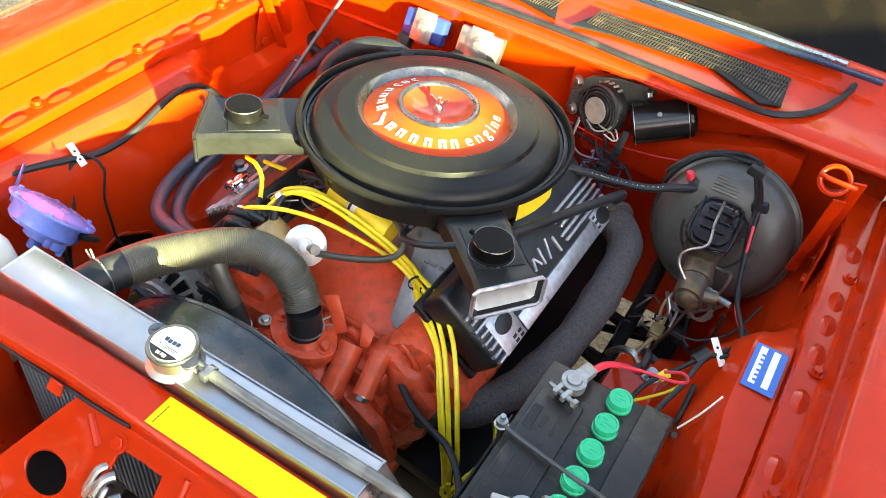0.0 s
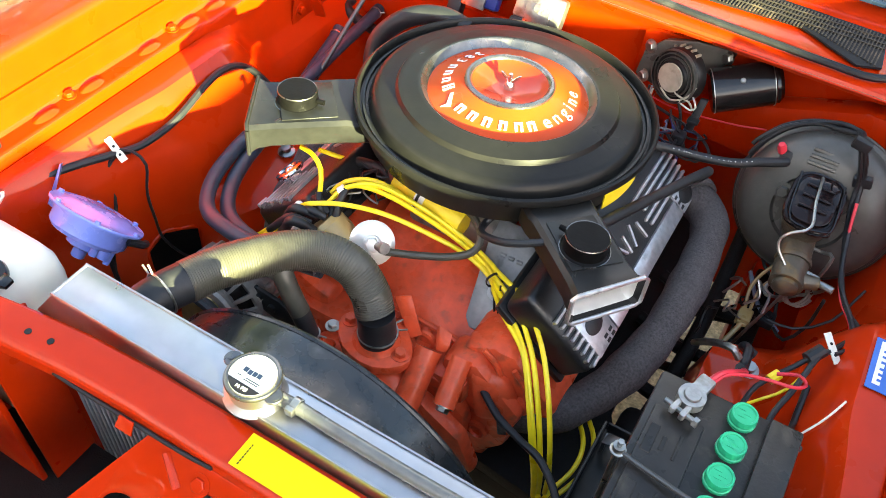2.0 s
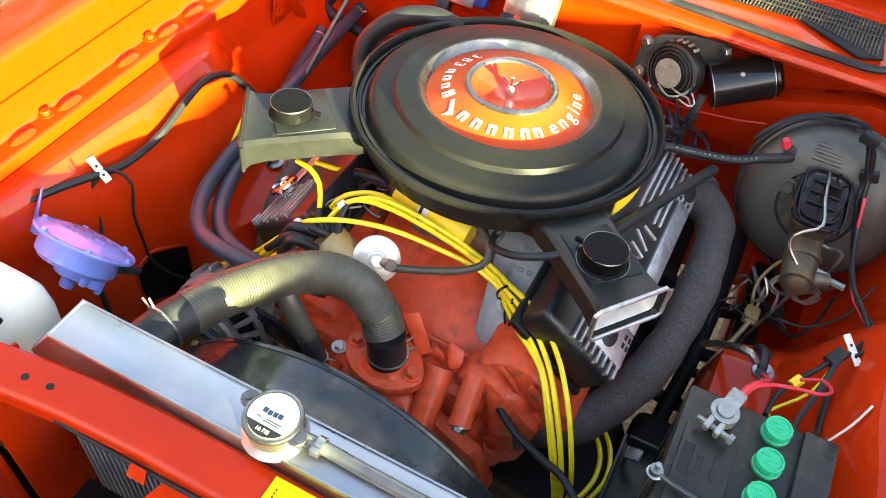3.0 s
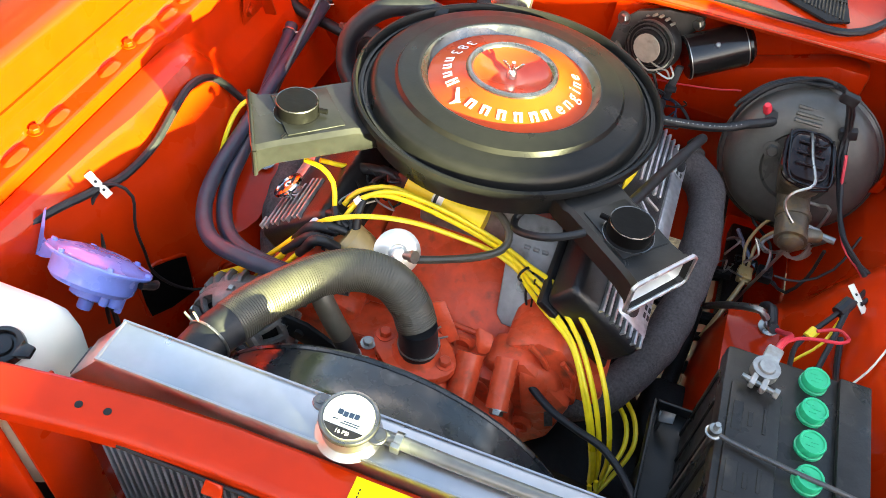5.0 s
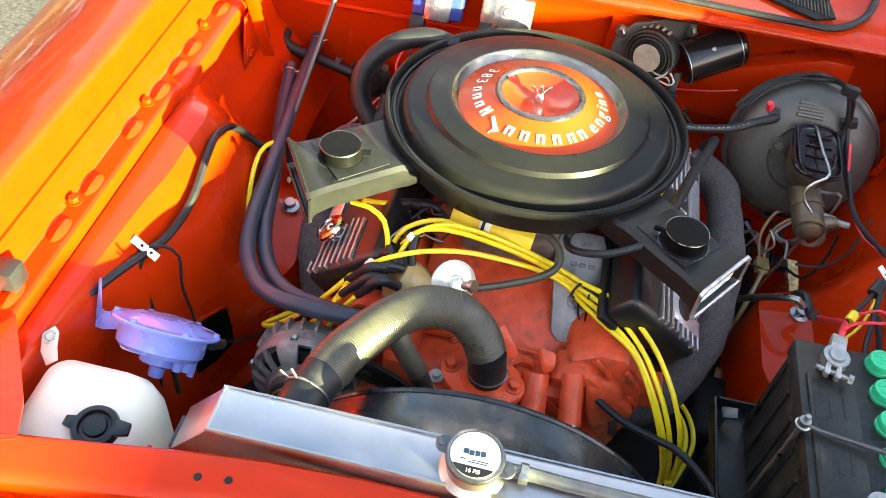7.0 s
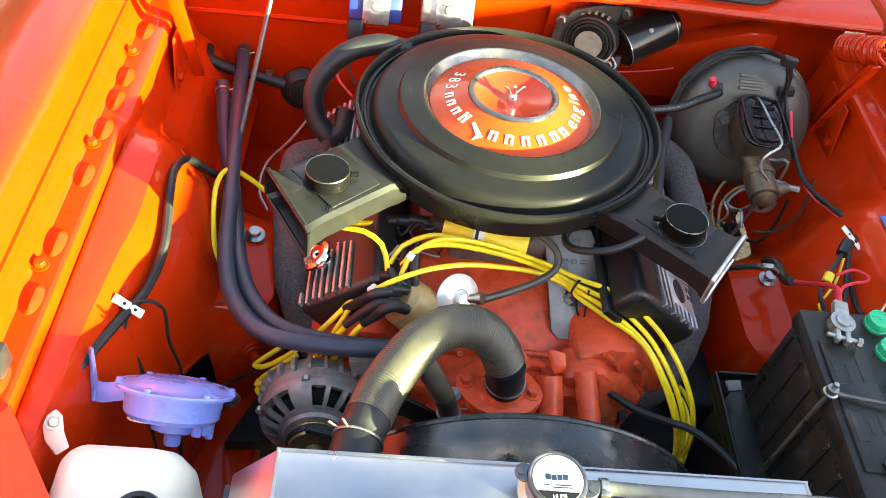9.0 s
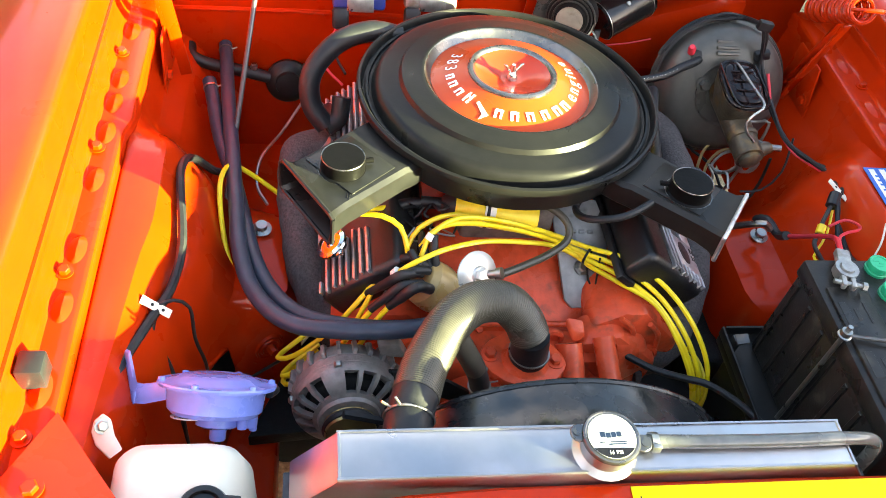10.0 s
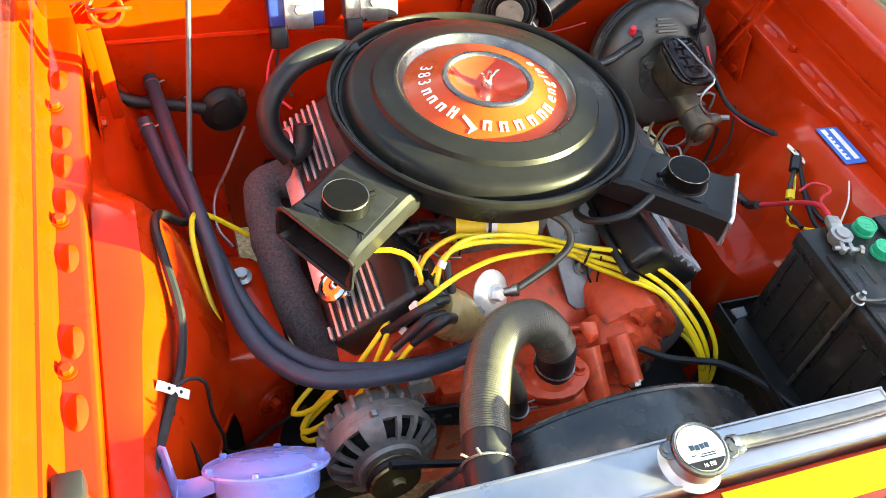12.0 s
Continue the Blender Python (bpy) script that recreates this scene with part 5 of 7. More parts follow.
lathe(bm, [(0, 0), (0.024, 0), (0.0255, 0.003), (0.0255, 0.125), (0.024, 0.128), (0, 0.128)], ca, cb - ca, 28)
part("can", bm, LABELY, coil, "yellow painted can")
bm = B()
lathe(bm, [(0.0, -0.05), (0.008, -0.05), (0.010, -0.02), (0.018, -0.012), (0.024, 0.0), (0, 0)], ca, cb - ca, 20)
part("tower", bm, RUBBER, coil, "black high-tension tower")
bm = B()
d = (cb - ca).normalized()
lathe(bm, [(0.0258, 0.045), (0.0262, 0.045), (0.0262, 0.062), (0.0258, 0.062)], ca, d, 28)
part("label", bm, INK, coil, "white label band")
bm = B()
lathe(bm, [(0.0264, 0.048), (0.0267, 0.048), (0.0267, 0.053), (0.0264, 0.053)], ca, d, 28)
part("label_bar", bm, BLACK, coil)

WIRES = [
    # from the cap over to the driver's side bank
    [(-0.15, -0.27, 0.838), (-0.135, -0.245, 0.858), (-0.095, -0.222, 0.868), (-0.03, -0.208, 0.85), (0.045, -0.199, 0.818), (0.095, -0.206, 0.802), (0.115, -0.218, 0.804), (0.173, -0.249, 0.81), (0.224, -0.293, 0.797), (0.262, -0.338, 0.767), (0.29, -0.373, 0.72), (0.306, -0.388, 0.66), (0.31, -0.392, 0.61)],
    [(-0.165, -0.24, 0.828), (-0.15, -0.222, 0.846), (-0.105, -0.206, 0.858), (-0.04, -0.2, 0.842), (0.03, -0.197, 0.815), (0.088, -0.204, 0.792), (0.112, -0.22, 0.793), (0.166, -0.257, 0.799), (0.215, -0.302, 0.786), (0.253, -0.347, 0.752), (0.28, -0.378, 0.704), (0.296, -0.391, 0.648), (0.302, -0.395, 0.602)],
    [(-0.15, -0.255, 0.842), (-0.125, -0.236, 0.862), (-0.075, -0.222, 0.858), (0, -0.21, 0.832), (0.06, -0.205, 0.806), (0.1, -0.209, 0.786), (0.118, -0.226, 0.785), (0.16, -0.265, 0.792), (0.209, -0.308, 0.78), (0.246, -0.352, 0.745), (0.273, -0.381, 0.698), (0.29, -0.393, 0.643), (0.297, -0.397, 0.597)],
    [(-0.185, -0.294, 0.829), (-0.168, -0.292, 0.846), (-0.12, -0.27, 0.853), (-0.062, -0.246, 0.845), (0, -0.228, 0.826), (0.06, -0.213, 0.802), (0.103, -0.214, 0.78), (0.12, -0.232, 0.778), (0.154, -0.269, 0.785), (0.207, -0.309, 0.779), (0.243, -0.352, 0.743), (0.27, -0.382, 0.695), (0.288, -0.394, 0.641), (0.296, -0.398, 0.597)],
    # back up towards the driver's side plugs
    [(0.304, -0.40, 0.61), (0.308, -0.405, 0.595), (0.315, -0.38, 0.60), (0.33, -0.335, 0.612), (0.325, -0.29, 0.612), (0.30, -0.25, 0.605), (0.27, -0.22, 0.60)],
    [(0.297, -0.405, 0.60), (0.305, -0.41, 0.585), (0.325, -0.375, 0.59), (0.345, -0.32, 0.602), (0.335, -0.27, 0.605), (0.305, -0.23, 0.60), (0.27, -0.20, 0.60)],
    # passenger side bank: down, round a loop and back
    [(-0.195, -0.262, 0.812), (-0.225, -0.285, 0.775), (-0.275, -0.315, 0.725), (-0.325, -0.33, 0.685), (-0.350, -0.318, 0.662), (-0.335, -0.295, 0.655), (-0.30, -0.27, 0.665)],
    [(-0.216, -0.290, 0.786), (-0.230, -0.305, 0.760), (-0.26, -0.335, 0.715), (-0.31, -0.35, 0.675), (-0.340, -0.342, 0.650), (-0.328, -0.315, 0.64), (-0.29, -0.285, 0.65)],
    [(-0.192, -0.328, 0.805), (-0.212, -0.335, 0.776), (-0.25, -0.358, 0.715), (-0.30, -0.368, 0.68), (-0.338, -0.36, 0.655), (-0.335, -0.33, 0.64), (-0.29, -0.295, 0.645)],
    [(-0.216, -0.325, 0.793), (-0.232, -0.332, 0.770), (-0.268, -0.350, 0.725), (-0.315, -0.358, 0.690), (-0.342, -0.35, 0.662), (-0.332, -0.325, 0.65), (-0.29, -0.29, 0.655)],
    # short leads beside the snorkel
    [(-0.236, -0.216, 0.868), (-0.205, -0.228, 0.876), (-0.180, -0.243, 0.870), (-0.170, -0.260, 0.848), (-0.168, -0.270, 0.832)],
    [(-0.228, -0.185, 0.845), (-0.205, -0.170, 0.832), (-0.178, -0.158, 0.826), (-0.150, -0.157, 0.832)],
]
for pts in WIRES:
    bm = B()
    tube(bm, pts, 0.0039, 8, 0.01)
    solo("spark_plug_wire", bm, YELLOW, pts[-1], "yellow silicone spark plug wire looping over the engine", "wire", "spark plug wires")
bm = B()
tube(bm, [(-0.178, -0.158, 0.826), (-0.15, -0.157, 0.832), (-0.105, -0.161, 0.833)], 0.0085, 12)
solo("coil_boot", bm, RUBBER, (-0.13, -0.158, 0.83), "black rubber boot on the coil lead", "boot")
for p, ax in (((-0.137, -0.250, 0.857), (0.5, 0.5, 0.5)), ((-0.186, -0.294, 0.832), (0.5, 0, 0.8)), ((-0.205, -0.270, 0.80), (-0.6, -0.4, -0.6)), ((-0.195, -0.296, 0.782), (-0.6, -0.4, -0.6))):
    bm = B()
    lathe(bm, [(0.0, -0.005), (0.0072, -0.005), (0.0072, 0.005), (0.0, 0.005)], p, ax, 12)
    solo("wire_marker", bm, INK, p, "small white marker band on a yellow wire", "band", "wire markers")
bm = B()
lathe(bm, [(0.0135, -0.0018), (0.0148, -0.0018), (0.0148, 0.0018), (0.0135, 0.0018)], (0.116, -0.224, 0.792), (0.75, -0.65, 0.0), 20)
tube(bm, [(0.12, -0.225, 0.772), (0.125, -0.235, 0.75), (0.135, -0.245, 0.735)], 0.0018, 6)
solo("cable_tie", bm, BLACK, (0.125, -0.222, 0.78), "black tie holding the yellow wires together", "tie")

# ---- alternator with its bracket ----
alt = thing("alternator", (-0.257, -0.40, 0.63), "grey cast alternator with a slotted front and gold pulley", "alternator")
A0, AD = Vector((-0.254, -0.350, 0.682)), Vector((0.06, -0.985, 0.16)).normalized()
bm = B()
lathe(bm, [(0, 0.012), (0.055, 0.012), (0.068, 0.018), (0.073, 0.026), (0.073, 0.040), (0.070, 0.044), (0.0, 0.044)], A0, AD, 40)
part("rear_shell", bm, CAST, alt)
bm = B()
lathe(bm, [(0.0735, 0.044), (0.077, 0.046), (0.077, 0.058), (0.072, 0.063), (0.0, 0.063)], A0, AD, 40)
part("stator_band", bm, CAST, alt)
# cast front shell: a dome with a ring of cut slots
bm = B()
lathe(bm, [(0.0765, 0.058), (0.0775, 0.066), (0.0755, 0.074), (0.071, 0.080), (0.065, 0.085), (0.050, 0.092), (0.044, 0.094), (0.042, 0.100), (0.030, 0.1005)], A0, AD, 72)
bm.faces.ensure_lookup_table()
slots = [bm.faces[row * 72 + k] for row in (2, 3, 4) for k in range(72) if k % 4 < 3 and k % 24 < 19]
bmesh.ops.delete(bm, geom=slots, context="FACES")
bmesh.ops.recalc_face_normals(bm, faces=bm.faces)
bmesh.ops.solidify(bm, geom=bm.faces[:], thickness=0.008)
shell = part("front_shell", bm, CAST, alt, "cast shell with a ring of slots")
ax_, ay_, az_ = basis(AD)
for k in range(22):
    a = 2 * math.pi * k / 22
    r = ax_ * math.cos(a) + ay_ * math.sin(a)
    t = AD.cross(r)
    bm = B()
    prism(bm, [A0 + r * q + AD * h - t * 0.0028 for q, h in ((0.070, 0.016), (0.080, 0.022), (0.0815, 0.040), (0.0755, 0.044), (0.066, 0.040))], t * 0.0056, 0.0006)
    part("cooling_rib", bm, CAST, shell)
bm = B()
lathe(bm, [(0.0, 0.064), (0.060, 0.064), (0.057, 0.072), (0.040, 0.082), (0.0, 0.086)], A0, AD, 32)
part("rotor", bm, CRINKLE, alt, "dark rotor behind the slots")
for k in range(5):
    a = 2 * math.pi * k / 5 + 0.5
    bm = B()
    hexbolt(bm, A0 + (ax_ * math.cos(a) + ay_ * math.sin(a)) * 0.0765 + AD * 0.060, AD, 0.006, 0.008, False)
    part("through_bolt", bm, ZINC, alt)
bm = B()
lathe(bm, [(0, 0.100), (0.030, 0.100), (0.036, 0.104), (0.030, 0.111), (0.036, 0.118), (0.034, 0.121), (0.012, 0.122), (0.010, 0.130), (0, 0.130)], A0, AD, 32)
part("pulley", bm, GOLD, alt, "gold-passivated pulley")
bm = B()
prism(bm, [(-0.212, -0.375, 0.775), (-0.180, -0.372, 0.77), (-0.165, -0.372, 0.735), (-0.205, -0.375, 0.745)], (0, 0.018, 0), 0.004)
part("lug", bm, CAST, alt)
bm = B()
prism(bm, [(-0.195, -0.40, 0.745), (-0.15, -0.40, 0.74), (-0.11, -0.405, 0.725), (-0.06, -0.41, 0.69), (-0.075, -0.415, 0.675), (-0.13, -0.41, 0.70), (-0.20, -0.405, 0.715)], (0, 0.006, 0), 0.001)
for p in ((-0.185, -0.40, 0.73), (-0.16, -0.402, 0.722)):
    lathe(bm, [(0.0, -0.0), (0.007, 0.0), (0.007, 0.006), (0, 0.006)], p, (0, -1, 0), 12)
solo("alternator_bracket", bm, BLACK, (-0.13, -0.40, 0.7), "black slotted steel alternator bracket", "bracket")
bm = B()
tube(bm, [(-0.258, -0.463, 0.742), (-0.20, -0.464, 0.722), (-0.08, -0.464, 0.67), (0.0, -0.464, 0.64), (0.02, -0.464, 0.60)], 0.006, 6, 0.03)
ax_, ay_, az_ = basis(AD)
tube(bm, [A0 + AD * 0.111 + (ax_ * math.cos(t) + ay_ * math.sin(t)) * 0.034 for t in (2 * math.pi * k / 32 for k in range(33))], 0.005, 6, straight=True)
solo("fan_belt", bm, RUBBER, (-0.1, -0.466, 0.68), "black rubber fan belt running off the pulley", "belt")

# ---- battery corner ----
BX0, BX1, BY0, BY1, BZ = 0.386, 0.558, -0.612, -0.318, 0.902
bat = thing("battery", (0.47, -0.46, 0.695), "black car battery with six green filler caps", "battery")
bm = B()
box(bm, (BX0 + 0.004, BY0 + 0.004, 0.695), (BX1 - 0.004, BY1 - 0.004, BZ - 0.03), 0.004)
case = part("case", bm, BATTERY, bat)
for k in range(7):
    y = BY0 + 0.02 + k * 0.042
    bm = B()
    box(bm, (BX0 + 0.001, y, 0.70), (BX0 + 0.006, y + 0.008, BZ - 0.04), 0.001, 1)
    part("rib", bm, BATTERY, case)
bm = B()
box(bm, (BX0, BY0, BZ - 0.034), (BX1, BY1, BZ - 0.004), 0.005)
top = part("lid", bm, BATTERY, bat, "dusty black lid with moulded marks")
for lo, hi in (((0.518, BY0 + 0.004, BZ - 0.006), (BX1 - 0.002, BY1 - 0.002, BZ + 0.004)), ((0.395, -0.56, BZ - 0.006), (0.455, -0.372, BZ + 0.001))):
    bm = B()
    box(bm, lo, hi, 0.003)
    part("raised_panel", bm, BATTERY, top)
for y0, y1, x0, x1 in ((-0.44, -0.40, 0.40, 0.412), (-0.43, -0.41, 0.418, 0.424), (-0.52, -0.48, 0.40, 0.414), (-0.51, -0.49, 0.42, 0.426), (-0.435, -0.40, 0.435, 0.439), (-0.51, -0.48, 0.435, 0.44)):
    bm = B()
    box(bm, (x0, y0, BZ), (x1, y1, BZ + 0.0019), 0.0006, 1)
    part("moulded_bar", bm, BATTERY, top)
for k in range(6):
    bm = B()
    y = -0.338 - k * 0.0452
    lathe(bm, [(0.0, 0), (0.0166, 0.0), (0.0166, 0.004), (0.0150, 0.005), (0.0158, 0.006), (0.0160, 0.014), (0.0150, 0.0155), (0.0128, 0.0155), (0.0120, 0.0140), (0.0, 0.0140)], (0.4885, y, BZ - 0.004), (0, 0, 1), 48)
    for j, v in enumerate(v for v in bm.verts if math.hypot(v.co.x - 0.4885, v.co.y - y) > 0.0159 and v.co.z > BZ + 0.001):
        if j % 4 < 2:
            v.co.x, v.co.y = 0.4885 + (v.co.x - 0.4885) * 0.965, y + (v.co.y - y) * 0.965
    filler = part("filler_cap", bm, GREEN, bat, "green vented filler cap")
    bm = B()
    for dx, dy in ((-0.004, 0.005), (0.003, 0.0), (-0.002, -0.005)):
        box(bm, (0.4885 + dx - 0.005, y + dy - 0.0009, BZ + 0.0096), (0.4885 + dx + 0.004, y + dy + 0.0009, BZ + 0.0108))
    part("raised_marks", bm, GREEN, filler)


def terminal(x, y, turn):
    """A lead clamp on its battery post."""
    c = thing("battery_clamp", (x, y, BZ), "scratched lead clamp on the battery post", "clamp", "battery clamps")
    m = Matrix.Translation((x, y, BZ)) @ Matrix.Rotation(radians(turn), 4, "Z")
    bm = B()
    lathe(bm, [(0.0, 0), (0.0135, 0), (0.0135, 0.004), (0.011, 0.006), (0.0095, 0.020), (0, 0.020)], (0, 0, 0), (0, 0, 1), 22)
    bm.transform(m)
    part("post", bm, LEAD, c)
    bm = B()
    lathe(bm, [(0.0105, 0.004), (0.0165, 0.004), (0.0165, 0.017), (0.0105, 0.017)], (0, 0, 0), (0, 0, 1), 22)
    box(bm, (0.012, -0.010, 0.004), (0.038, 0.010, 0.016), 0.003)
    box(bm, (-0.032, -0.010, 0.005), (-0.013, -0.003, 0.016), 0.002)
    box(bm, (-0.032, 0.003, 0.005), (-0.013, 0.010, 0.016), 0.002)
    bm.transform(m)
    part("clamp", bm, LEAD, c)
    bm = B()
    tube(bm, [(-0.024, -0.02, 0.011), (-0.024, 0.02, 0.011)], 0.0035, 8, straight=True)
    lathe(bm, [(0, 0), (0.0065, 0), (0.0065, 0.006), (0, 0.006)], (-0.024, -0.019, 0.011), (0, -1, 0), 6)
    bm.transform(m)
    part("pinch_bolt", bm, ZINC, c)


terminal(0.428, -0.352, 75)
terminal(0.456, -0.548, 195)
hold = thing("battery_holddown", (0.381, -0.458, 0.90), "plated hold-down rod across the battery", "clamp")
bm = B()
tube(bm, [(0.381, -0.458, 0.70), (0.381, -0.458, 0.80), (0.381, -0.458, 0.927)], 0.0035, 8, 0.05)
lathe(bm, [(0.0, 0.0), (0.0095, 0.0), (0.0095, 0.002), (0.0075, 0.003), (0.007, 0.010), (0.0, 0.010)], (0.381, -0.458, 0.908), (0, 0, 1), 16)
part("stud", bm, ZINC, hold)
bm = B()
tube(bm, [(0.381, -0.458, 0.911), (0.40, -0.462, 0.909), (0.47, -0.474, 0.912), (0.53, -0.482, 0.914), (0.565, -0.486, 0.905), (0.572, -0.487, 0.87)], 0.0032, 8)
part("crossbar", bm, RODM, hold, "dull dark rod")
tray = thing("battery_tray", (0.46, -0.46, 0.45), "black steel battery tray on the inner fender", "tray")
bm = B()
box(bm, (0.345, -0.62, 0.675), (0.575, -0.30, 0.694), 0.003)
part("shelf", bm, BLACK, tray)
bm = B()
box(bm, (0.36, -0.60, 0.45), (0.57, -0.32, 0.674), 0.01)
part("support", bm, BLACK, tray)
for lo, hi in (((0.343, -0.62, 0.6945), (0.347, -0.30, 0.712)), ((0.35, -0.303, 0.6945), (0.575, -0.299, 0.712))):
    bm = B()
    box(bm, lo, hi, 0.001)
    part("rim", bm, BLACK, tray)
bm = B()
prism(bm, [(0.352, -0.340, 0.715), (0.372, -0.340, 0.720), (0.374, -0.322, 0.720), (0.356, -0.318, 0.712)], (0, 0, 0.004), 0.001)
box(bm, (0.353, -0.338, 0.694), (0.358, -0.320, 0.716))
solo("tray_bracket", bm, RODM, (0.36, -0.33, 0.695), "small bent metal bracket by the battery", "bracket")
# battery leads
bm = B()
tube(bm, [(0.157, -0.338, 0.712), (0.172, -0.345, 0.703), (0.212, -0.371, 0.70), (0.255, -0.387, 0.70), (0.294, -0.401, 0.70), (0.335, -0.44, 0.70), (0.365, -0.50, 0.705), (0.372, -0.57, 0.72), (0.375, -0.64, 0.76)], 0.0056, 10)
solo("battery_cable", bm, RUBBER, (0.2, -0.45, 0.68), "black ground cable bolted to the engine front", "cable", "battery cables")
bm = B()
tube(bm, [(0.148, -0.334, 0.722), (0.155, -0.337, 0.714), (0.168, -0.343, 0.704)], 0.0068, 10)
solo("cable_lug", bm, ZINC, (0.15, -0.36, 0.735), "grey crimped lug of the ground cable", "lug")
for k, pts in enumerate(([(0.436, -0.325, 0.91), (0.447, -0.295, 0.905), (0.463, -0.265, 0.885), (0.475, -0.225, 0.845), (0.482, -0.185, 0.80), (0.478, -0.15, 0.765), (0.485, -0.11, 0.735)],
                        [(0.440, -0.325, 0.908), (0.452, -0.292, 0.902), (0.475, -0.262, 0.885), (0.505, -0.24, 0.87), (0.535, -0.225, 0.86), (0.55, -0.205, 0.85), (0.54, -0.185, 0.84), (0.515, -0.19, 0.83)])):
    bm = B()
    tube(bm, pts, 0.0040 - 0.0016 * k, 8)
    solo("red_lead", bm, REDWIRE, pts[0], "red lead running from the battery clamp", "wire", "red leads")
bm = B()
tube(bm, [(0.475, -0.165, 0.78), (0.480, -0.14, 0.755), (0.478, -0.10, 0.75), (0.47, -0.085, 0.735), (0.49, -0.083, 0.725)], 0.0075, 10)
solo("rubber_grommet", bm, RUBBER, (0.48, -0.11, 0.74), "black boot on the red lead by the tower", "boot")

# ---- right-hand harness, clips and decal ----
HARNESS = [
    ([(0.500, 0.197, 0.945), (0.516, 0.200, 0.915), (0.527, 0.205, 0.875), (0.532, 0.185, 0.85), (0.540, 0.14, 0.825), (0.558, 0.07, 0.79), (0.585, 0.0, 0.795), (0.592, -0.05, 0.81), (0.572, -0.10, 0.822), (0.555, -0.135, 0.83), (0.545, -0.18, 0.81), (0.53, -0.24, 0.80), (0.54, -0.29, 0.80)], 0.0042, RUBBER),
    ([(0.496, 0.195, 0.946), (0.510, 0.196, 0.912), (0.522, 0.198, 0.875), (0.528, 0.18, 0.84), (0.55, 0.10, 0.80), (0.575, 0.03, 0.785), (0.60, -0.02, 0.80), (0.598, -0.07, 0.815), (0.575, -0.11, 0.825)], 0.0035, RUBBER),
    ([(0.532, 0.17, 0.86), (0.545, 0.12, 0.81), (0.565, 0.05, 0.782), (0.59, -0.01, 0.79), (0.585, -0.07, 0.815)], 0.0028, REDWIRE),
    ([(0.555, -0.125, 0.832), (0.535, -0.15, 0.815), (0.52, -0.17, 0.81), (0.50, -0.20, 0.80), (0.49, -0.25, 0.81)], 0.0038, RUBBER),
    ([(0.555, -0.13, 0.82), (0.54, -0.17, 0.79), (0.505, -0.21, 0.78), (0.495, -0.24, 0.80), (0.51, -0.27, 0.82)], 0.0022, YELLOW),
    ([(0.56, -0.16, 0.80), (0.56, -0.22, 0.79), (0.555, -0.27, 0.82), (0.565, -0.30, 0.85)], 0.0045, RUBBER),
]
for pts, r, mat in HARNESS:
    bm = B()
    tube(bm, pts, r, 7, 0.014)
    solo("wiring_harness", bm, mat, pts[len(pts) // 2], "loose wiring along the inner fender and brake booster", "wiring", "wiring")
bm = B()
tube(bm, [(0.520, -0.172, 0.812), (0.512, -0.185, 0.807)], 0.0075, 8, straight=True)
solo("wire_connector", bm, LABELY, (0.516, -0.18, 0.80), "yellow crimp connector on the wiring", "connector")
bm = B()
tube(bm, [(0.558, -0.118, 0.832), (0.545, -0.138, 0.824)], 0.010, 10, straight=True)
solo("wire_connector", bm, RUBBER, (0.55, -0.13, 0.82), "black connector block on the wiring", "connector")
for c, d, n in (((0.569, -0.104, 0.828), (0.55, -0.55, -0.35), (0.3, -0.2, 0.9)), ((-0.500, -0.349, 0.826), (0.75, -0.1, -0.6), (0.3, -0.3, 0.9))):
    c, d, n = Vector(c), Vector(d).normalized(), Vector(n)
    w = d.cross(n).normalized()
    n = w.cross(d)
    b = B()
    prism(b, [c - d * 0.022 - w * 0.006, c - d * 0.022 + w * 0.006, c + d * 0.022 + w * 0.006, c + d * 0.022 - w * 0.006], n * 0.0018, 0.0005)
    clip = solo("cable_clip", b, WHITE, c, "bent white metal clip holding the wiring", "clip", "cable clips")
    # small black discs paint the dark of the clip's two holes
    for t in (-0.006, 0.010):
        b = B()
        lathe(b, [(0, 0), (0.0022, 0), (0.0022, 0.0003), (0, 0.0003)], c + d * t + n * 0.0021, n, 10)
        part("hole", b, CRINKLE, clip)
bm = B()
tube(bm, [(0.565, -0.255, 0.81), (0.585, -0.23, 0.835), (0.60, -0.20, 0.85)], 0.0016, 6)
solo("plastic_tie", bm, WHITE, (0.58, -0.23, 0.82), "loose pale plastic tie on the inner fender", "tie")
dn = Vector((0, 0, 1))
du, dv = Vector((0, 1, 0)), Vector((1, 0, 0))
dc = Vector((0.6355, -0.1235, 0.8525))
decal2 = thing("inner_fender_decal", dc, "blue and white printed sticker on the inner fender", "sticker")
for name, mat, a0, a1, b0, b1, h in (("sheet", DECALB, -0.0455, 0.0455, -0.023, 0.023, 0.0012), ("print_block", INK, -0.036, 0.041, -0.016, -0.006, 0.0016), ("print_block", INK, -0.036, 0.041, 0.003, 0.013, 0.0016)):
    bm = B()
    prism(bm, [dc + du * a0 + dv * b0 + dn * 0.004, dc + du * a1 + dv * b0 + dn * 0.004, dc + du * a1 + dv * b1 + dn * 0.004, dc + du * a0 + dv * b1 + dn * 0.004], dn * h)
    part(name, bm, mat, decal2)
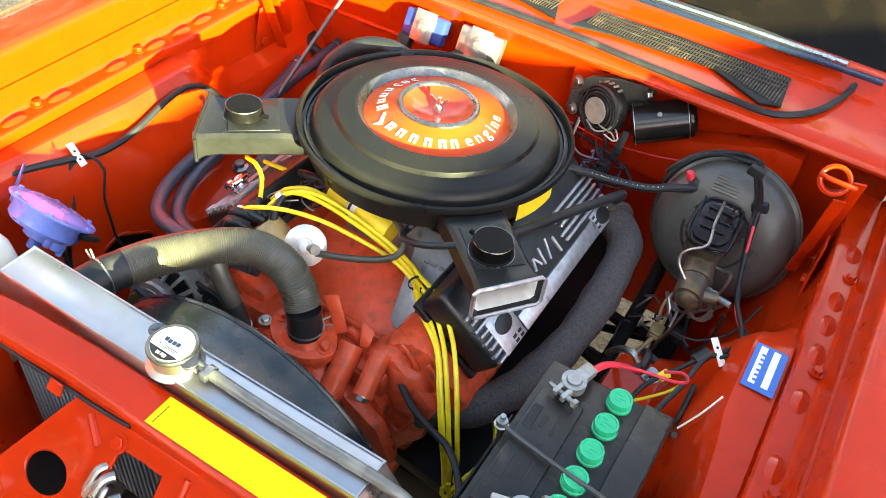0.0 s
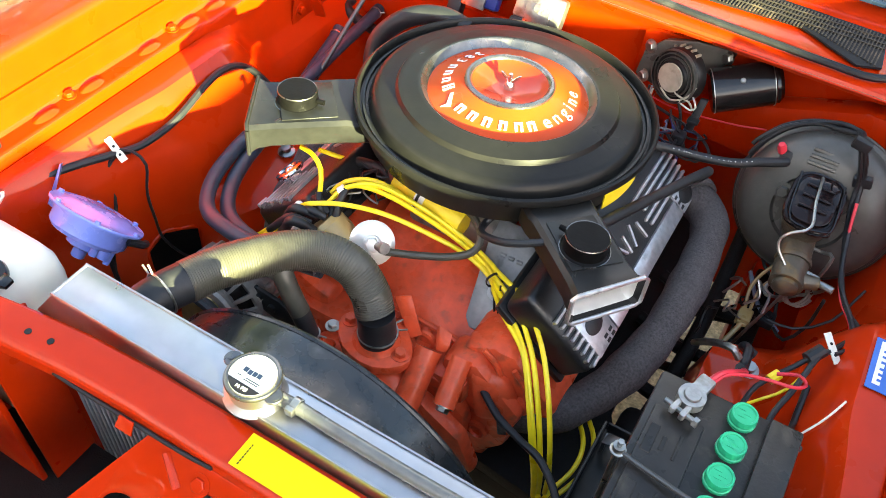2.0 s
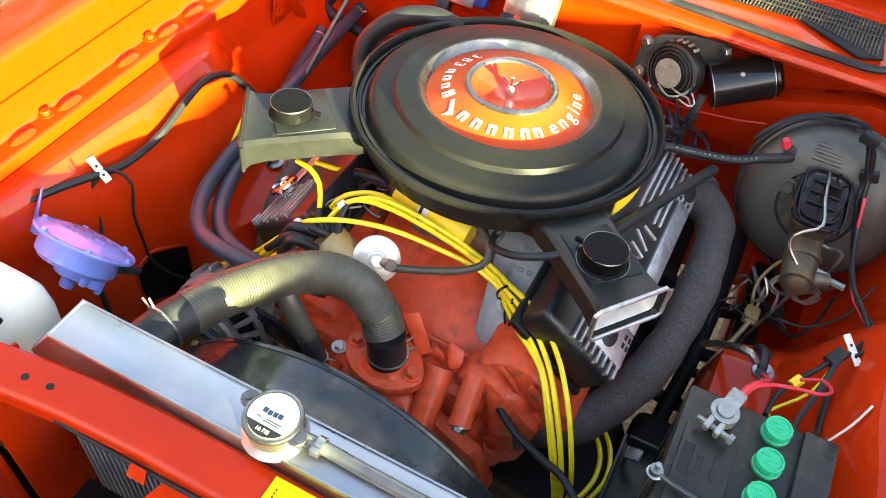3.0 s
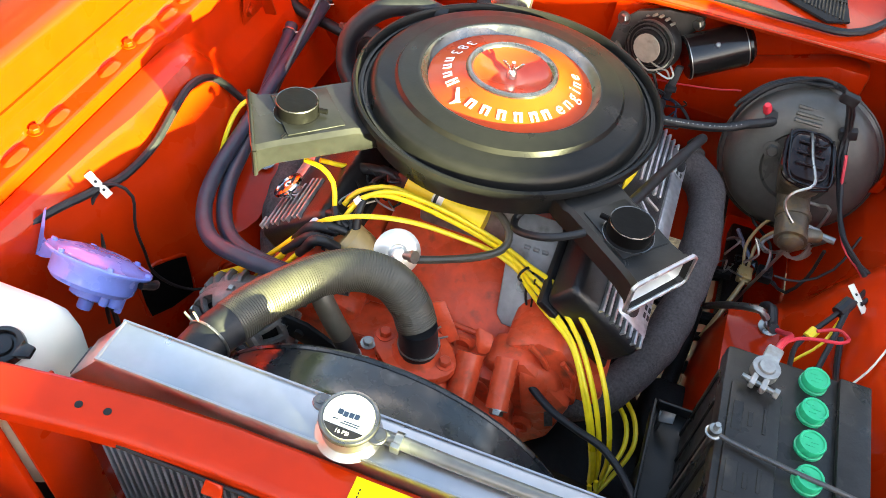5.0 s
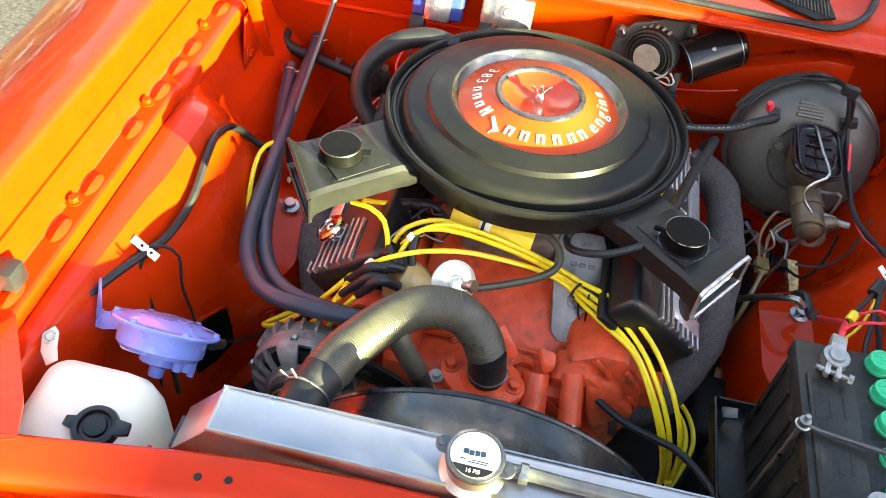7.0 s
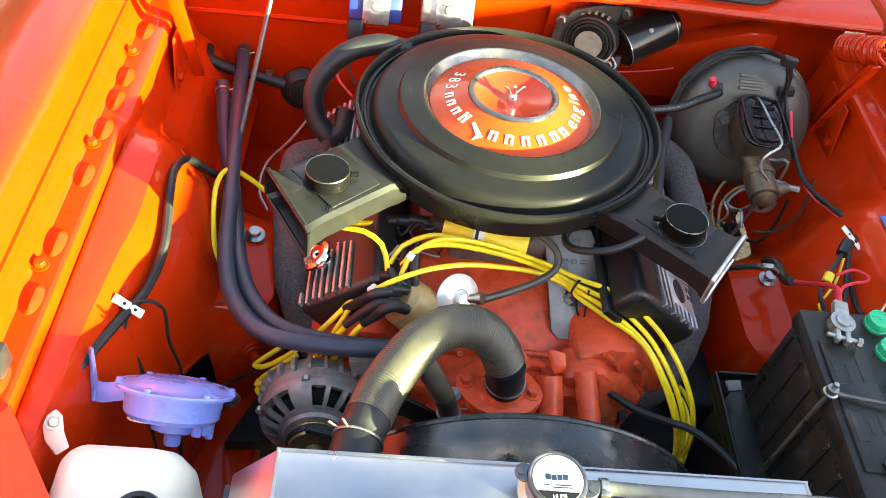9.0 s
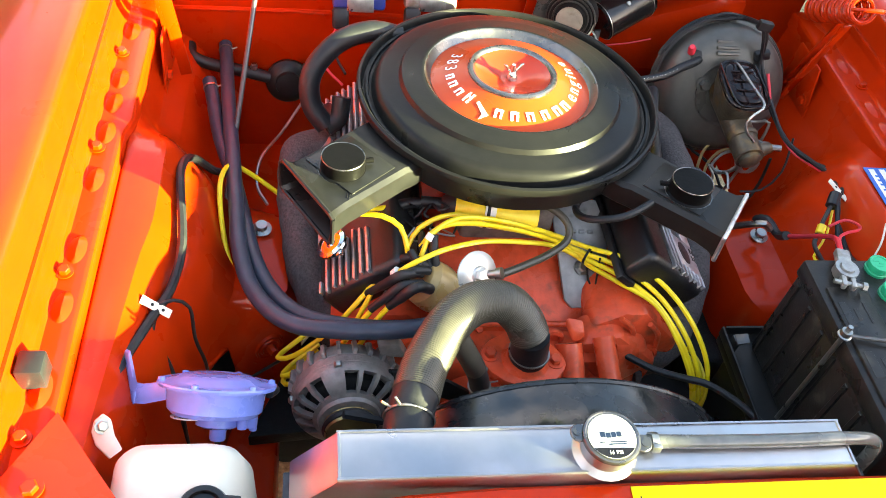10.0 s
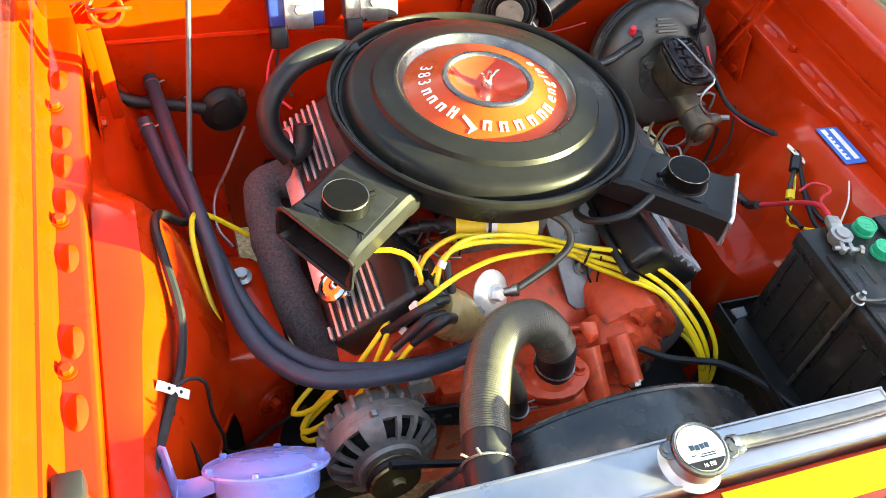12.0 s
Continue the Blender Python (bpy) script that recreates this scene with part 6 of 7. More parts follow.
for k, a in enumerate((-0.028, -0.018, -0.008, 0.004, 0.014, 0.024)):
    bm = B()
    q = dc + du * a + dn * 0.0056
    prism(bm, [q - du * 0.002 - dv * 0.011, q + du * 0.002 - dv * 0.011, q + du * 0.002 - dv * 0.006, q - du * 0.002 - dv * 0.006], dn * 0.0004)
    part("print_bar", bm, DECALB, decal2)

# ---- brake booster and master cylinder ----
booster = thing("brake_booster", (0.463, 0.25, 0.68), "grey steel brake booster dome on the firewall", "brake booster")
BC, BA = Vector((0.484, 0.243, 0.774)), Vector((-0.08, -1.0, 0.40)).normalized()
bm = B()
lathe(bm, [(0.0, -0.10), (0.06, -0.09), (0.112, -0.06), (0.127, -0.02), (0.132, -0.006), (0.1335, 0.0), (0.132, 0.004), (0.126, 0.008), (0.125, 0.022), (0.119, 0.040), (0.104, 0.056), (0.085, 0.062), (0.062, 0.064), (0.058, 0.058), (0.0, 0.058)], BC, BA, 64)
part("shell", bm, STEEL, booster)
bm = B()
lathe(bm, [(0.1335, -0.004), (0.1355, -0.003), (0.1355, 0.003), (0.1335, 0.004)], BC, BA, 64)
part("crimp_band", bm, STEEL, booster)
BUP = BA.cross(Vector((1, 0, 0))).normalized()
if BUP.z < 0:
    BUP = -BUP
for k in range(3):
    bm = B()
    q = BC + BA * (0.066 - 0.006 * k) + BUP * (0.078 + 0.010 * k) - Vector((0.016, 0, 0))
    tube(bm, [q - Vector((0.022, 0, 0)), q, q + Vector((0.022, 0, 0))], 0.0035, 6)
    part("pressed_rib", bm, STEEL, booster)
bm = B()
lathe(bm, [(0.0, 0), (0.022, 0), (0.021, 0.010), (0.015, 0.018), (0.0, 0.020)], (0.417, 0.232, 0.844), (-0.2, -0.85, 0.5), 20)
tube(bm, [(0.414, 0.218, 0.850), (0.403, 0.209, 0.850), (0.375, 0.20, 0.843)], 0.008, 10)
part("check_valve", bm, RUBBER, booster, "black rubber check valve")
bm = B()
lathe(bm, [(0.0, 0), (0.0075, 0), (0.0075, 0.012), (0.005, 0.018), (0, 0.018)], (0.400, 0.229, 0.858), (-0.3, -0.3, 0.9), 14)
part("red_cap", bm, REDWIRE, booster, "small red cap")
for x in (-0.052, 0.052):
    bm = B()
    hexbolt(bm, BC + BA * 0.058 + Vector((x, 0, 0.02)), BA, 0.010, 0.014)
    part("stud_nut", bm, STEEL, booster)
bm = B()
tube(bm, [(0.375, 0.20, 0.843), (0.34, 0.185, 0.834), (0.29, 0.17, 0.832), (0.23, 0.15, 0.838), (0.18, 0.12, 0.846), (0.14, 0.08, 0.85)], 0.0078, 12)
bvh = solo("booster_vacuum_hose", bm, RUBBER, (0.25, 0.13, 0.86), "black braided vacuum hose to the brake booster", "hose")
for k in range(4):
    bm = B()
    arc = [BC + BA * (0.012 + 0.006 * (k % 2)) + (Vector((1, 0, 0)) * math.cos(radians(a)) + BUP * math.sin(radians(a))) * (0.137 + 0.005 * (k // 2) + 0.003 * math.sin(a + k)) for a in (168 - 6 * k, 150, 132, 114, 98, 84)]
    tube(bm, arc + [(0.500, 0.197, 0.945)], 0.0036, 7)
    solo("wiring_harness", bm, RUBBER, arc[2], "black wires lying over the brake booster's rim", "wiring", "wiring")
for p, turn in (((0.499, 0.196, 0.944), 10), ((0.527, 0.206, 0.875), -15)):
    bm = B()
    box(bm, (-0.014, -0.007, -0.009), (0.014, 0.007, 0.009), 0.003, 2, Matrix.Rotation(radians(turn), 4, "Y"))
    bmesh.ops.translate(bm, vec=p, verts=bm.verts)
    solo("wire_connector", bm, RUBBER, p, "black connector block on the booster wiring", "connector")
printed_dashes(bvh, [(0.375, 0.20, 0.843), (0.34, 0.185, 0.834), (0.29, 0.17, 0.832), (0.23, 0.15, 0.838)], 0.0078, ((0.1, 5), (0.34, 3), (0.5, 6), (0.75, 4)), 0.001)
mc = thing("master_cylinder", (0.485, 0.09, 0.74), "rusty iron master cylinder with a wire-held lid", "master cylinder")
bm = B()
tube(bm, [(0.472, 0.205, 0.800), (0.480, 0.13, 0.785), (0.488, 0.055, 0.768), (0.489, 0.040, 0.765)], 0.026, 20, 0.02)
lathe(bm, [(0, 0), (0.020, 0), (0.020, 0.008), (0.012, 0.014), (0, 0.016)], (0.489, 0.042, 0.765), (0.1, -1, -0.2), 20)
part("bore", bm, DIRTY, mc, "brown-stained iron bore")
bm = B()
tube(bm, [(0.488, 0.052, 0.768), (0.515, 0.058, 0.772), (0.532, 0.062, 0.773)], lambda t: 0.0145 - 0.004 * t, 14)
lathe(bm, [(0.012, -0.004), (0.0275, -0.004), (0.0285, 0.0), (0.0275, 0.005), (0.012, 0.006)], (0.4855, 0.085, 0.7765), (0.1, -1, -0.25), 28)
part("port", bm, DIRTY, mc, "brown-stained outlet port")
def oval_stack(bm, rings, at, half, tilt, n=36):
    """Rounded-oblong rings (scale, height) closed at both ends."""
    m = Matrix.Translation(at) @ Matrix.Rotation(radians(tilt), 4, "X")
    last = None
    for sc, h in rings:
        row = []
        for k in range(n):
            a = 2 * math.pi * k / n
            c, s_ = math.cos(a), math.sin(a)
            x = math.copysign(abs(c) ** 0.6, c) * (half[0] - 0.012 * (1 - sc))
            y = math.copysign(abs(s_) ** 0.6, s_) * half[1]
            row.append(bm.verts.new(m @ Vector((x * sc, y * sc, h))))
        if last:
            for k in range(n):
                bm.faces.new((last[k], last[(k + 1) % n], row[(k + 1) % n], row[k]))
        else:
            bm.faces.new(row[::-1])
        last = row
    bm.faces.new(last)


bm = B()
oval_stack(bm, [(0.72, -0.062), (0.80, -0.045), (0.93, -0.025), (0.97, -0.008), (1.0, -0.006), (1.0, 0.0)], (0.476, 0.144, 0.848), (0.040, 0.056), 12)
part("reservoir", bm, DIRTY, mc, "brown-stained iron reservoir")
bm = B()
oval_stack(bm, [(1.0, 0.001), (1.03, 0.002), (1.03, 0.006), (1.0, 0.008), (0.93, 0.0085), (0.91, 0.0065), (0.86, 0.0065), (0.84, 0.011), (0.80, 0.0125), (0.55, 0.0130)], (0.476, 0.144, 0.848), (0.040, 0.056), 12)
for y in (-0.024, -0.002, 0.020):
    k = len(bm.verts)
    box(bm, (-0.022, y, 0.012), (0.022, y + 0.005, 0.0165), 0.0018, 2)
    bm.verts.ensure_lookup_table()
    bmesh.ops.transform(bm, matrix=Matrix.Translation((0.476, 0.144, 0.848)) @ Matrix.Rotation(radians(12), 4, "X"), verts=[v for v in bm.verts if v.index == -1 or v.co.z < 0.5])
part("lid", bm, MCLID, mc, "ribbed glossy black lid")
for x, z in ((0.440, 0.860), (0.446, 0.852)):
    bm = B()
    tube(bm, [(x, 0.185, z + 0.008), (x + 0.008, 0.100, z - 0.010), (x + 0.03, 0.086, z - 0.014), (0.506, 0.090, z - 0.012), (0.514, 0.105, z - 0.008), (0.508, 0.185, z + 0.008)], 0.0018, 6)
    part("lid_wire", bm, GLOSS, mc, "thin black retaining wire")
bm = B()
tube(bm, [(0.470, 0.20, 0.84), (0.472, 0.188, 0.868), (0.476, 0.12, 0.872), (0.483, 0.066, 0.868), (0.462, 0.05, 0.858), (0.452, 0.045, 0.845), (0.455, 0.038, 0.83), (0.474, 0.030, 0.812)], 0.0024, 7)
part("bail_wire", bm, ZINC, mc, "bent wire bail")
for pts in ([(0.49, 0.075, 0.775), (0.515, 0.07, 0.775), (0.545, 0.065, 0.77), (0.535, 0.075, 0.74), (0.51, 0.08, 0.71), (0.50, 0.10, 0.67)], [(0.49, 0.12, 0.785), (0.52, 0.115, 0.79), (0.535, 0.10, 0.80), (0.525, 0.09, 0.74), (0.49, 0.085, 0.69), (0.47, 0.11, 0.68), (0.50, 0.13, 0.70), (0.53, 0.10, 0.72)], [(0.50, 0.06, 0.75), (0.49, 0.06, 0.70), (0.47, 0.05, 0.62), (0.455, 0.04, 0.56)]):
    bm = B()
    tube(bm, pts, 0.003, 7)
    solo("brake_line", bm, ZINC, pts[-1], "bent steel brake line below the master cylinder", "pipe", "brake lines")
bm = B()
for x0, y0, z0, x1, y1, z1 in ((0.535, 0.065, 0.772, 0.555, 0.06, 0.774),):
    tube(bm, [(x0, y0, z0), (x1, y1, z1)], 0.006, 8, straight=True)
tube(bm, [(0.505, 0.07, 0.774), (0.53, 0.066, 0.773)], 0.0085, 6, straight=True)
solo("brake_fitting", bm, ZINC, (0.53, 0.066, 0.77), "bright brake line fitting on the master cylinder", "fitting")

# ---- steering column and lower right dark parts ----
bm = B()
tube(bm, [(0.40, 0.32, 0.62), (0.405, 0.15, 0.59), (0.40, -0.02, 0.55), (0.385, -0.16, 0.52)], 0.014, 12)
box(bm, (0.35, -0.27, 0.44), (0.43, -0.14, 0.56), 0.02, 3)
solo("steering_gear", bm, CRINKLE, (0.39, -0.2, 0.44), "black steering shaft and gear box low in the bay", "steering gear")
bm = B()
box(bm, (0.448, 0.055, 0.622), (0.472, 0.085, 0.640), 0.003)
box(bm, (0.452, 0.050, 0.628), (0.468, 0.055, 0.636), 0.001, 1)
tube(bm, [(0.46, 0.052, 0.632), (0.448, 0.02, 0.615), (0.432, -0.02, 0.60), (0.418, -0.05, 0.575)], 0.0045, 7)
tube(bm, [(0.456, 0.085, 0.632), (0.450, 0.12, 0.66), (0.47, 0.155, 0.69), (0.50, 0.16, 0.70)], 0.003, 7)
tube(bm, [(0.464, 0.085, 0.632), (0.466, 0.12, 0.665), (0.49, 0.14, 0.69), (0.51, 0.13, 0.71)], 0.003, 7)
solo("wire_connector", bm, TAN, (0.46, 0.07, 0.62), "cream plastic plug on wires by the steering shaft", "connector")
bm = B()
box(bm, (0.482, 0.075, 0.618), (0.508, 0.105, 0.636), 0.003)
hexbolt(bm, (0.495, 0.088, 0.636), (0, 0, 1), 0.006, 0.006)
solo("wire_connector", bm, RUBBER, (0.495, 0.09, 0.618), "black plug beside the steering shaft", "connector")
for pts, rad, mat in (([(0.505, 0.10, 0.63), (0.49, 0.14, 0.655), (0.455, 0.17, 0.665), (0.43, 0.20, 0.69)], 0.003, RUBBER),
                      ([(0.51, 0.08, 0.625), (0.53, 0.05, 0.64), (0.55, 0.06, 0.68), (0.553, 0.07, 0.74)], 0.003, RUBBER),
                      ([(0.44, 0.19, 0.62), (0.475, 0.13, 0.61), (0.52, 0.09, 0.61)], 0.004, GREYINK),
                      ([(0.49, 0.02, 0.70), (0.53, 0.02, 0.705), (0.575, 0.05, 0.725), (0.60, 0.10, 0.765)], 0.0022, RUBBER)):
    bm = B()
    tube(bm, pts, rad, 7, 0.02)
    solo("wiring_harness", bm, mat, pts[1], "loose wires by the steering shaft", "wiring", "wiring")
# low frame behind the suspension: cross rods and a dark longitudinal rail
bm = B()
box(bm, (0.455, -0.05, 0.42), (0.50, 0.34, 0.50), 0.006)
part("frame_rail", bm, CRINKLE, car, "black frame rail")
for y0, y1 in ((0.02, 0.035), (0.10, 0.07), (0.165, 0.20)):
    bm = B()
    tube(bm, [(0.33, y0, 0.47), (0.40, (y0 + y1) / 2, 0.475), (0.47, y1, 0.48)], 0.009, 8)
    part("cross_rod", bm, CRINKLE, car, "black steel rod low in the bay")
bm = B()
tube(bm, [(0.405, -0.02, 0.62), (0.42, -0.06, 0.68), (0.437, -0.10, 0.735), (0.445, -0.118, 0.757), (0.458, -0.125, 0.765), (0.470, -0.128, 0.755)], 0.006, 8)
solo("fuel_pipe", bm, ZINC, (0.44, -0.1, 0.73), "bent bright steel pipe end by the suspension tower", "pipe")
for x in (0.493, -0.383):
    b = B()
    lathe(b, [(0, -0.04), (0.012, -0.04), (0.012, 0.0), (0.016, 0.001), (0.016, 0.003), (0.009, 0.005), (0.009, 0.014), (0, 0.014)], (x, -0.085, 0.690), (0, -0.1, 1), 24)
    solo("suspension_bolt", b, ZINC, (x, -0.085, 0.66), "bright bolt with wide washer on the suspension tower", "bolt", "suspension bolts")
bm = B()
lathe(bm, [(0.0, 0.001), (0.013, 0.001), (0.0145, 0.004), (0.0165, 0.004), (0.018, 0.001), (0.021, 0.001), (0.0225, 0.0035), (0.025, 0.0035), (0.0265, -0.004)], (-0.367, -0.2465, 0.588), (0.54, -0.84, 0.02), 32)
hexbolt(bm, (-0.367, -0.2465, 0.588), (0.54, -0.84, 0.02), 0.008, 0.016)
part("ringed_nut", bm, PAINT, car, "orange-red nut in a ringed pressing")
bm = B()
prism(bm, [(0.17, -0.34, 0.50), (0.37, -0.36, 0.50), (0.37, -0.20, 0.50), (0.335, -0.14, 0.50), (0.32, 0.43, 0.50), (0.17, 0.40, 0.50)], (0, 0, -0.03), 0.004)
part("splash_shield", bm, CRINKLE, car, "black splash shield")
bm = B()
prism(bm, [(-0.17, -0.34, 0.50), (-0.40, -0.36, 0.50), (-0.33, -0.20, 0.50), (-0.29, -0.14, 0.50), (-0.27, 0.37, 0.50), (-0.17, 0.37, 0.50)], (0, 0, -0.03), 0.004)
part("splash_shield", bm, CRINKLE, car, "black splash shield")
for y in (-0.06, 0.06, 0.18):
    bm = B()
    tube(bm, [(0.30, y, 0.53), (0.38, y - 0.02, 0.52), (0.46, y - 0.03, 0.54)], 0.012, 10)
    part("linkage_rod", bm, CRINKLE, car, "black linkage rod")
# frame rails and crossmember under the engine
for s in (-1, 1):
    bm = B()
    box(bm, (XC + s * 0.47 - 0.07, -0.95, 0.36), (XC + s * 0.47 + 0.07, 0.40, 0.47), 0.012)
    part("frame_rail", bm, PAINT, car, "orange-red frame rail")
bm = B()
box(bm, (-0.37, -0.30, 0.28), (0.46, -0.16, 0.38), 0.02)
part("crossmember", bm, CRINKLE, car, "black crossmember")

# ---- firewall equipment ----
wm = thing("wiper_motor", (0.19, 0.33, 0.83), "black wiper motor with a grey gearbox on the firewall", "wiper motor")
WF = Vector((-0.40, -0.90, 0.12)).normalized()
bm = B()
prism(bm, [(0.095, 0.352, 0.80), (0.10, 0.352, 0.918), (0.27, 0.405, 0.93), (0.33, 0.42, 0.91), (0.30, 0.41, 0.82), (0.20, 0.38, 0.795)], (0.004, 0.012, 0), 0.004)
part("mount_plate", bm, PAINT, wm, "pale red mounting pad")
bm = B()
prism(bm, [(0.112, 0.345, 0.828), (0.118, 0.345, 0.882), (0.145, 0.352, 0.908), (0.20, 0.372, 0.915), (0.262, 0.395, 0.905), (0.258, 0.395, 0.878), (0.225, 0.38, 0.85), (0.20, 0.372, 0.815), (0.15, 0.355, 0.81)], (-0.006, -0.014, 0), 0.003)
part("bracket", bm, STEEL, wm)
GC = Vector((0.190, 0.338, 0.858))
gx1, gy1, _ = basis(WF)
bm = B()
lathe(bm, [(0.0, 0), (0.050, 0), (0.050, 0.018), (0.046, 0.024), (0.033, 0.026), (0.030, 0.034), (0.0, 0.034)], GC, WF, 36)
gearbox = part("gearbox", bm, BLACK, wm, "black toothed gearbox")
for r in (0.0335, 0.0405, 0.0465):
    bm = B()
    lathe(bm, [(r, 0.022), (r + 0.002, 0.022), (r + 0.002, 0.030), (r, 0.030)], GC, WF, 36)
    part("ring", bm, STEEL, gearbox)
for k in range(16):
    a = radians(k * 14 + 70)
    bm = B()
    lathe(bm, [(0.0, 0.0), (0.0028, 0.0), (0.0028, 0.012), (0, 0.012)], GC + (gx1 * math.cos(a) + gy1 * math.sin(a)) * 0.051, WF, 8)
    part("tooth", bm, PALE, gearbox)
bm = B()
lathe(bm, [(0, 0), (0.026, 0), (0.026, 0.003), (0, 0.003)], GC + WF * 0.034, WF, 24)
part("cover_disc", bm, PALE, wm, "tan cover disc")
bm = B()
lathe(bm, [(0, 0), (0.036, 0), (0.0395, 0.003), (0.0395, 0.105), (0.037, 0.108), (0.037, 0.113), (0.030, 0.120), (0, 0.121)], (0.245, 0.335, 0.845), (0.86, 0.42, 0.30), 36)
can = part("motor_can", bm, GLOSS, wm, "gloss black motor can")
MA = Vector((0.86, 0.42, 0.30)).normalized()
for h in (0.004, 0.1045):
    bm = B()
    lathe(bm, [(0.0392, h - 0.0008), (0.0401, h - 0.0008), (0.0401, h + 0.0008), (0.0392, h + 0.0008)], (0.245, 0.335, 0.845), MA, 36)
    part("seam", bm, ZINC, can, "bright worn seam")
side = Vector((-0.25, -0.75, 0.6))
side = (side - MA * side.dot(MA)).normalized()
bm = B()
lathe(bm, [(0.0, -0.002), (0.0048, -0.002), (0.0048, 0.002), (0.0036, 0.0032), (0, 0.0034)], Vector((0.245, 0.335, 0.845)) + MA * 0.052 + side * 0.0395, side, 14)
part("screw", bm, ZINC, can, "bright screw head")
for p in ((0.122, 0.333, 0.892), (0.250, 0.376, 0.894), (0.122, 0.333, 0.83)):
    bm = B()
    hexbolt(bm, p, WF, 0.0085, 0.009)
    part("bolt", bm, ZINC, wm)
for pts in ([(0.178, 0.305, 0.85), (0.20, 0.295, 0.84), (0.222, 0.292, 0.838), (0.23, 0.30, 0.82)], [(0.165, 0.300, 0.84), (0.19, 0.290, 0.83), (0.215, 0.290, 0.845), (0.225, 0.30, 0.865)], [(0.155, 0.29, 0.84), (0.155, 0.27, 0.80), (0.165, 0.26, 0.76), (0.19, 0.255, 0.75)]):
    bm = B()
    tube(bm, pts, 0.0018, 6)
    part("lead_wire", bm, PALE, wm, "pale lead wire")
for pts, mat in (([(0.19, 0.33, 0.82), (0.21, 0.32, 0.79), (0.225, 0.28, 0.775), (0.23, 0.22, 0.78)], RUBBER), ([(0.11, 0.345, 0.79), (0.2, 0.335, 0.785), (0.3, 0.33, 0.80), (0.36, 0.33, 0.815)], REDWIRE), ([(0.14, 0.34, 0.775), (0.22, 0.32, 0.77), (0.27, 0.30, 0.765), (0.3, 0.27, 0.75)], RUBBER), ([(0.20, 0.30, 0.79), (0.225, 0.28, 0.76), (0.24, 0.26, 0.73), (0.25, 0.22, 0.70)], BLUE), ([(0.22, 0.30, 0.775), (0.245, 0.27, 0.755), (0.24, 0.24, 0.77), (0.21, 0.26, 0.78)], RUBBER)):
    bm = B()
    tube(bm, pts, 0.0015 if mat == REDWIRE else 0.003, 7)
    solo("wiring_harness", bm, mat, pts[1], "wires hanging on the firewall behind the engine", "wiring", "wiring")
bm = B()
prism(bm, [(0.236, 0.325, 0.835), (0.250, 0.327, 0.835), (0.244, 0.300, 0.775), (0.228, 0.298, 0.775)], (0, -0.006, 0), 0.002)
box(bm, (0.229, 0.290, 0.797), (0.250, 0.306, 0.803), 0.002)
solo("cable_strap", bm, RUBBER, (0.238, 0.31, 0.80), "black strap holding the firewall wires", "strap")
for pts, mat in (([(0.150, 0.300, 0.838), (0.152, 0.285, 0.80), (0.175, 0.278, 0.775), (0.235, 0.29, 0.775)], GREYBRK), ([(0.145, 0.302, 0.836), (0.146, 0.285, 0.795), (0.17, 0.276, 0.768), (0.24, 0.285, 0.765)], RUBBER), ([(0.225, 0.30, 0.845), (0.236, 0.295, 0.83), (0.228, 0.293, 0.822), (0.205, 0.296, 0.828)], CANM), ([(0.235, 0.285, 0.77), (0.262, 0.28, 0.778), (0.275, 0.275, 0.792), (0.268, 0.272, 0.80)], BLACK)):
    bm = B()
    tube(bm, pts, 0.0018, 6)
    solo("wiring_harness", bm, mat, pts[1], "thin leads looped below the wiper motor", "wiring", "wiring")
bm = B()
box(bm, (0.216, 0.26, 0.745), (0.240, 0.285, 0.785), 0.005)
solo("wire_connector", bm, RUBBER, (0.228, 0.27, 0.745), "black plug in the firewall wiring", "connector")


def regulator(x, z, mat, label):
    """A finned electrical box with its bracket on the firewall's slope."""
    r = thing("voltage_regulator", (x, 0.34, z - 0.03), label, "regulator", "firewall boxes")
    m = Matrix.Translation((x, 0.318, z)) @ Matrix.Rotation(radians(-28), 4, "X")
    bm = B()
    box(bm, (-0.048, -0.012, -0.026), (0.048, 0.016, 0.030), 0.006)
    bm.transform(m)
    part("case", bm, mat, r)
    bm = B()
    box(bm, (-0.022, -0.0185, -0.03), (0.026, -0.0125, 0.034), 0.001)
    bm.transform(m)
    part("mount_plate", bm, ZINC, r, "bare zinc plate")
    bm = B()
    hexbolt(bm, (0.002, -0.0185, 0.002), (0, -1, 0), 0.009, 0.008)
    bm.transform(m)
    part("bolt", bm, ZINC, r)
    bm = B()
    box(bm, (-0.048, -0.02, -0.062), (-0.018, 0.008, -0.024), 0.006)
    bm.transform(m)
    part("plug", bm, RUBBER, r, "black wiring plug")


regulator(-0.222, 0.885, BLUE, "blue ballast box with a zinc plate on the firewall")
regulator(-0.092, 0.893, ZINC, "zinc regulator box on the firewall")
for pts, mat in (([(-0.256, 0.31, 0.83), (-0.275, 0.28, 0.80), (-0.28, 0.24, 0.78), (-0.25, 0.2, 0.77)], REDWIRE), ([(-0.25, 0.31, 0.83), (-0.262, 0.27, 0.79), (-0.245, 0.22, 0.78)], RUBBER)):
    bm = B()
    tube(bm, pts, 0.0025, 6)
    solo("wiring_harness", bm, mat, pts[1], "thin wires below the blue box", "wiring", "wiring")
hv = thing("heater_valve", (-0.354, 0.30, 0.66), "black round heater control valve on the firewall", "valve")
bm = B()
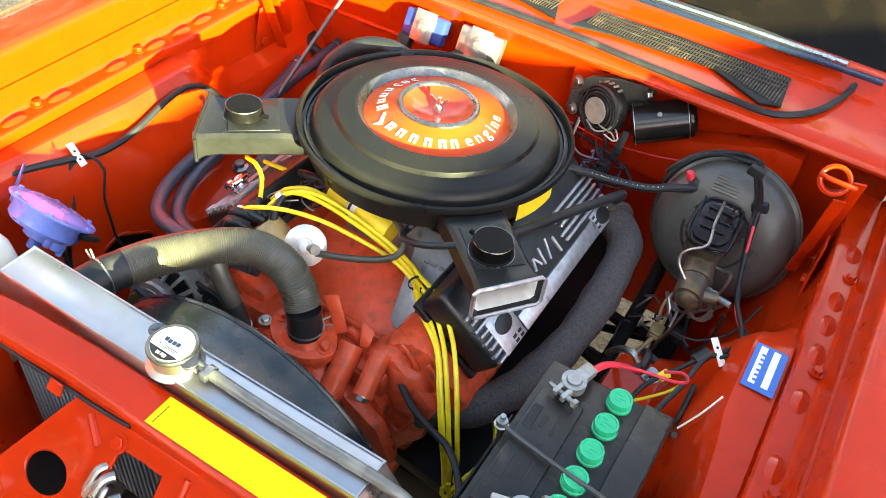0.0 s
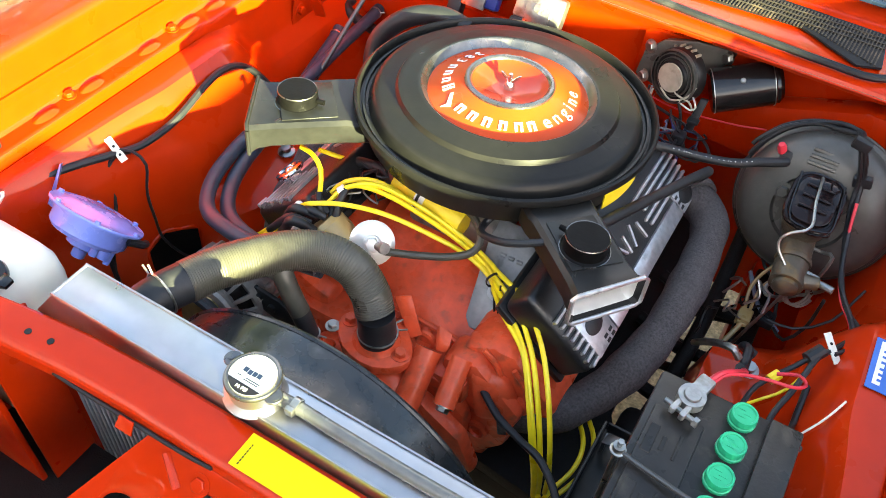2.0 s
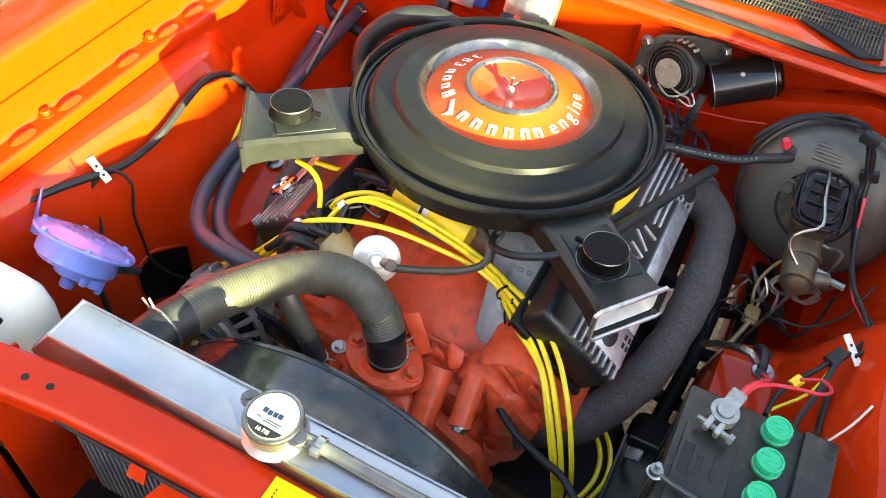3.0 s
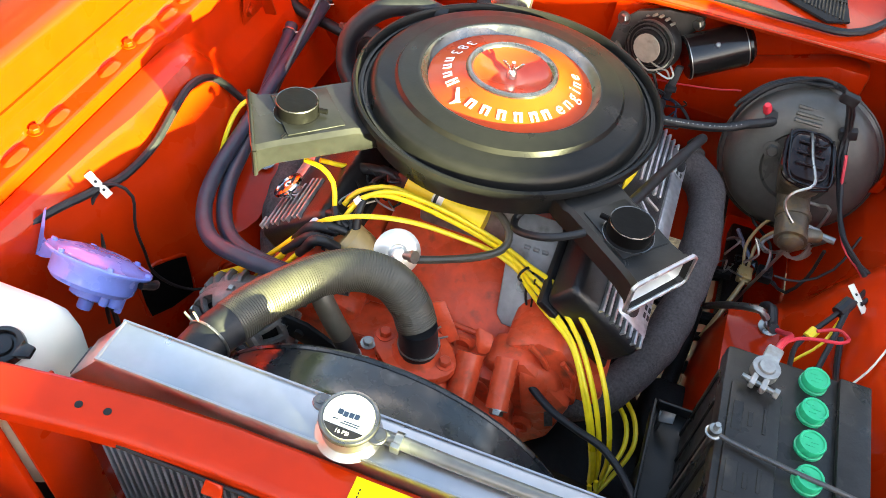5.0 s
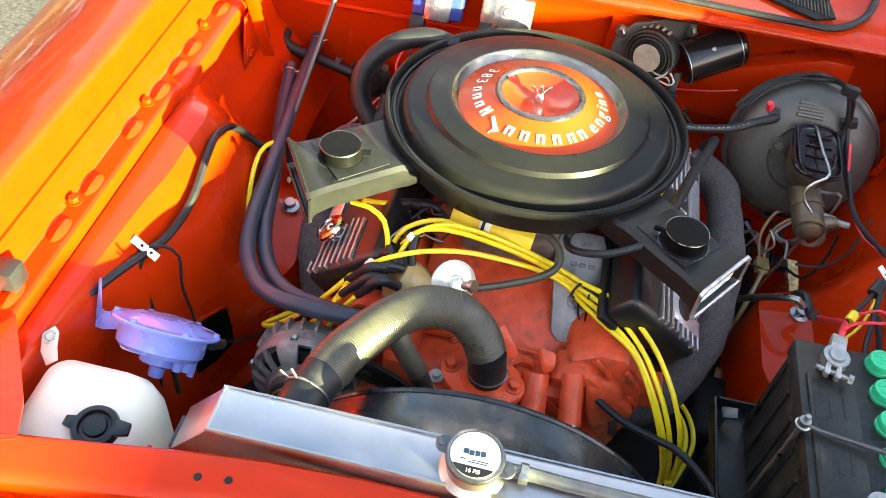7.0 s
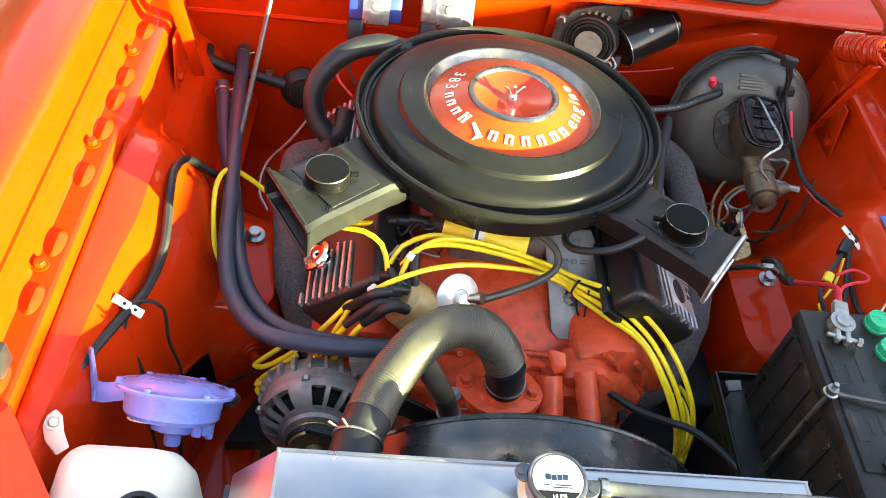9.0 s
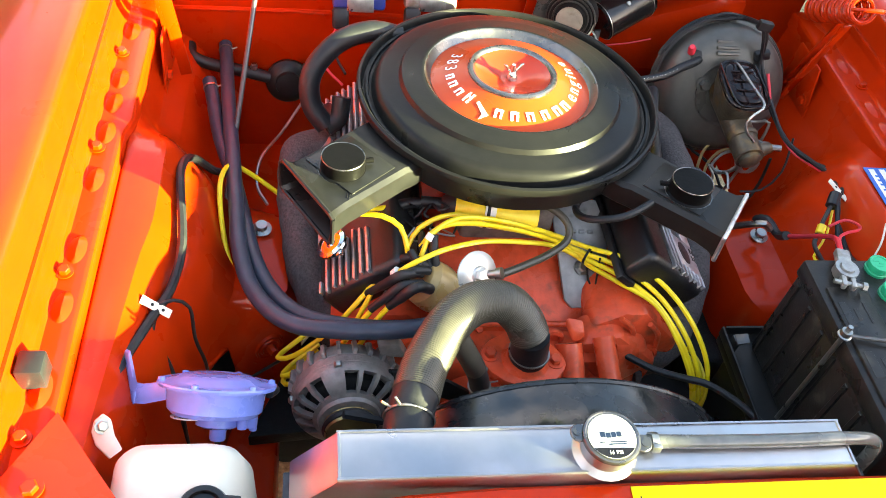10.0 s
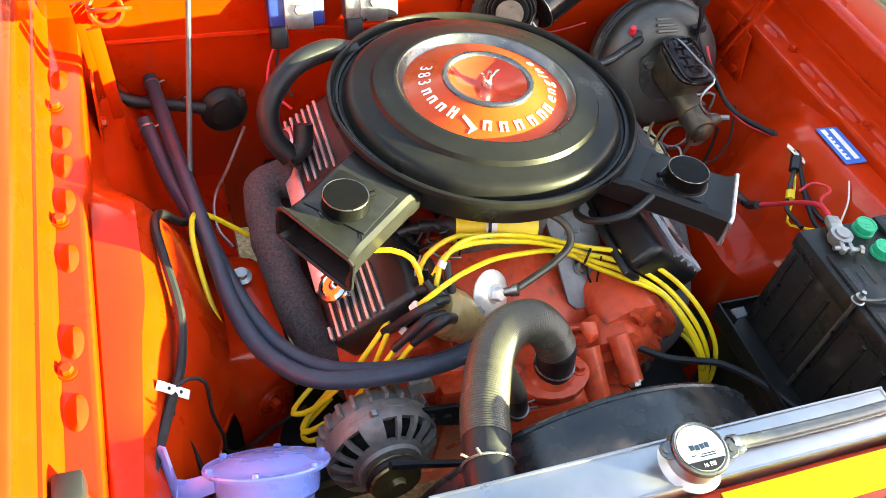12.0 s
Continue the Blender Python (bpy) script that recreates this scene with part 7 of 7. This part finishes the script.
lathe(bm, [(0, 0), (0.040, 0), (0.043, 0.006), (0.043, 0.014), (0.036, 0.022), (0.026, 0.026), (0.024, 0.034), (0.014, 0.036), (0, 0.037)], (-0.352, 0.32, 0.688), (0.1, -1, 0.25), 32)
part("diaphragm", bm, BLACK, hv)
bm = B()
tube(bm, [(-0.535, 0.345, 0.738), (-0.53, 0.318, 0.735), (-0.50, 0.312, 0.722), (-0.44, 0.308, 0.712), (-0.385, 0.305, 0.70)], 0.0115, 12)
part("pipe", bm, RUBBER, hv, "black rubber inlet hose")
for p in ((-0.415, 0.315, 0.72), (-0.318, 0.32, 0.72)):
    bm = B()
    hexbolt(bm, p, (0, -1, 0.2), 0.007, 0.012, False)
    part("screw", bm, ZINC, hv)
bm = B()
tube(bm, [(-0.32, 0.28, 0.67), (-0.36, 0.2, 0.655), (-0.395, 0.12, 0.66), (-0.40, 0.06, 0.65), (-0.38, 0.02, 0.64)], 0.003, 7)
solo("brake_line", bm, ZINC, (-0.39, 0.12, 0.65), "thin grey pipe curving down from the firewall", "pipe", "brake lines")

# ---- left inner fender: horn, washer bottle and harness ----
horn = thing("horn", (-0.42, -0.48, 0.76), "violet-blue enamelled horn on a bent bracket", "horn")
HC, HN = Vector((-0.412, -0.470, 0.833)), Vector((0.08, 0.75, 0.65)).normalized()
bm = B()
lathe(bm, [(0.0, 0.010), (0.042, 0.009), (0.052, 0.004), (0.061, 0.002), (0.0695, 0.002), (0.0705, 0.0), (0.0695, -0.003), (0.061, -0.004), (0.058, -0.010), (0.0565, -0.030), (0.051, -0.036), (0.034, -0.039), (0.0, -0.040)], HC, HN, 48)
part("shell", bm, HORN, horn)
hx, hy, hz = basis(HN)
for k in range(6):
    a = math.pi / 3 * k + 0.3
    bm = B()
    lathe(bm, [(0, 0), (0.0045, 0), (0.004, 0.004), (0, 0.005)], HC + (hx * math.cos(a) + hy * math.sin(a)) * 0.065 + HN * 0.002, HN, 12)
    part("rivet", bm, HORN, horn)
FACE = HC - HN * 0.0395
lx = Vector((1, 0, 0))
ly = HN.cross(lx).normalized()
bm = B()
lathe(bm, [(0.022, 0.0), (0.022, 0.0015), (0.0, 0.002)], FACE - lx * 0.030 + ly * 0.004, -HN, 28)
part("badge", bm, INK, horn, "round pale badge with printed ring")
for r in (0.010, 0.0165):
    bm = B()
    lathe(bm, [(r, 0.0016), (r + 0.0022, 0.0016), (r + 0.0022, 0.0022), (r, 0.0022)], FACE - lx * 0.030 + ly * 0.004, -HN, 24)
    part("badge_ring", bm, BLACK, horn)
for ox, oy, r, h in ((0.004, 0.0, 0.026, 0.010), (0.006, -0.004, 0.010, 0.026), (0.040, 0.002, 0.011, 0.012), (0.046, 0.008, 0.005, 0.018), (0.034, -0.012, 0.006, 0.012)):
    bm = B()
    lathe(bm, [(0, 0), (r, 0), (r, h), (r * 0.85, h + 0.0025), (0, h + 0.0025)], FACE + lx * ox + ly * oy, -HN, 20)
    part("boss", bm, HORN, horn)
bm = B()
prism(bm, [(-0.472, -0.476, 0.840), (-0.500, -0.470, 0.826), (-0.512, -0.462, 0.818), (-0.512, -0.480, 0.806), (-0.498, -0.485, 0.812), (-0.470, -0.488, 0.826)], (0.001, 0.004, 0.003), 0.001)
prism(bm, [(-0.510, -0.464, 0.822), (-0.517, -0.438, 0.852), (-0.524, -0.430, 0.845), (-0.524, -0.460, 0.800), (-0.512, -0.482, 0.806)], (0.003, 0.002, 0.002), 0.001)
part("bracket", bm, HORN, horn)
bm = B()
tube(bm, [(-0.352, -0.475, 0.815), (-0.345, -0.46, 0.80), (-0.35, -0.45, 0.79)], 0.006, 8)
part("terminal", bm, RUBBER, horn, "black terminal")
bm = B()
tube(bm, [(-0.418, -0.475, 0.80), (-0.42, -0.47, 0.76), (-0.425, -0.465, 0.66)], 0.0042, 8)
part("lead", bm, RUBBER, horn, "black lead")

bottle = thing("washer_bottle", (-0.42, -0.63, 0.64), "milky white washer fluid bottle with a black cap", "bottle")
bm = B()
rows = []
for z, x0, x1, y0, y1 in ((0.64, -0.49, -0.38, -0.70, -0.585), (0.645, -0.505, -0.372, -0.705, -0.578), (0.76, -0.512, -0.362, -0.712, -0.566), (0.825, -0.513, -0.364, -0.712, -0.562), (0.848, -0.511, -0.374, -0.710, -0.561), (0.862, -0.505, -0.388, -0.704, -0.566), (0.868, -0.49, -0.402, -0.695, -0.58)):
    ring, c = [], 0.026
    for cx, cy, s0 in ((x1 - c, y1 - c, 0), (x0 + c, y1 - c, 1), (x0 + c, y0 + c, 2), (x1 - c, y0 + c, 3)):
        for k in range(9):
            a = math.pi / 2 * (s0 + k / 8)
            ring.append(bm.verts.new((cx + c * math.cos(a), cy + c * math.sin(a), z)))
    rows.append(ring)
for a, b in zip(rows, rows[1:]):
    for k in range(36):
        bm.faces.new((a[k], a[(k + 1) % 36], b[(k + 1) % 36], b[k]))
bm.faces.new(rows[0]), bm.faces.new(rows[-1])
part("body", bm, WHITE, bottle, smooth=60)
bm = B()
lathe(bm, [(0.0, 0), (0.027, 0), (0.027, 0.006), (0.025, 0.010), (0.019, 0.011), (0.017, 0.006), (0.0, 0.005)], (-0.410, -0.648, 0.868), (0.05, -0.05, 1), 32)
prism(bm, [(-0.389, -0.657, 0.872), (-0.370, -0.650, 0.872), (-0.372, -0.636, 0.872), (-0.390, -0.634, 0.872)], (0, 0, 0.006), 0.001)
prism(bm, [(-0.432, -0.658, 0.872), (-0.446, -0.655, 0.872), (-0.446, -0.643, 0.872), (-0.432, -0.640, 0.872)], (0, 0, 0.005), 0.001)
part("cap", bm, GLOSS, bottle, "glossy black snap cap")
bm = B()
lathe(bm, [(0.0, 0.0), (0.0125, 0.0), (0.0135, 0.0015), (0.0125, 0.0035), (0.0, 0.004)], (-0.410, -0.648, 0.8735), (0.05, -0.05, 1), 28)
part("cap_centre", bm, GLOSS, bottle, "raised blue-black cap centre")
bm = B()
prism(bm, [(-0.541, -0.528, 0.850), (-0.532, -0.522, 0.855), (-0.522, -0.530, 0.856), (-0.516, -0.548, 0.852), (-0.505, -0.566, 0.852), (-0.518, -0.574, 0.846), (-0.536, -0.556, 0.844), (-0.543, -0.540, 0.846)], (0.002, -0.002, 0.005), 0.0015)
part("mount_tab", bm, WHITE, bottle, "white mounting ear")
bm = B()
hexbolt(bm, (-0.529, -0.540, 0.857), (0.4, -0.3, 0.8), 0.006, 0.006)
part("screw", bm, ZINC, bottle)

LEFT = [
    ([(-0.448, 0.0, 0.735), (-0.461, -0.016, 0.755), (-0.480, -0.036, 0.795), (-0.491, -0.06, 0.82), (-0.494, -0.10, 0.835), (-0.489, -0.15, 0.836), (-0.479, -0.24, 0.822), (-0.487, -0.308, 0.814), (-0.501, -0.354, 0.820), (-0.523, -0.427, 0.832), (-0.538, -0.48, 0.832), (-0.537, -0.515, 0.815), (-0.532, -0.535, 0.77), (-0.528, -0.55, 0.70)], 0.0065),
    ([(-0.497, -0.345, 0.825), (-0.480, -0.335, 0.822), (-0.462, -0.33, 0.80), (-0.458, -0.345, 0.75), (-0.448, -0.35, 0.70), (-0.446, -0.347, 0.655), (-0.430, -0.33, 0.610), (-0.405, -0.31, 0.585), (-0.375, -0.30, 0.60), (-0.33, -0.31, 0.66)], 0.0025),
    ([(-0.500, -0.352, 0.818), (-0.505, -0.37, 0.80), (-0.495, -0.38, 0.77), (-0.485, -0.39, 0.74), (-0.475, -0.42, 0.70), (-0.47, -0.44, 0.62)], 0.0035),
]
for pts, r in LEFT:
    bm = B()
    tube(bm, pts, r, 8, 0.012)
    solo("wiring_harness", bm, RUBBER, pts[3], "black wrapped wiring along the inner fender", "wiring", "wiring")
# black sheet on the wall behind the horn, painting the dark inside an access opening, with its pressed rim
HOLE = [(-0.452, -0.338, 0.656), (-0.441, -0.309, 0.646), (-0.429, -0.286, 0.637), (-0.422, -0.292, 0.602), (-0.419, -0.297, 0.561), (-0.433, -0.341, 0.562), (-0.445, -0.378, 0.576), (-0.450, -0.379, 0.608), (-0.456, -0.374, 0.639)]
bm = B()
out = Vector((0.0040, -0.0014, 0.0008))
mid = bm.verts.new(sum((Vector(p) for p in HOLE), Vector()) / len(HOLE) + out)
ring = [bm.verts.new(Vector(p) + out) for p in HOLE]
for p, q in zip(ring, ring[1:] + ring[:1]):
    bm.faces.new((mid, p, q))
opening = part("opening_shade", bm, CAPSULE, car, "black sheet on the inner fender wall for the shade inside a square opening")
bm = B()
tube(bm, HOLE + HOLE[:2], 0.0035, 8)
part("rim", bm, PAINT, opening, "pressed orange-red rim")
bm = B()
lathe(bm, [(0.012, 0), (0.026, 0.0), (0.028, 0.008), (0.020, 0.012), (0.012, 0.008), (0, 0.008)], (-0.395, -0.235, 0.57), (0.8, -0.2, 0.5), 24)
part("bushing_boss", bm, PAINT, car)
# wire strap at the front corner
bm = B()
tube(bm, [(-0.39, -0.700, 0.84), (-0.41, -0.735, 0.80), (-0.432, -0.748, 0.765), (-0.46, -0.755, 0.72), (-0.50, -0.76, 0.66)], 0.0075, 8)
tube(bm, [(-0.42, -0.745, 0.78), (-0.432, -0.755, 0.73), (-0.46, -0.765, 0.69)], 0.003, 6)
solo("wiring_harness", bm, RUBBER, (-0.435, -0.73, 0.75), "taped wiring hanging in front of the support", "wiring", "wiring")
bm = B()
box(bm, (-0.455, -0.765, 0.745), (-0.412, -0.735, 0.757), 0.002)
part("harness_tab", bm, PAINT, car)

# loose thin wires: below the wiper motor, round the distributor and by the steering shaft
rng = random.Random(11)


def tangle(n, lo, hi, r, mats, label):
    for k in range(n):
        lo_, hi_ = Vector(lo), Vector(hi)
        p = Vector([rng.uniform(a, b) for a, b in zip(lo, hi)])
        pts = [p]
        for j in range(5):
            p = p + Vector([rng.uniform(-0.3, 0.3) * (b - a) for a, b in zip(lo, hi)])
            p = Vector([min(max(q, a), b) for q, a, b in zip(p, lo_, hi_)])
            pts.append(p)
        bm = B()
        tube(bm, pts, r * rng.uniform(0.8, 1.2), 6, 0.006)
        solo("wiring_harness", bm, mats[k % len(mats)], pts[0], label, "wiring", "wiring")


tangle(9, (0.195, 0.225, 0.745), (0.275, 0.315, 0.805), 0.0019, (RUBBER, BLACK, NAVY, RUBBER, RUBBER, GREYINK), "thin loose wires bunched below the wiper motor")
tangle(7, (-0.17, -0.245, 0.80), (-0.09, -0.165, 0.845), 0.0018, (RUBBER, ZINC, RUBBER), "thin dark wires between distributor and coil")
tangle(6, (0.40, 0.0, 0.60), (0.48, 0.12, 0.70), 0.0024, (RUBBER, ZINC), "thin wires hanging by the steering shaft")
bm = B()
tube(bm, [(0.505 + 0.020 * math.cos(t) + 0.004 * t / 6, 0.075 + 0.010 * math.sin(t), 0.735 + 0.028 * math.sin(t)) for t in (k * 0.35 for k in range(54))], 0.0024, 6, straight=True)
solo("brake_line", bm, ZINC, (0.505, 0.075, 0.70), "coiled steel brake line below the master cylinder", "pipe", "brake lines")
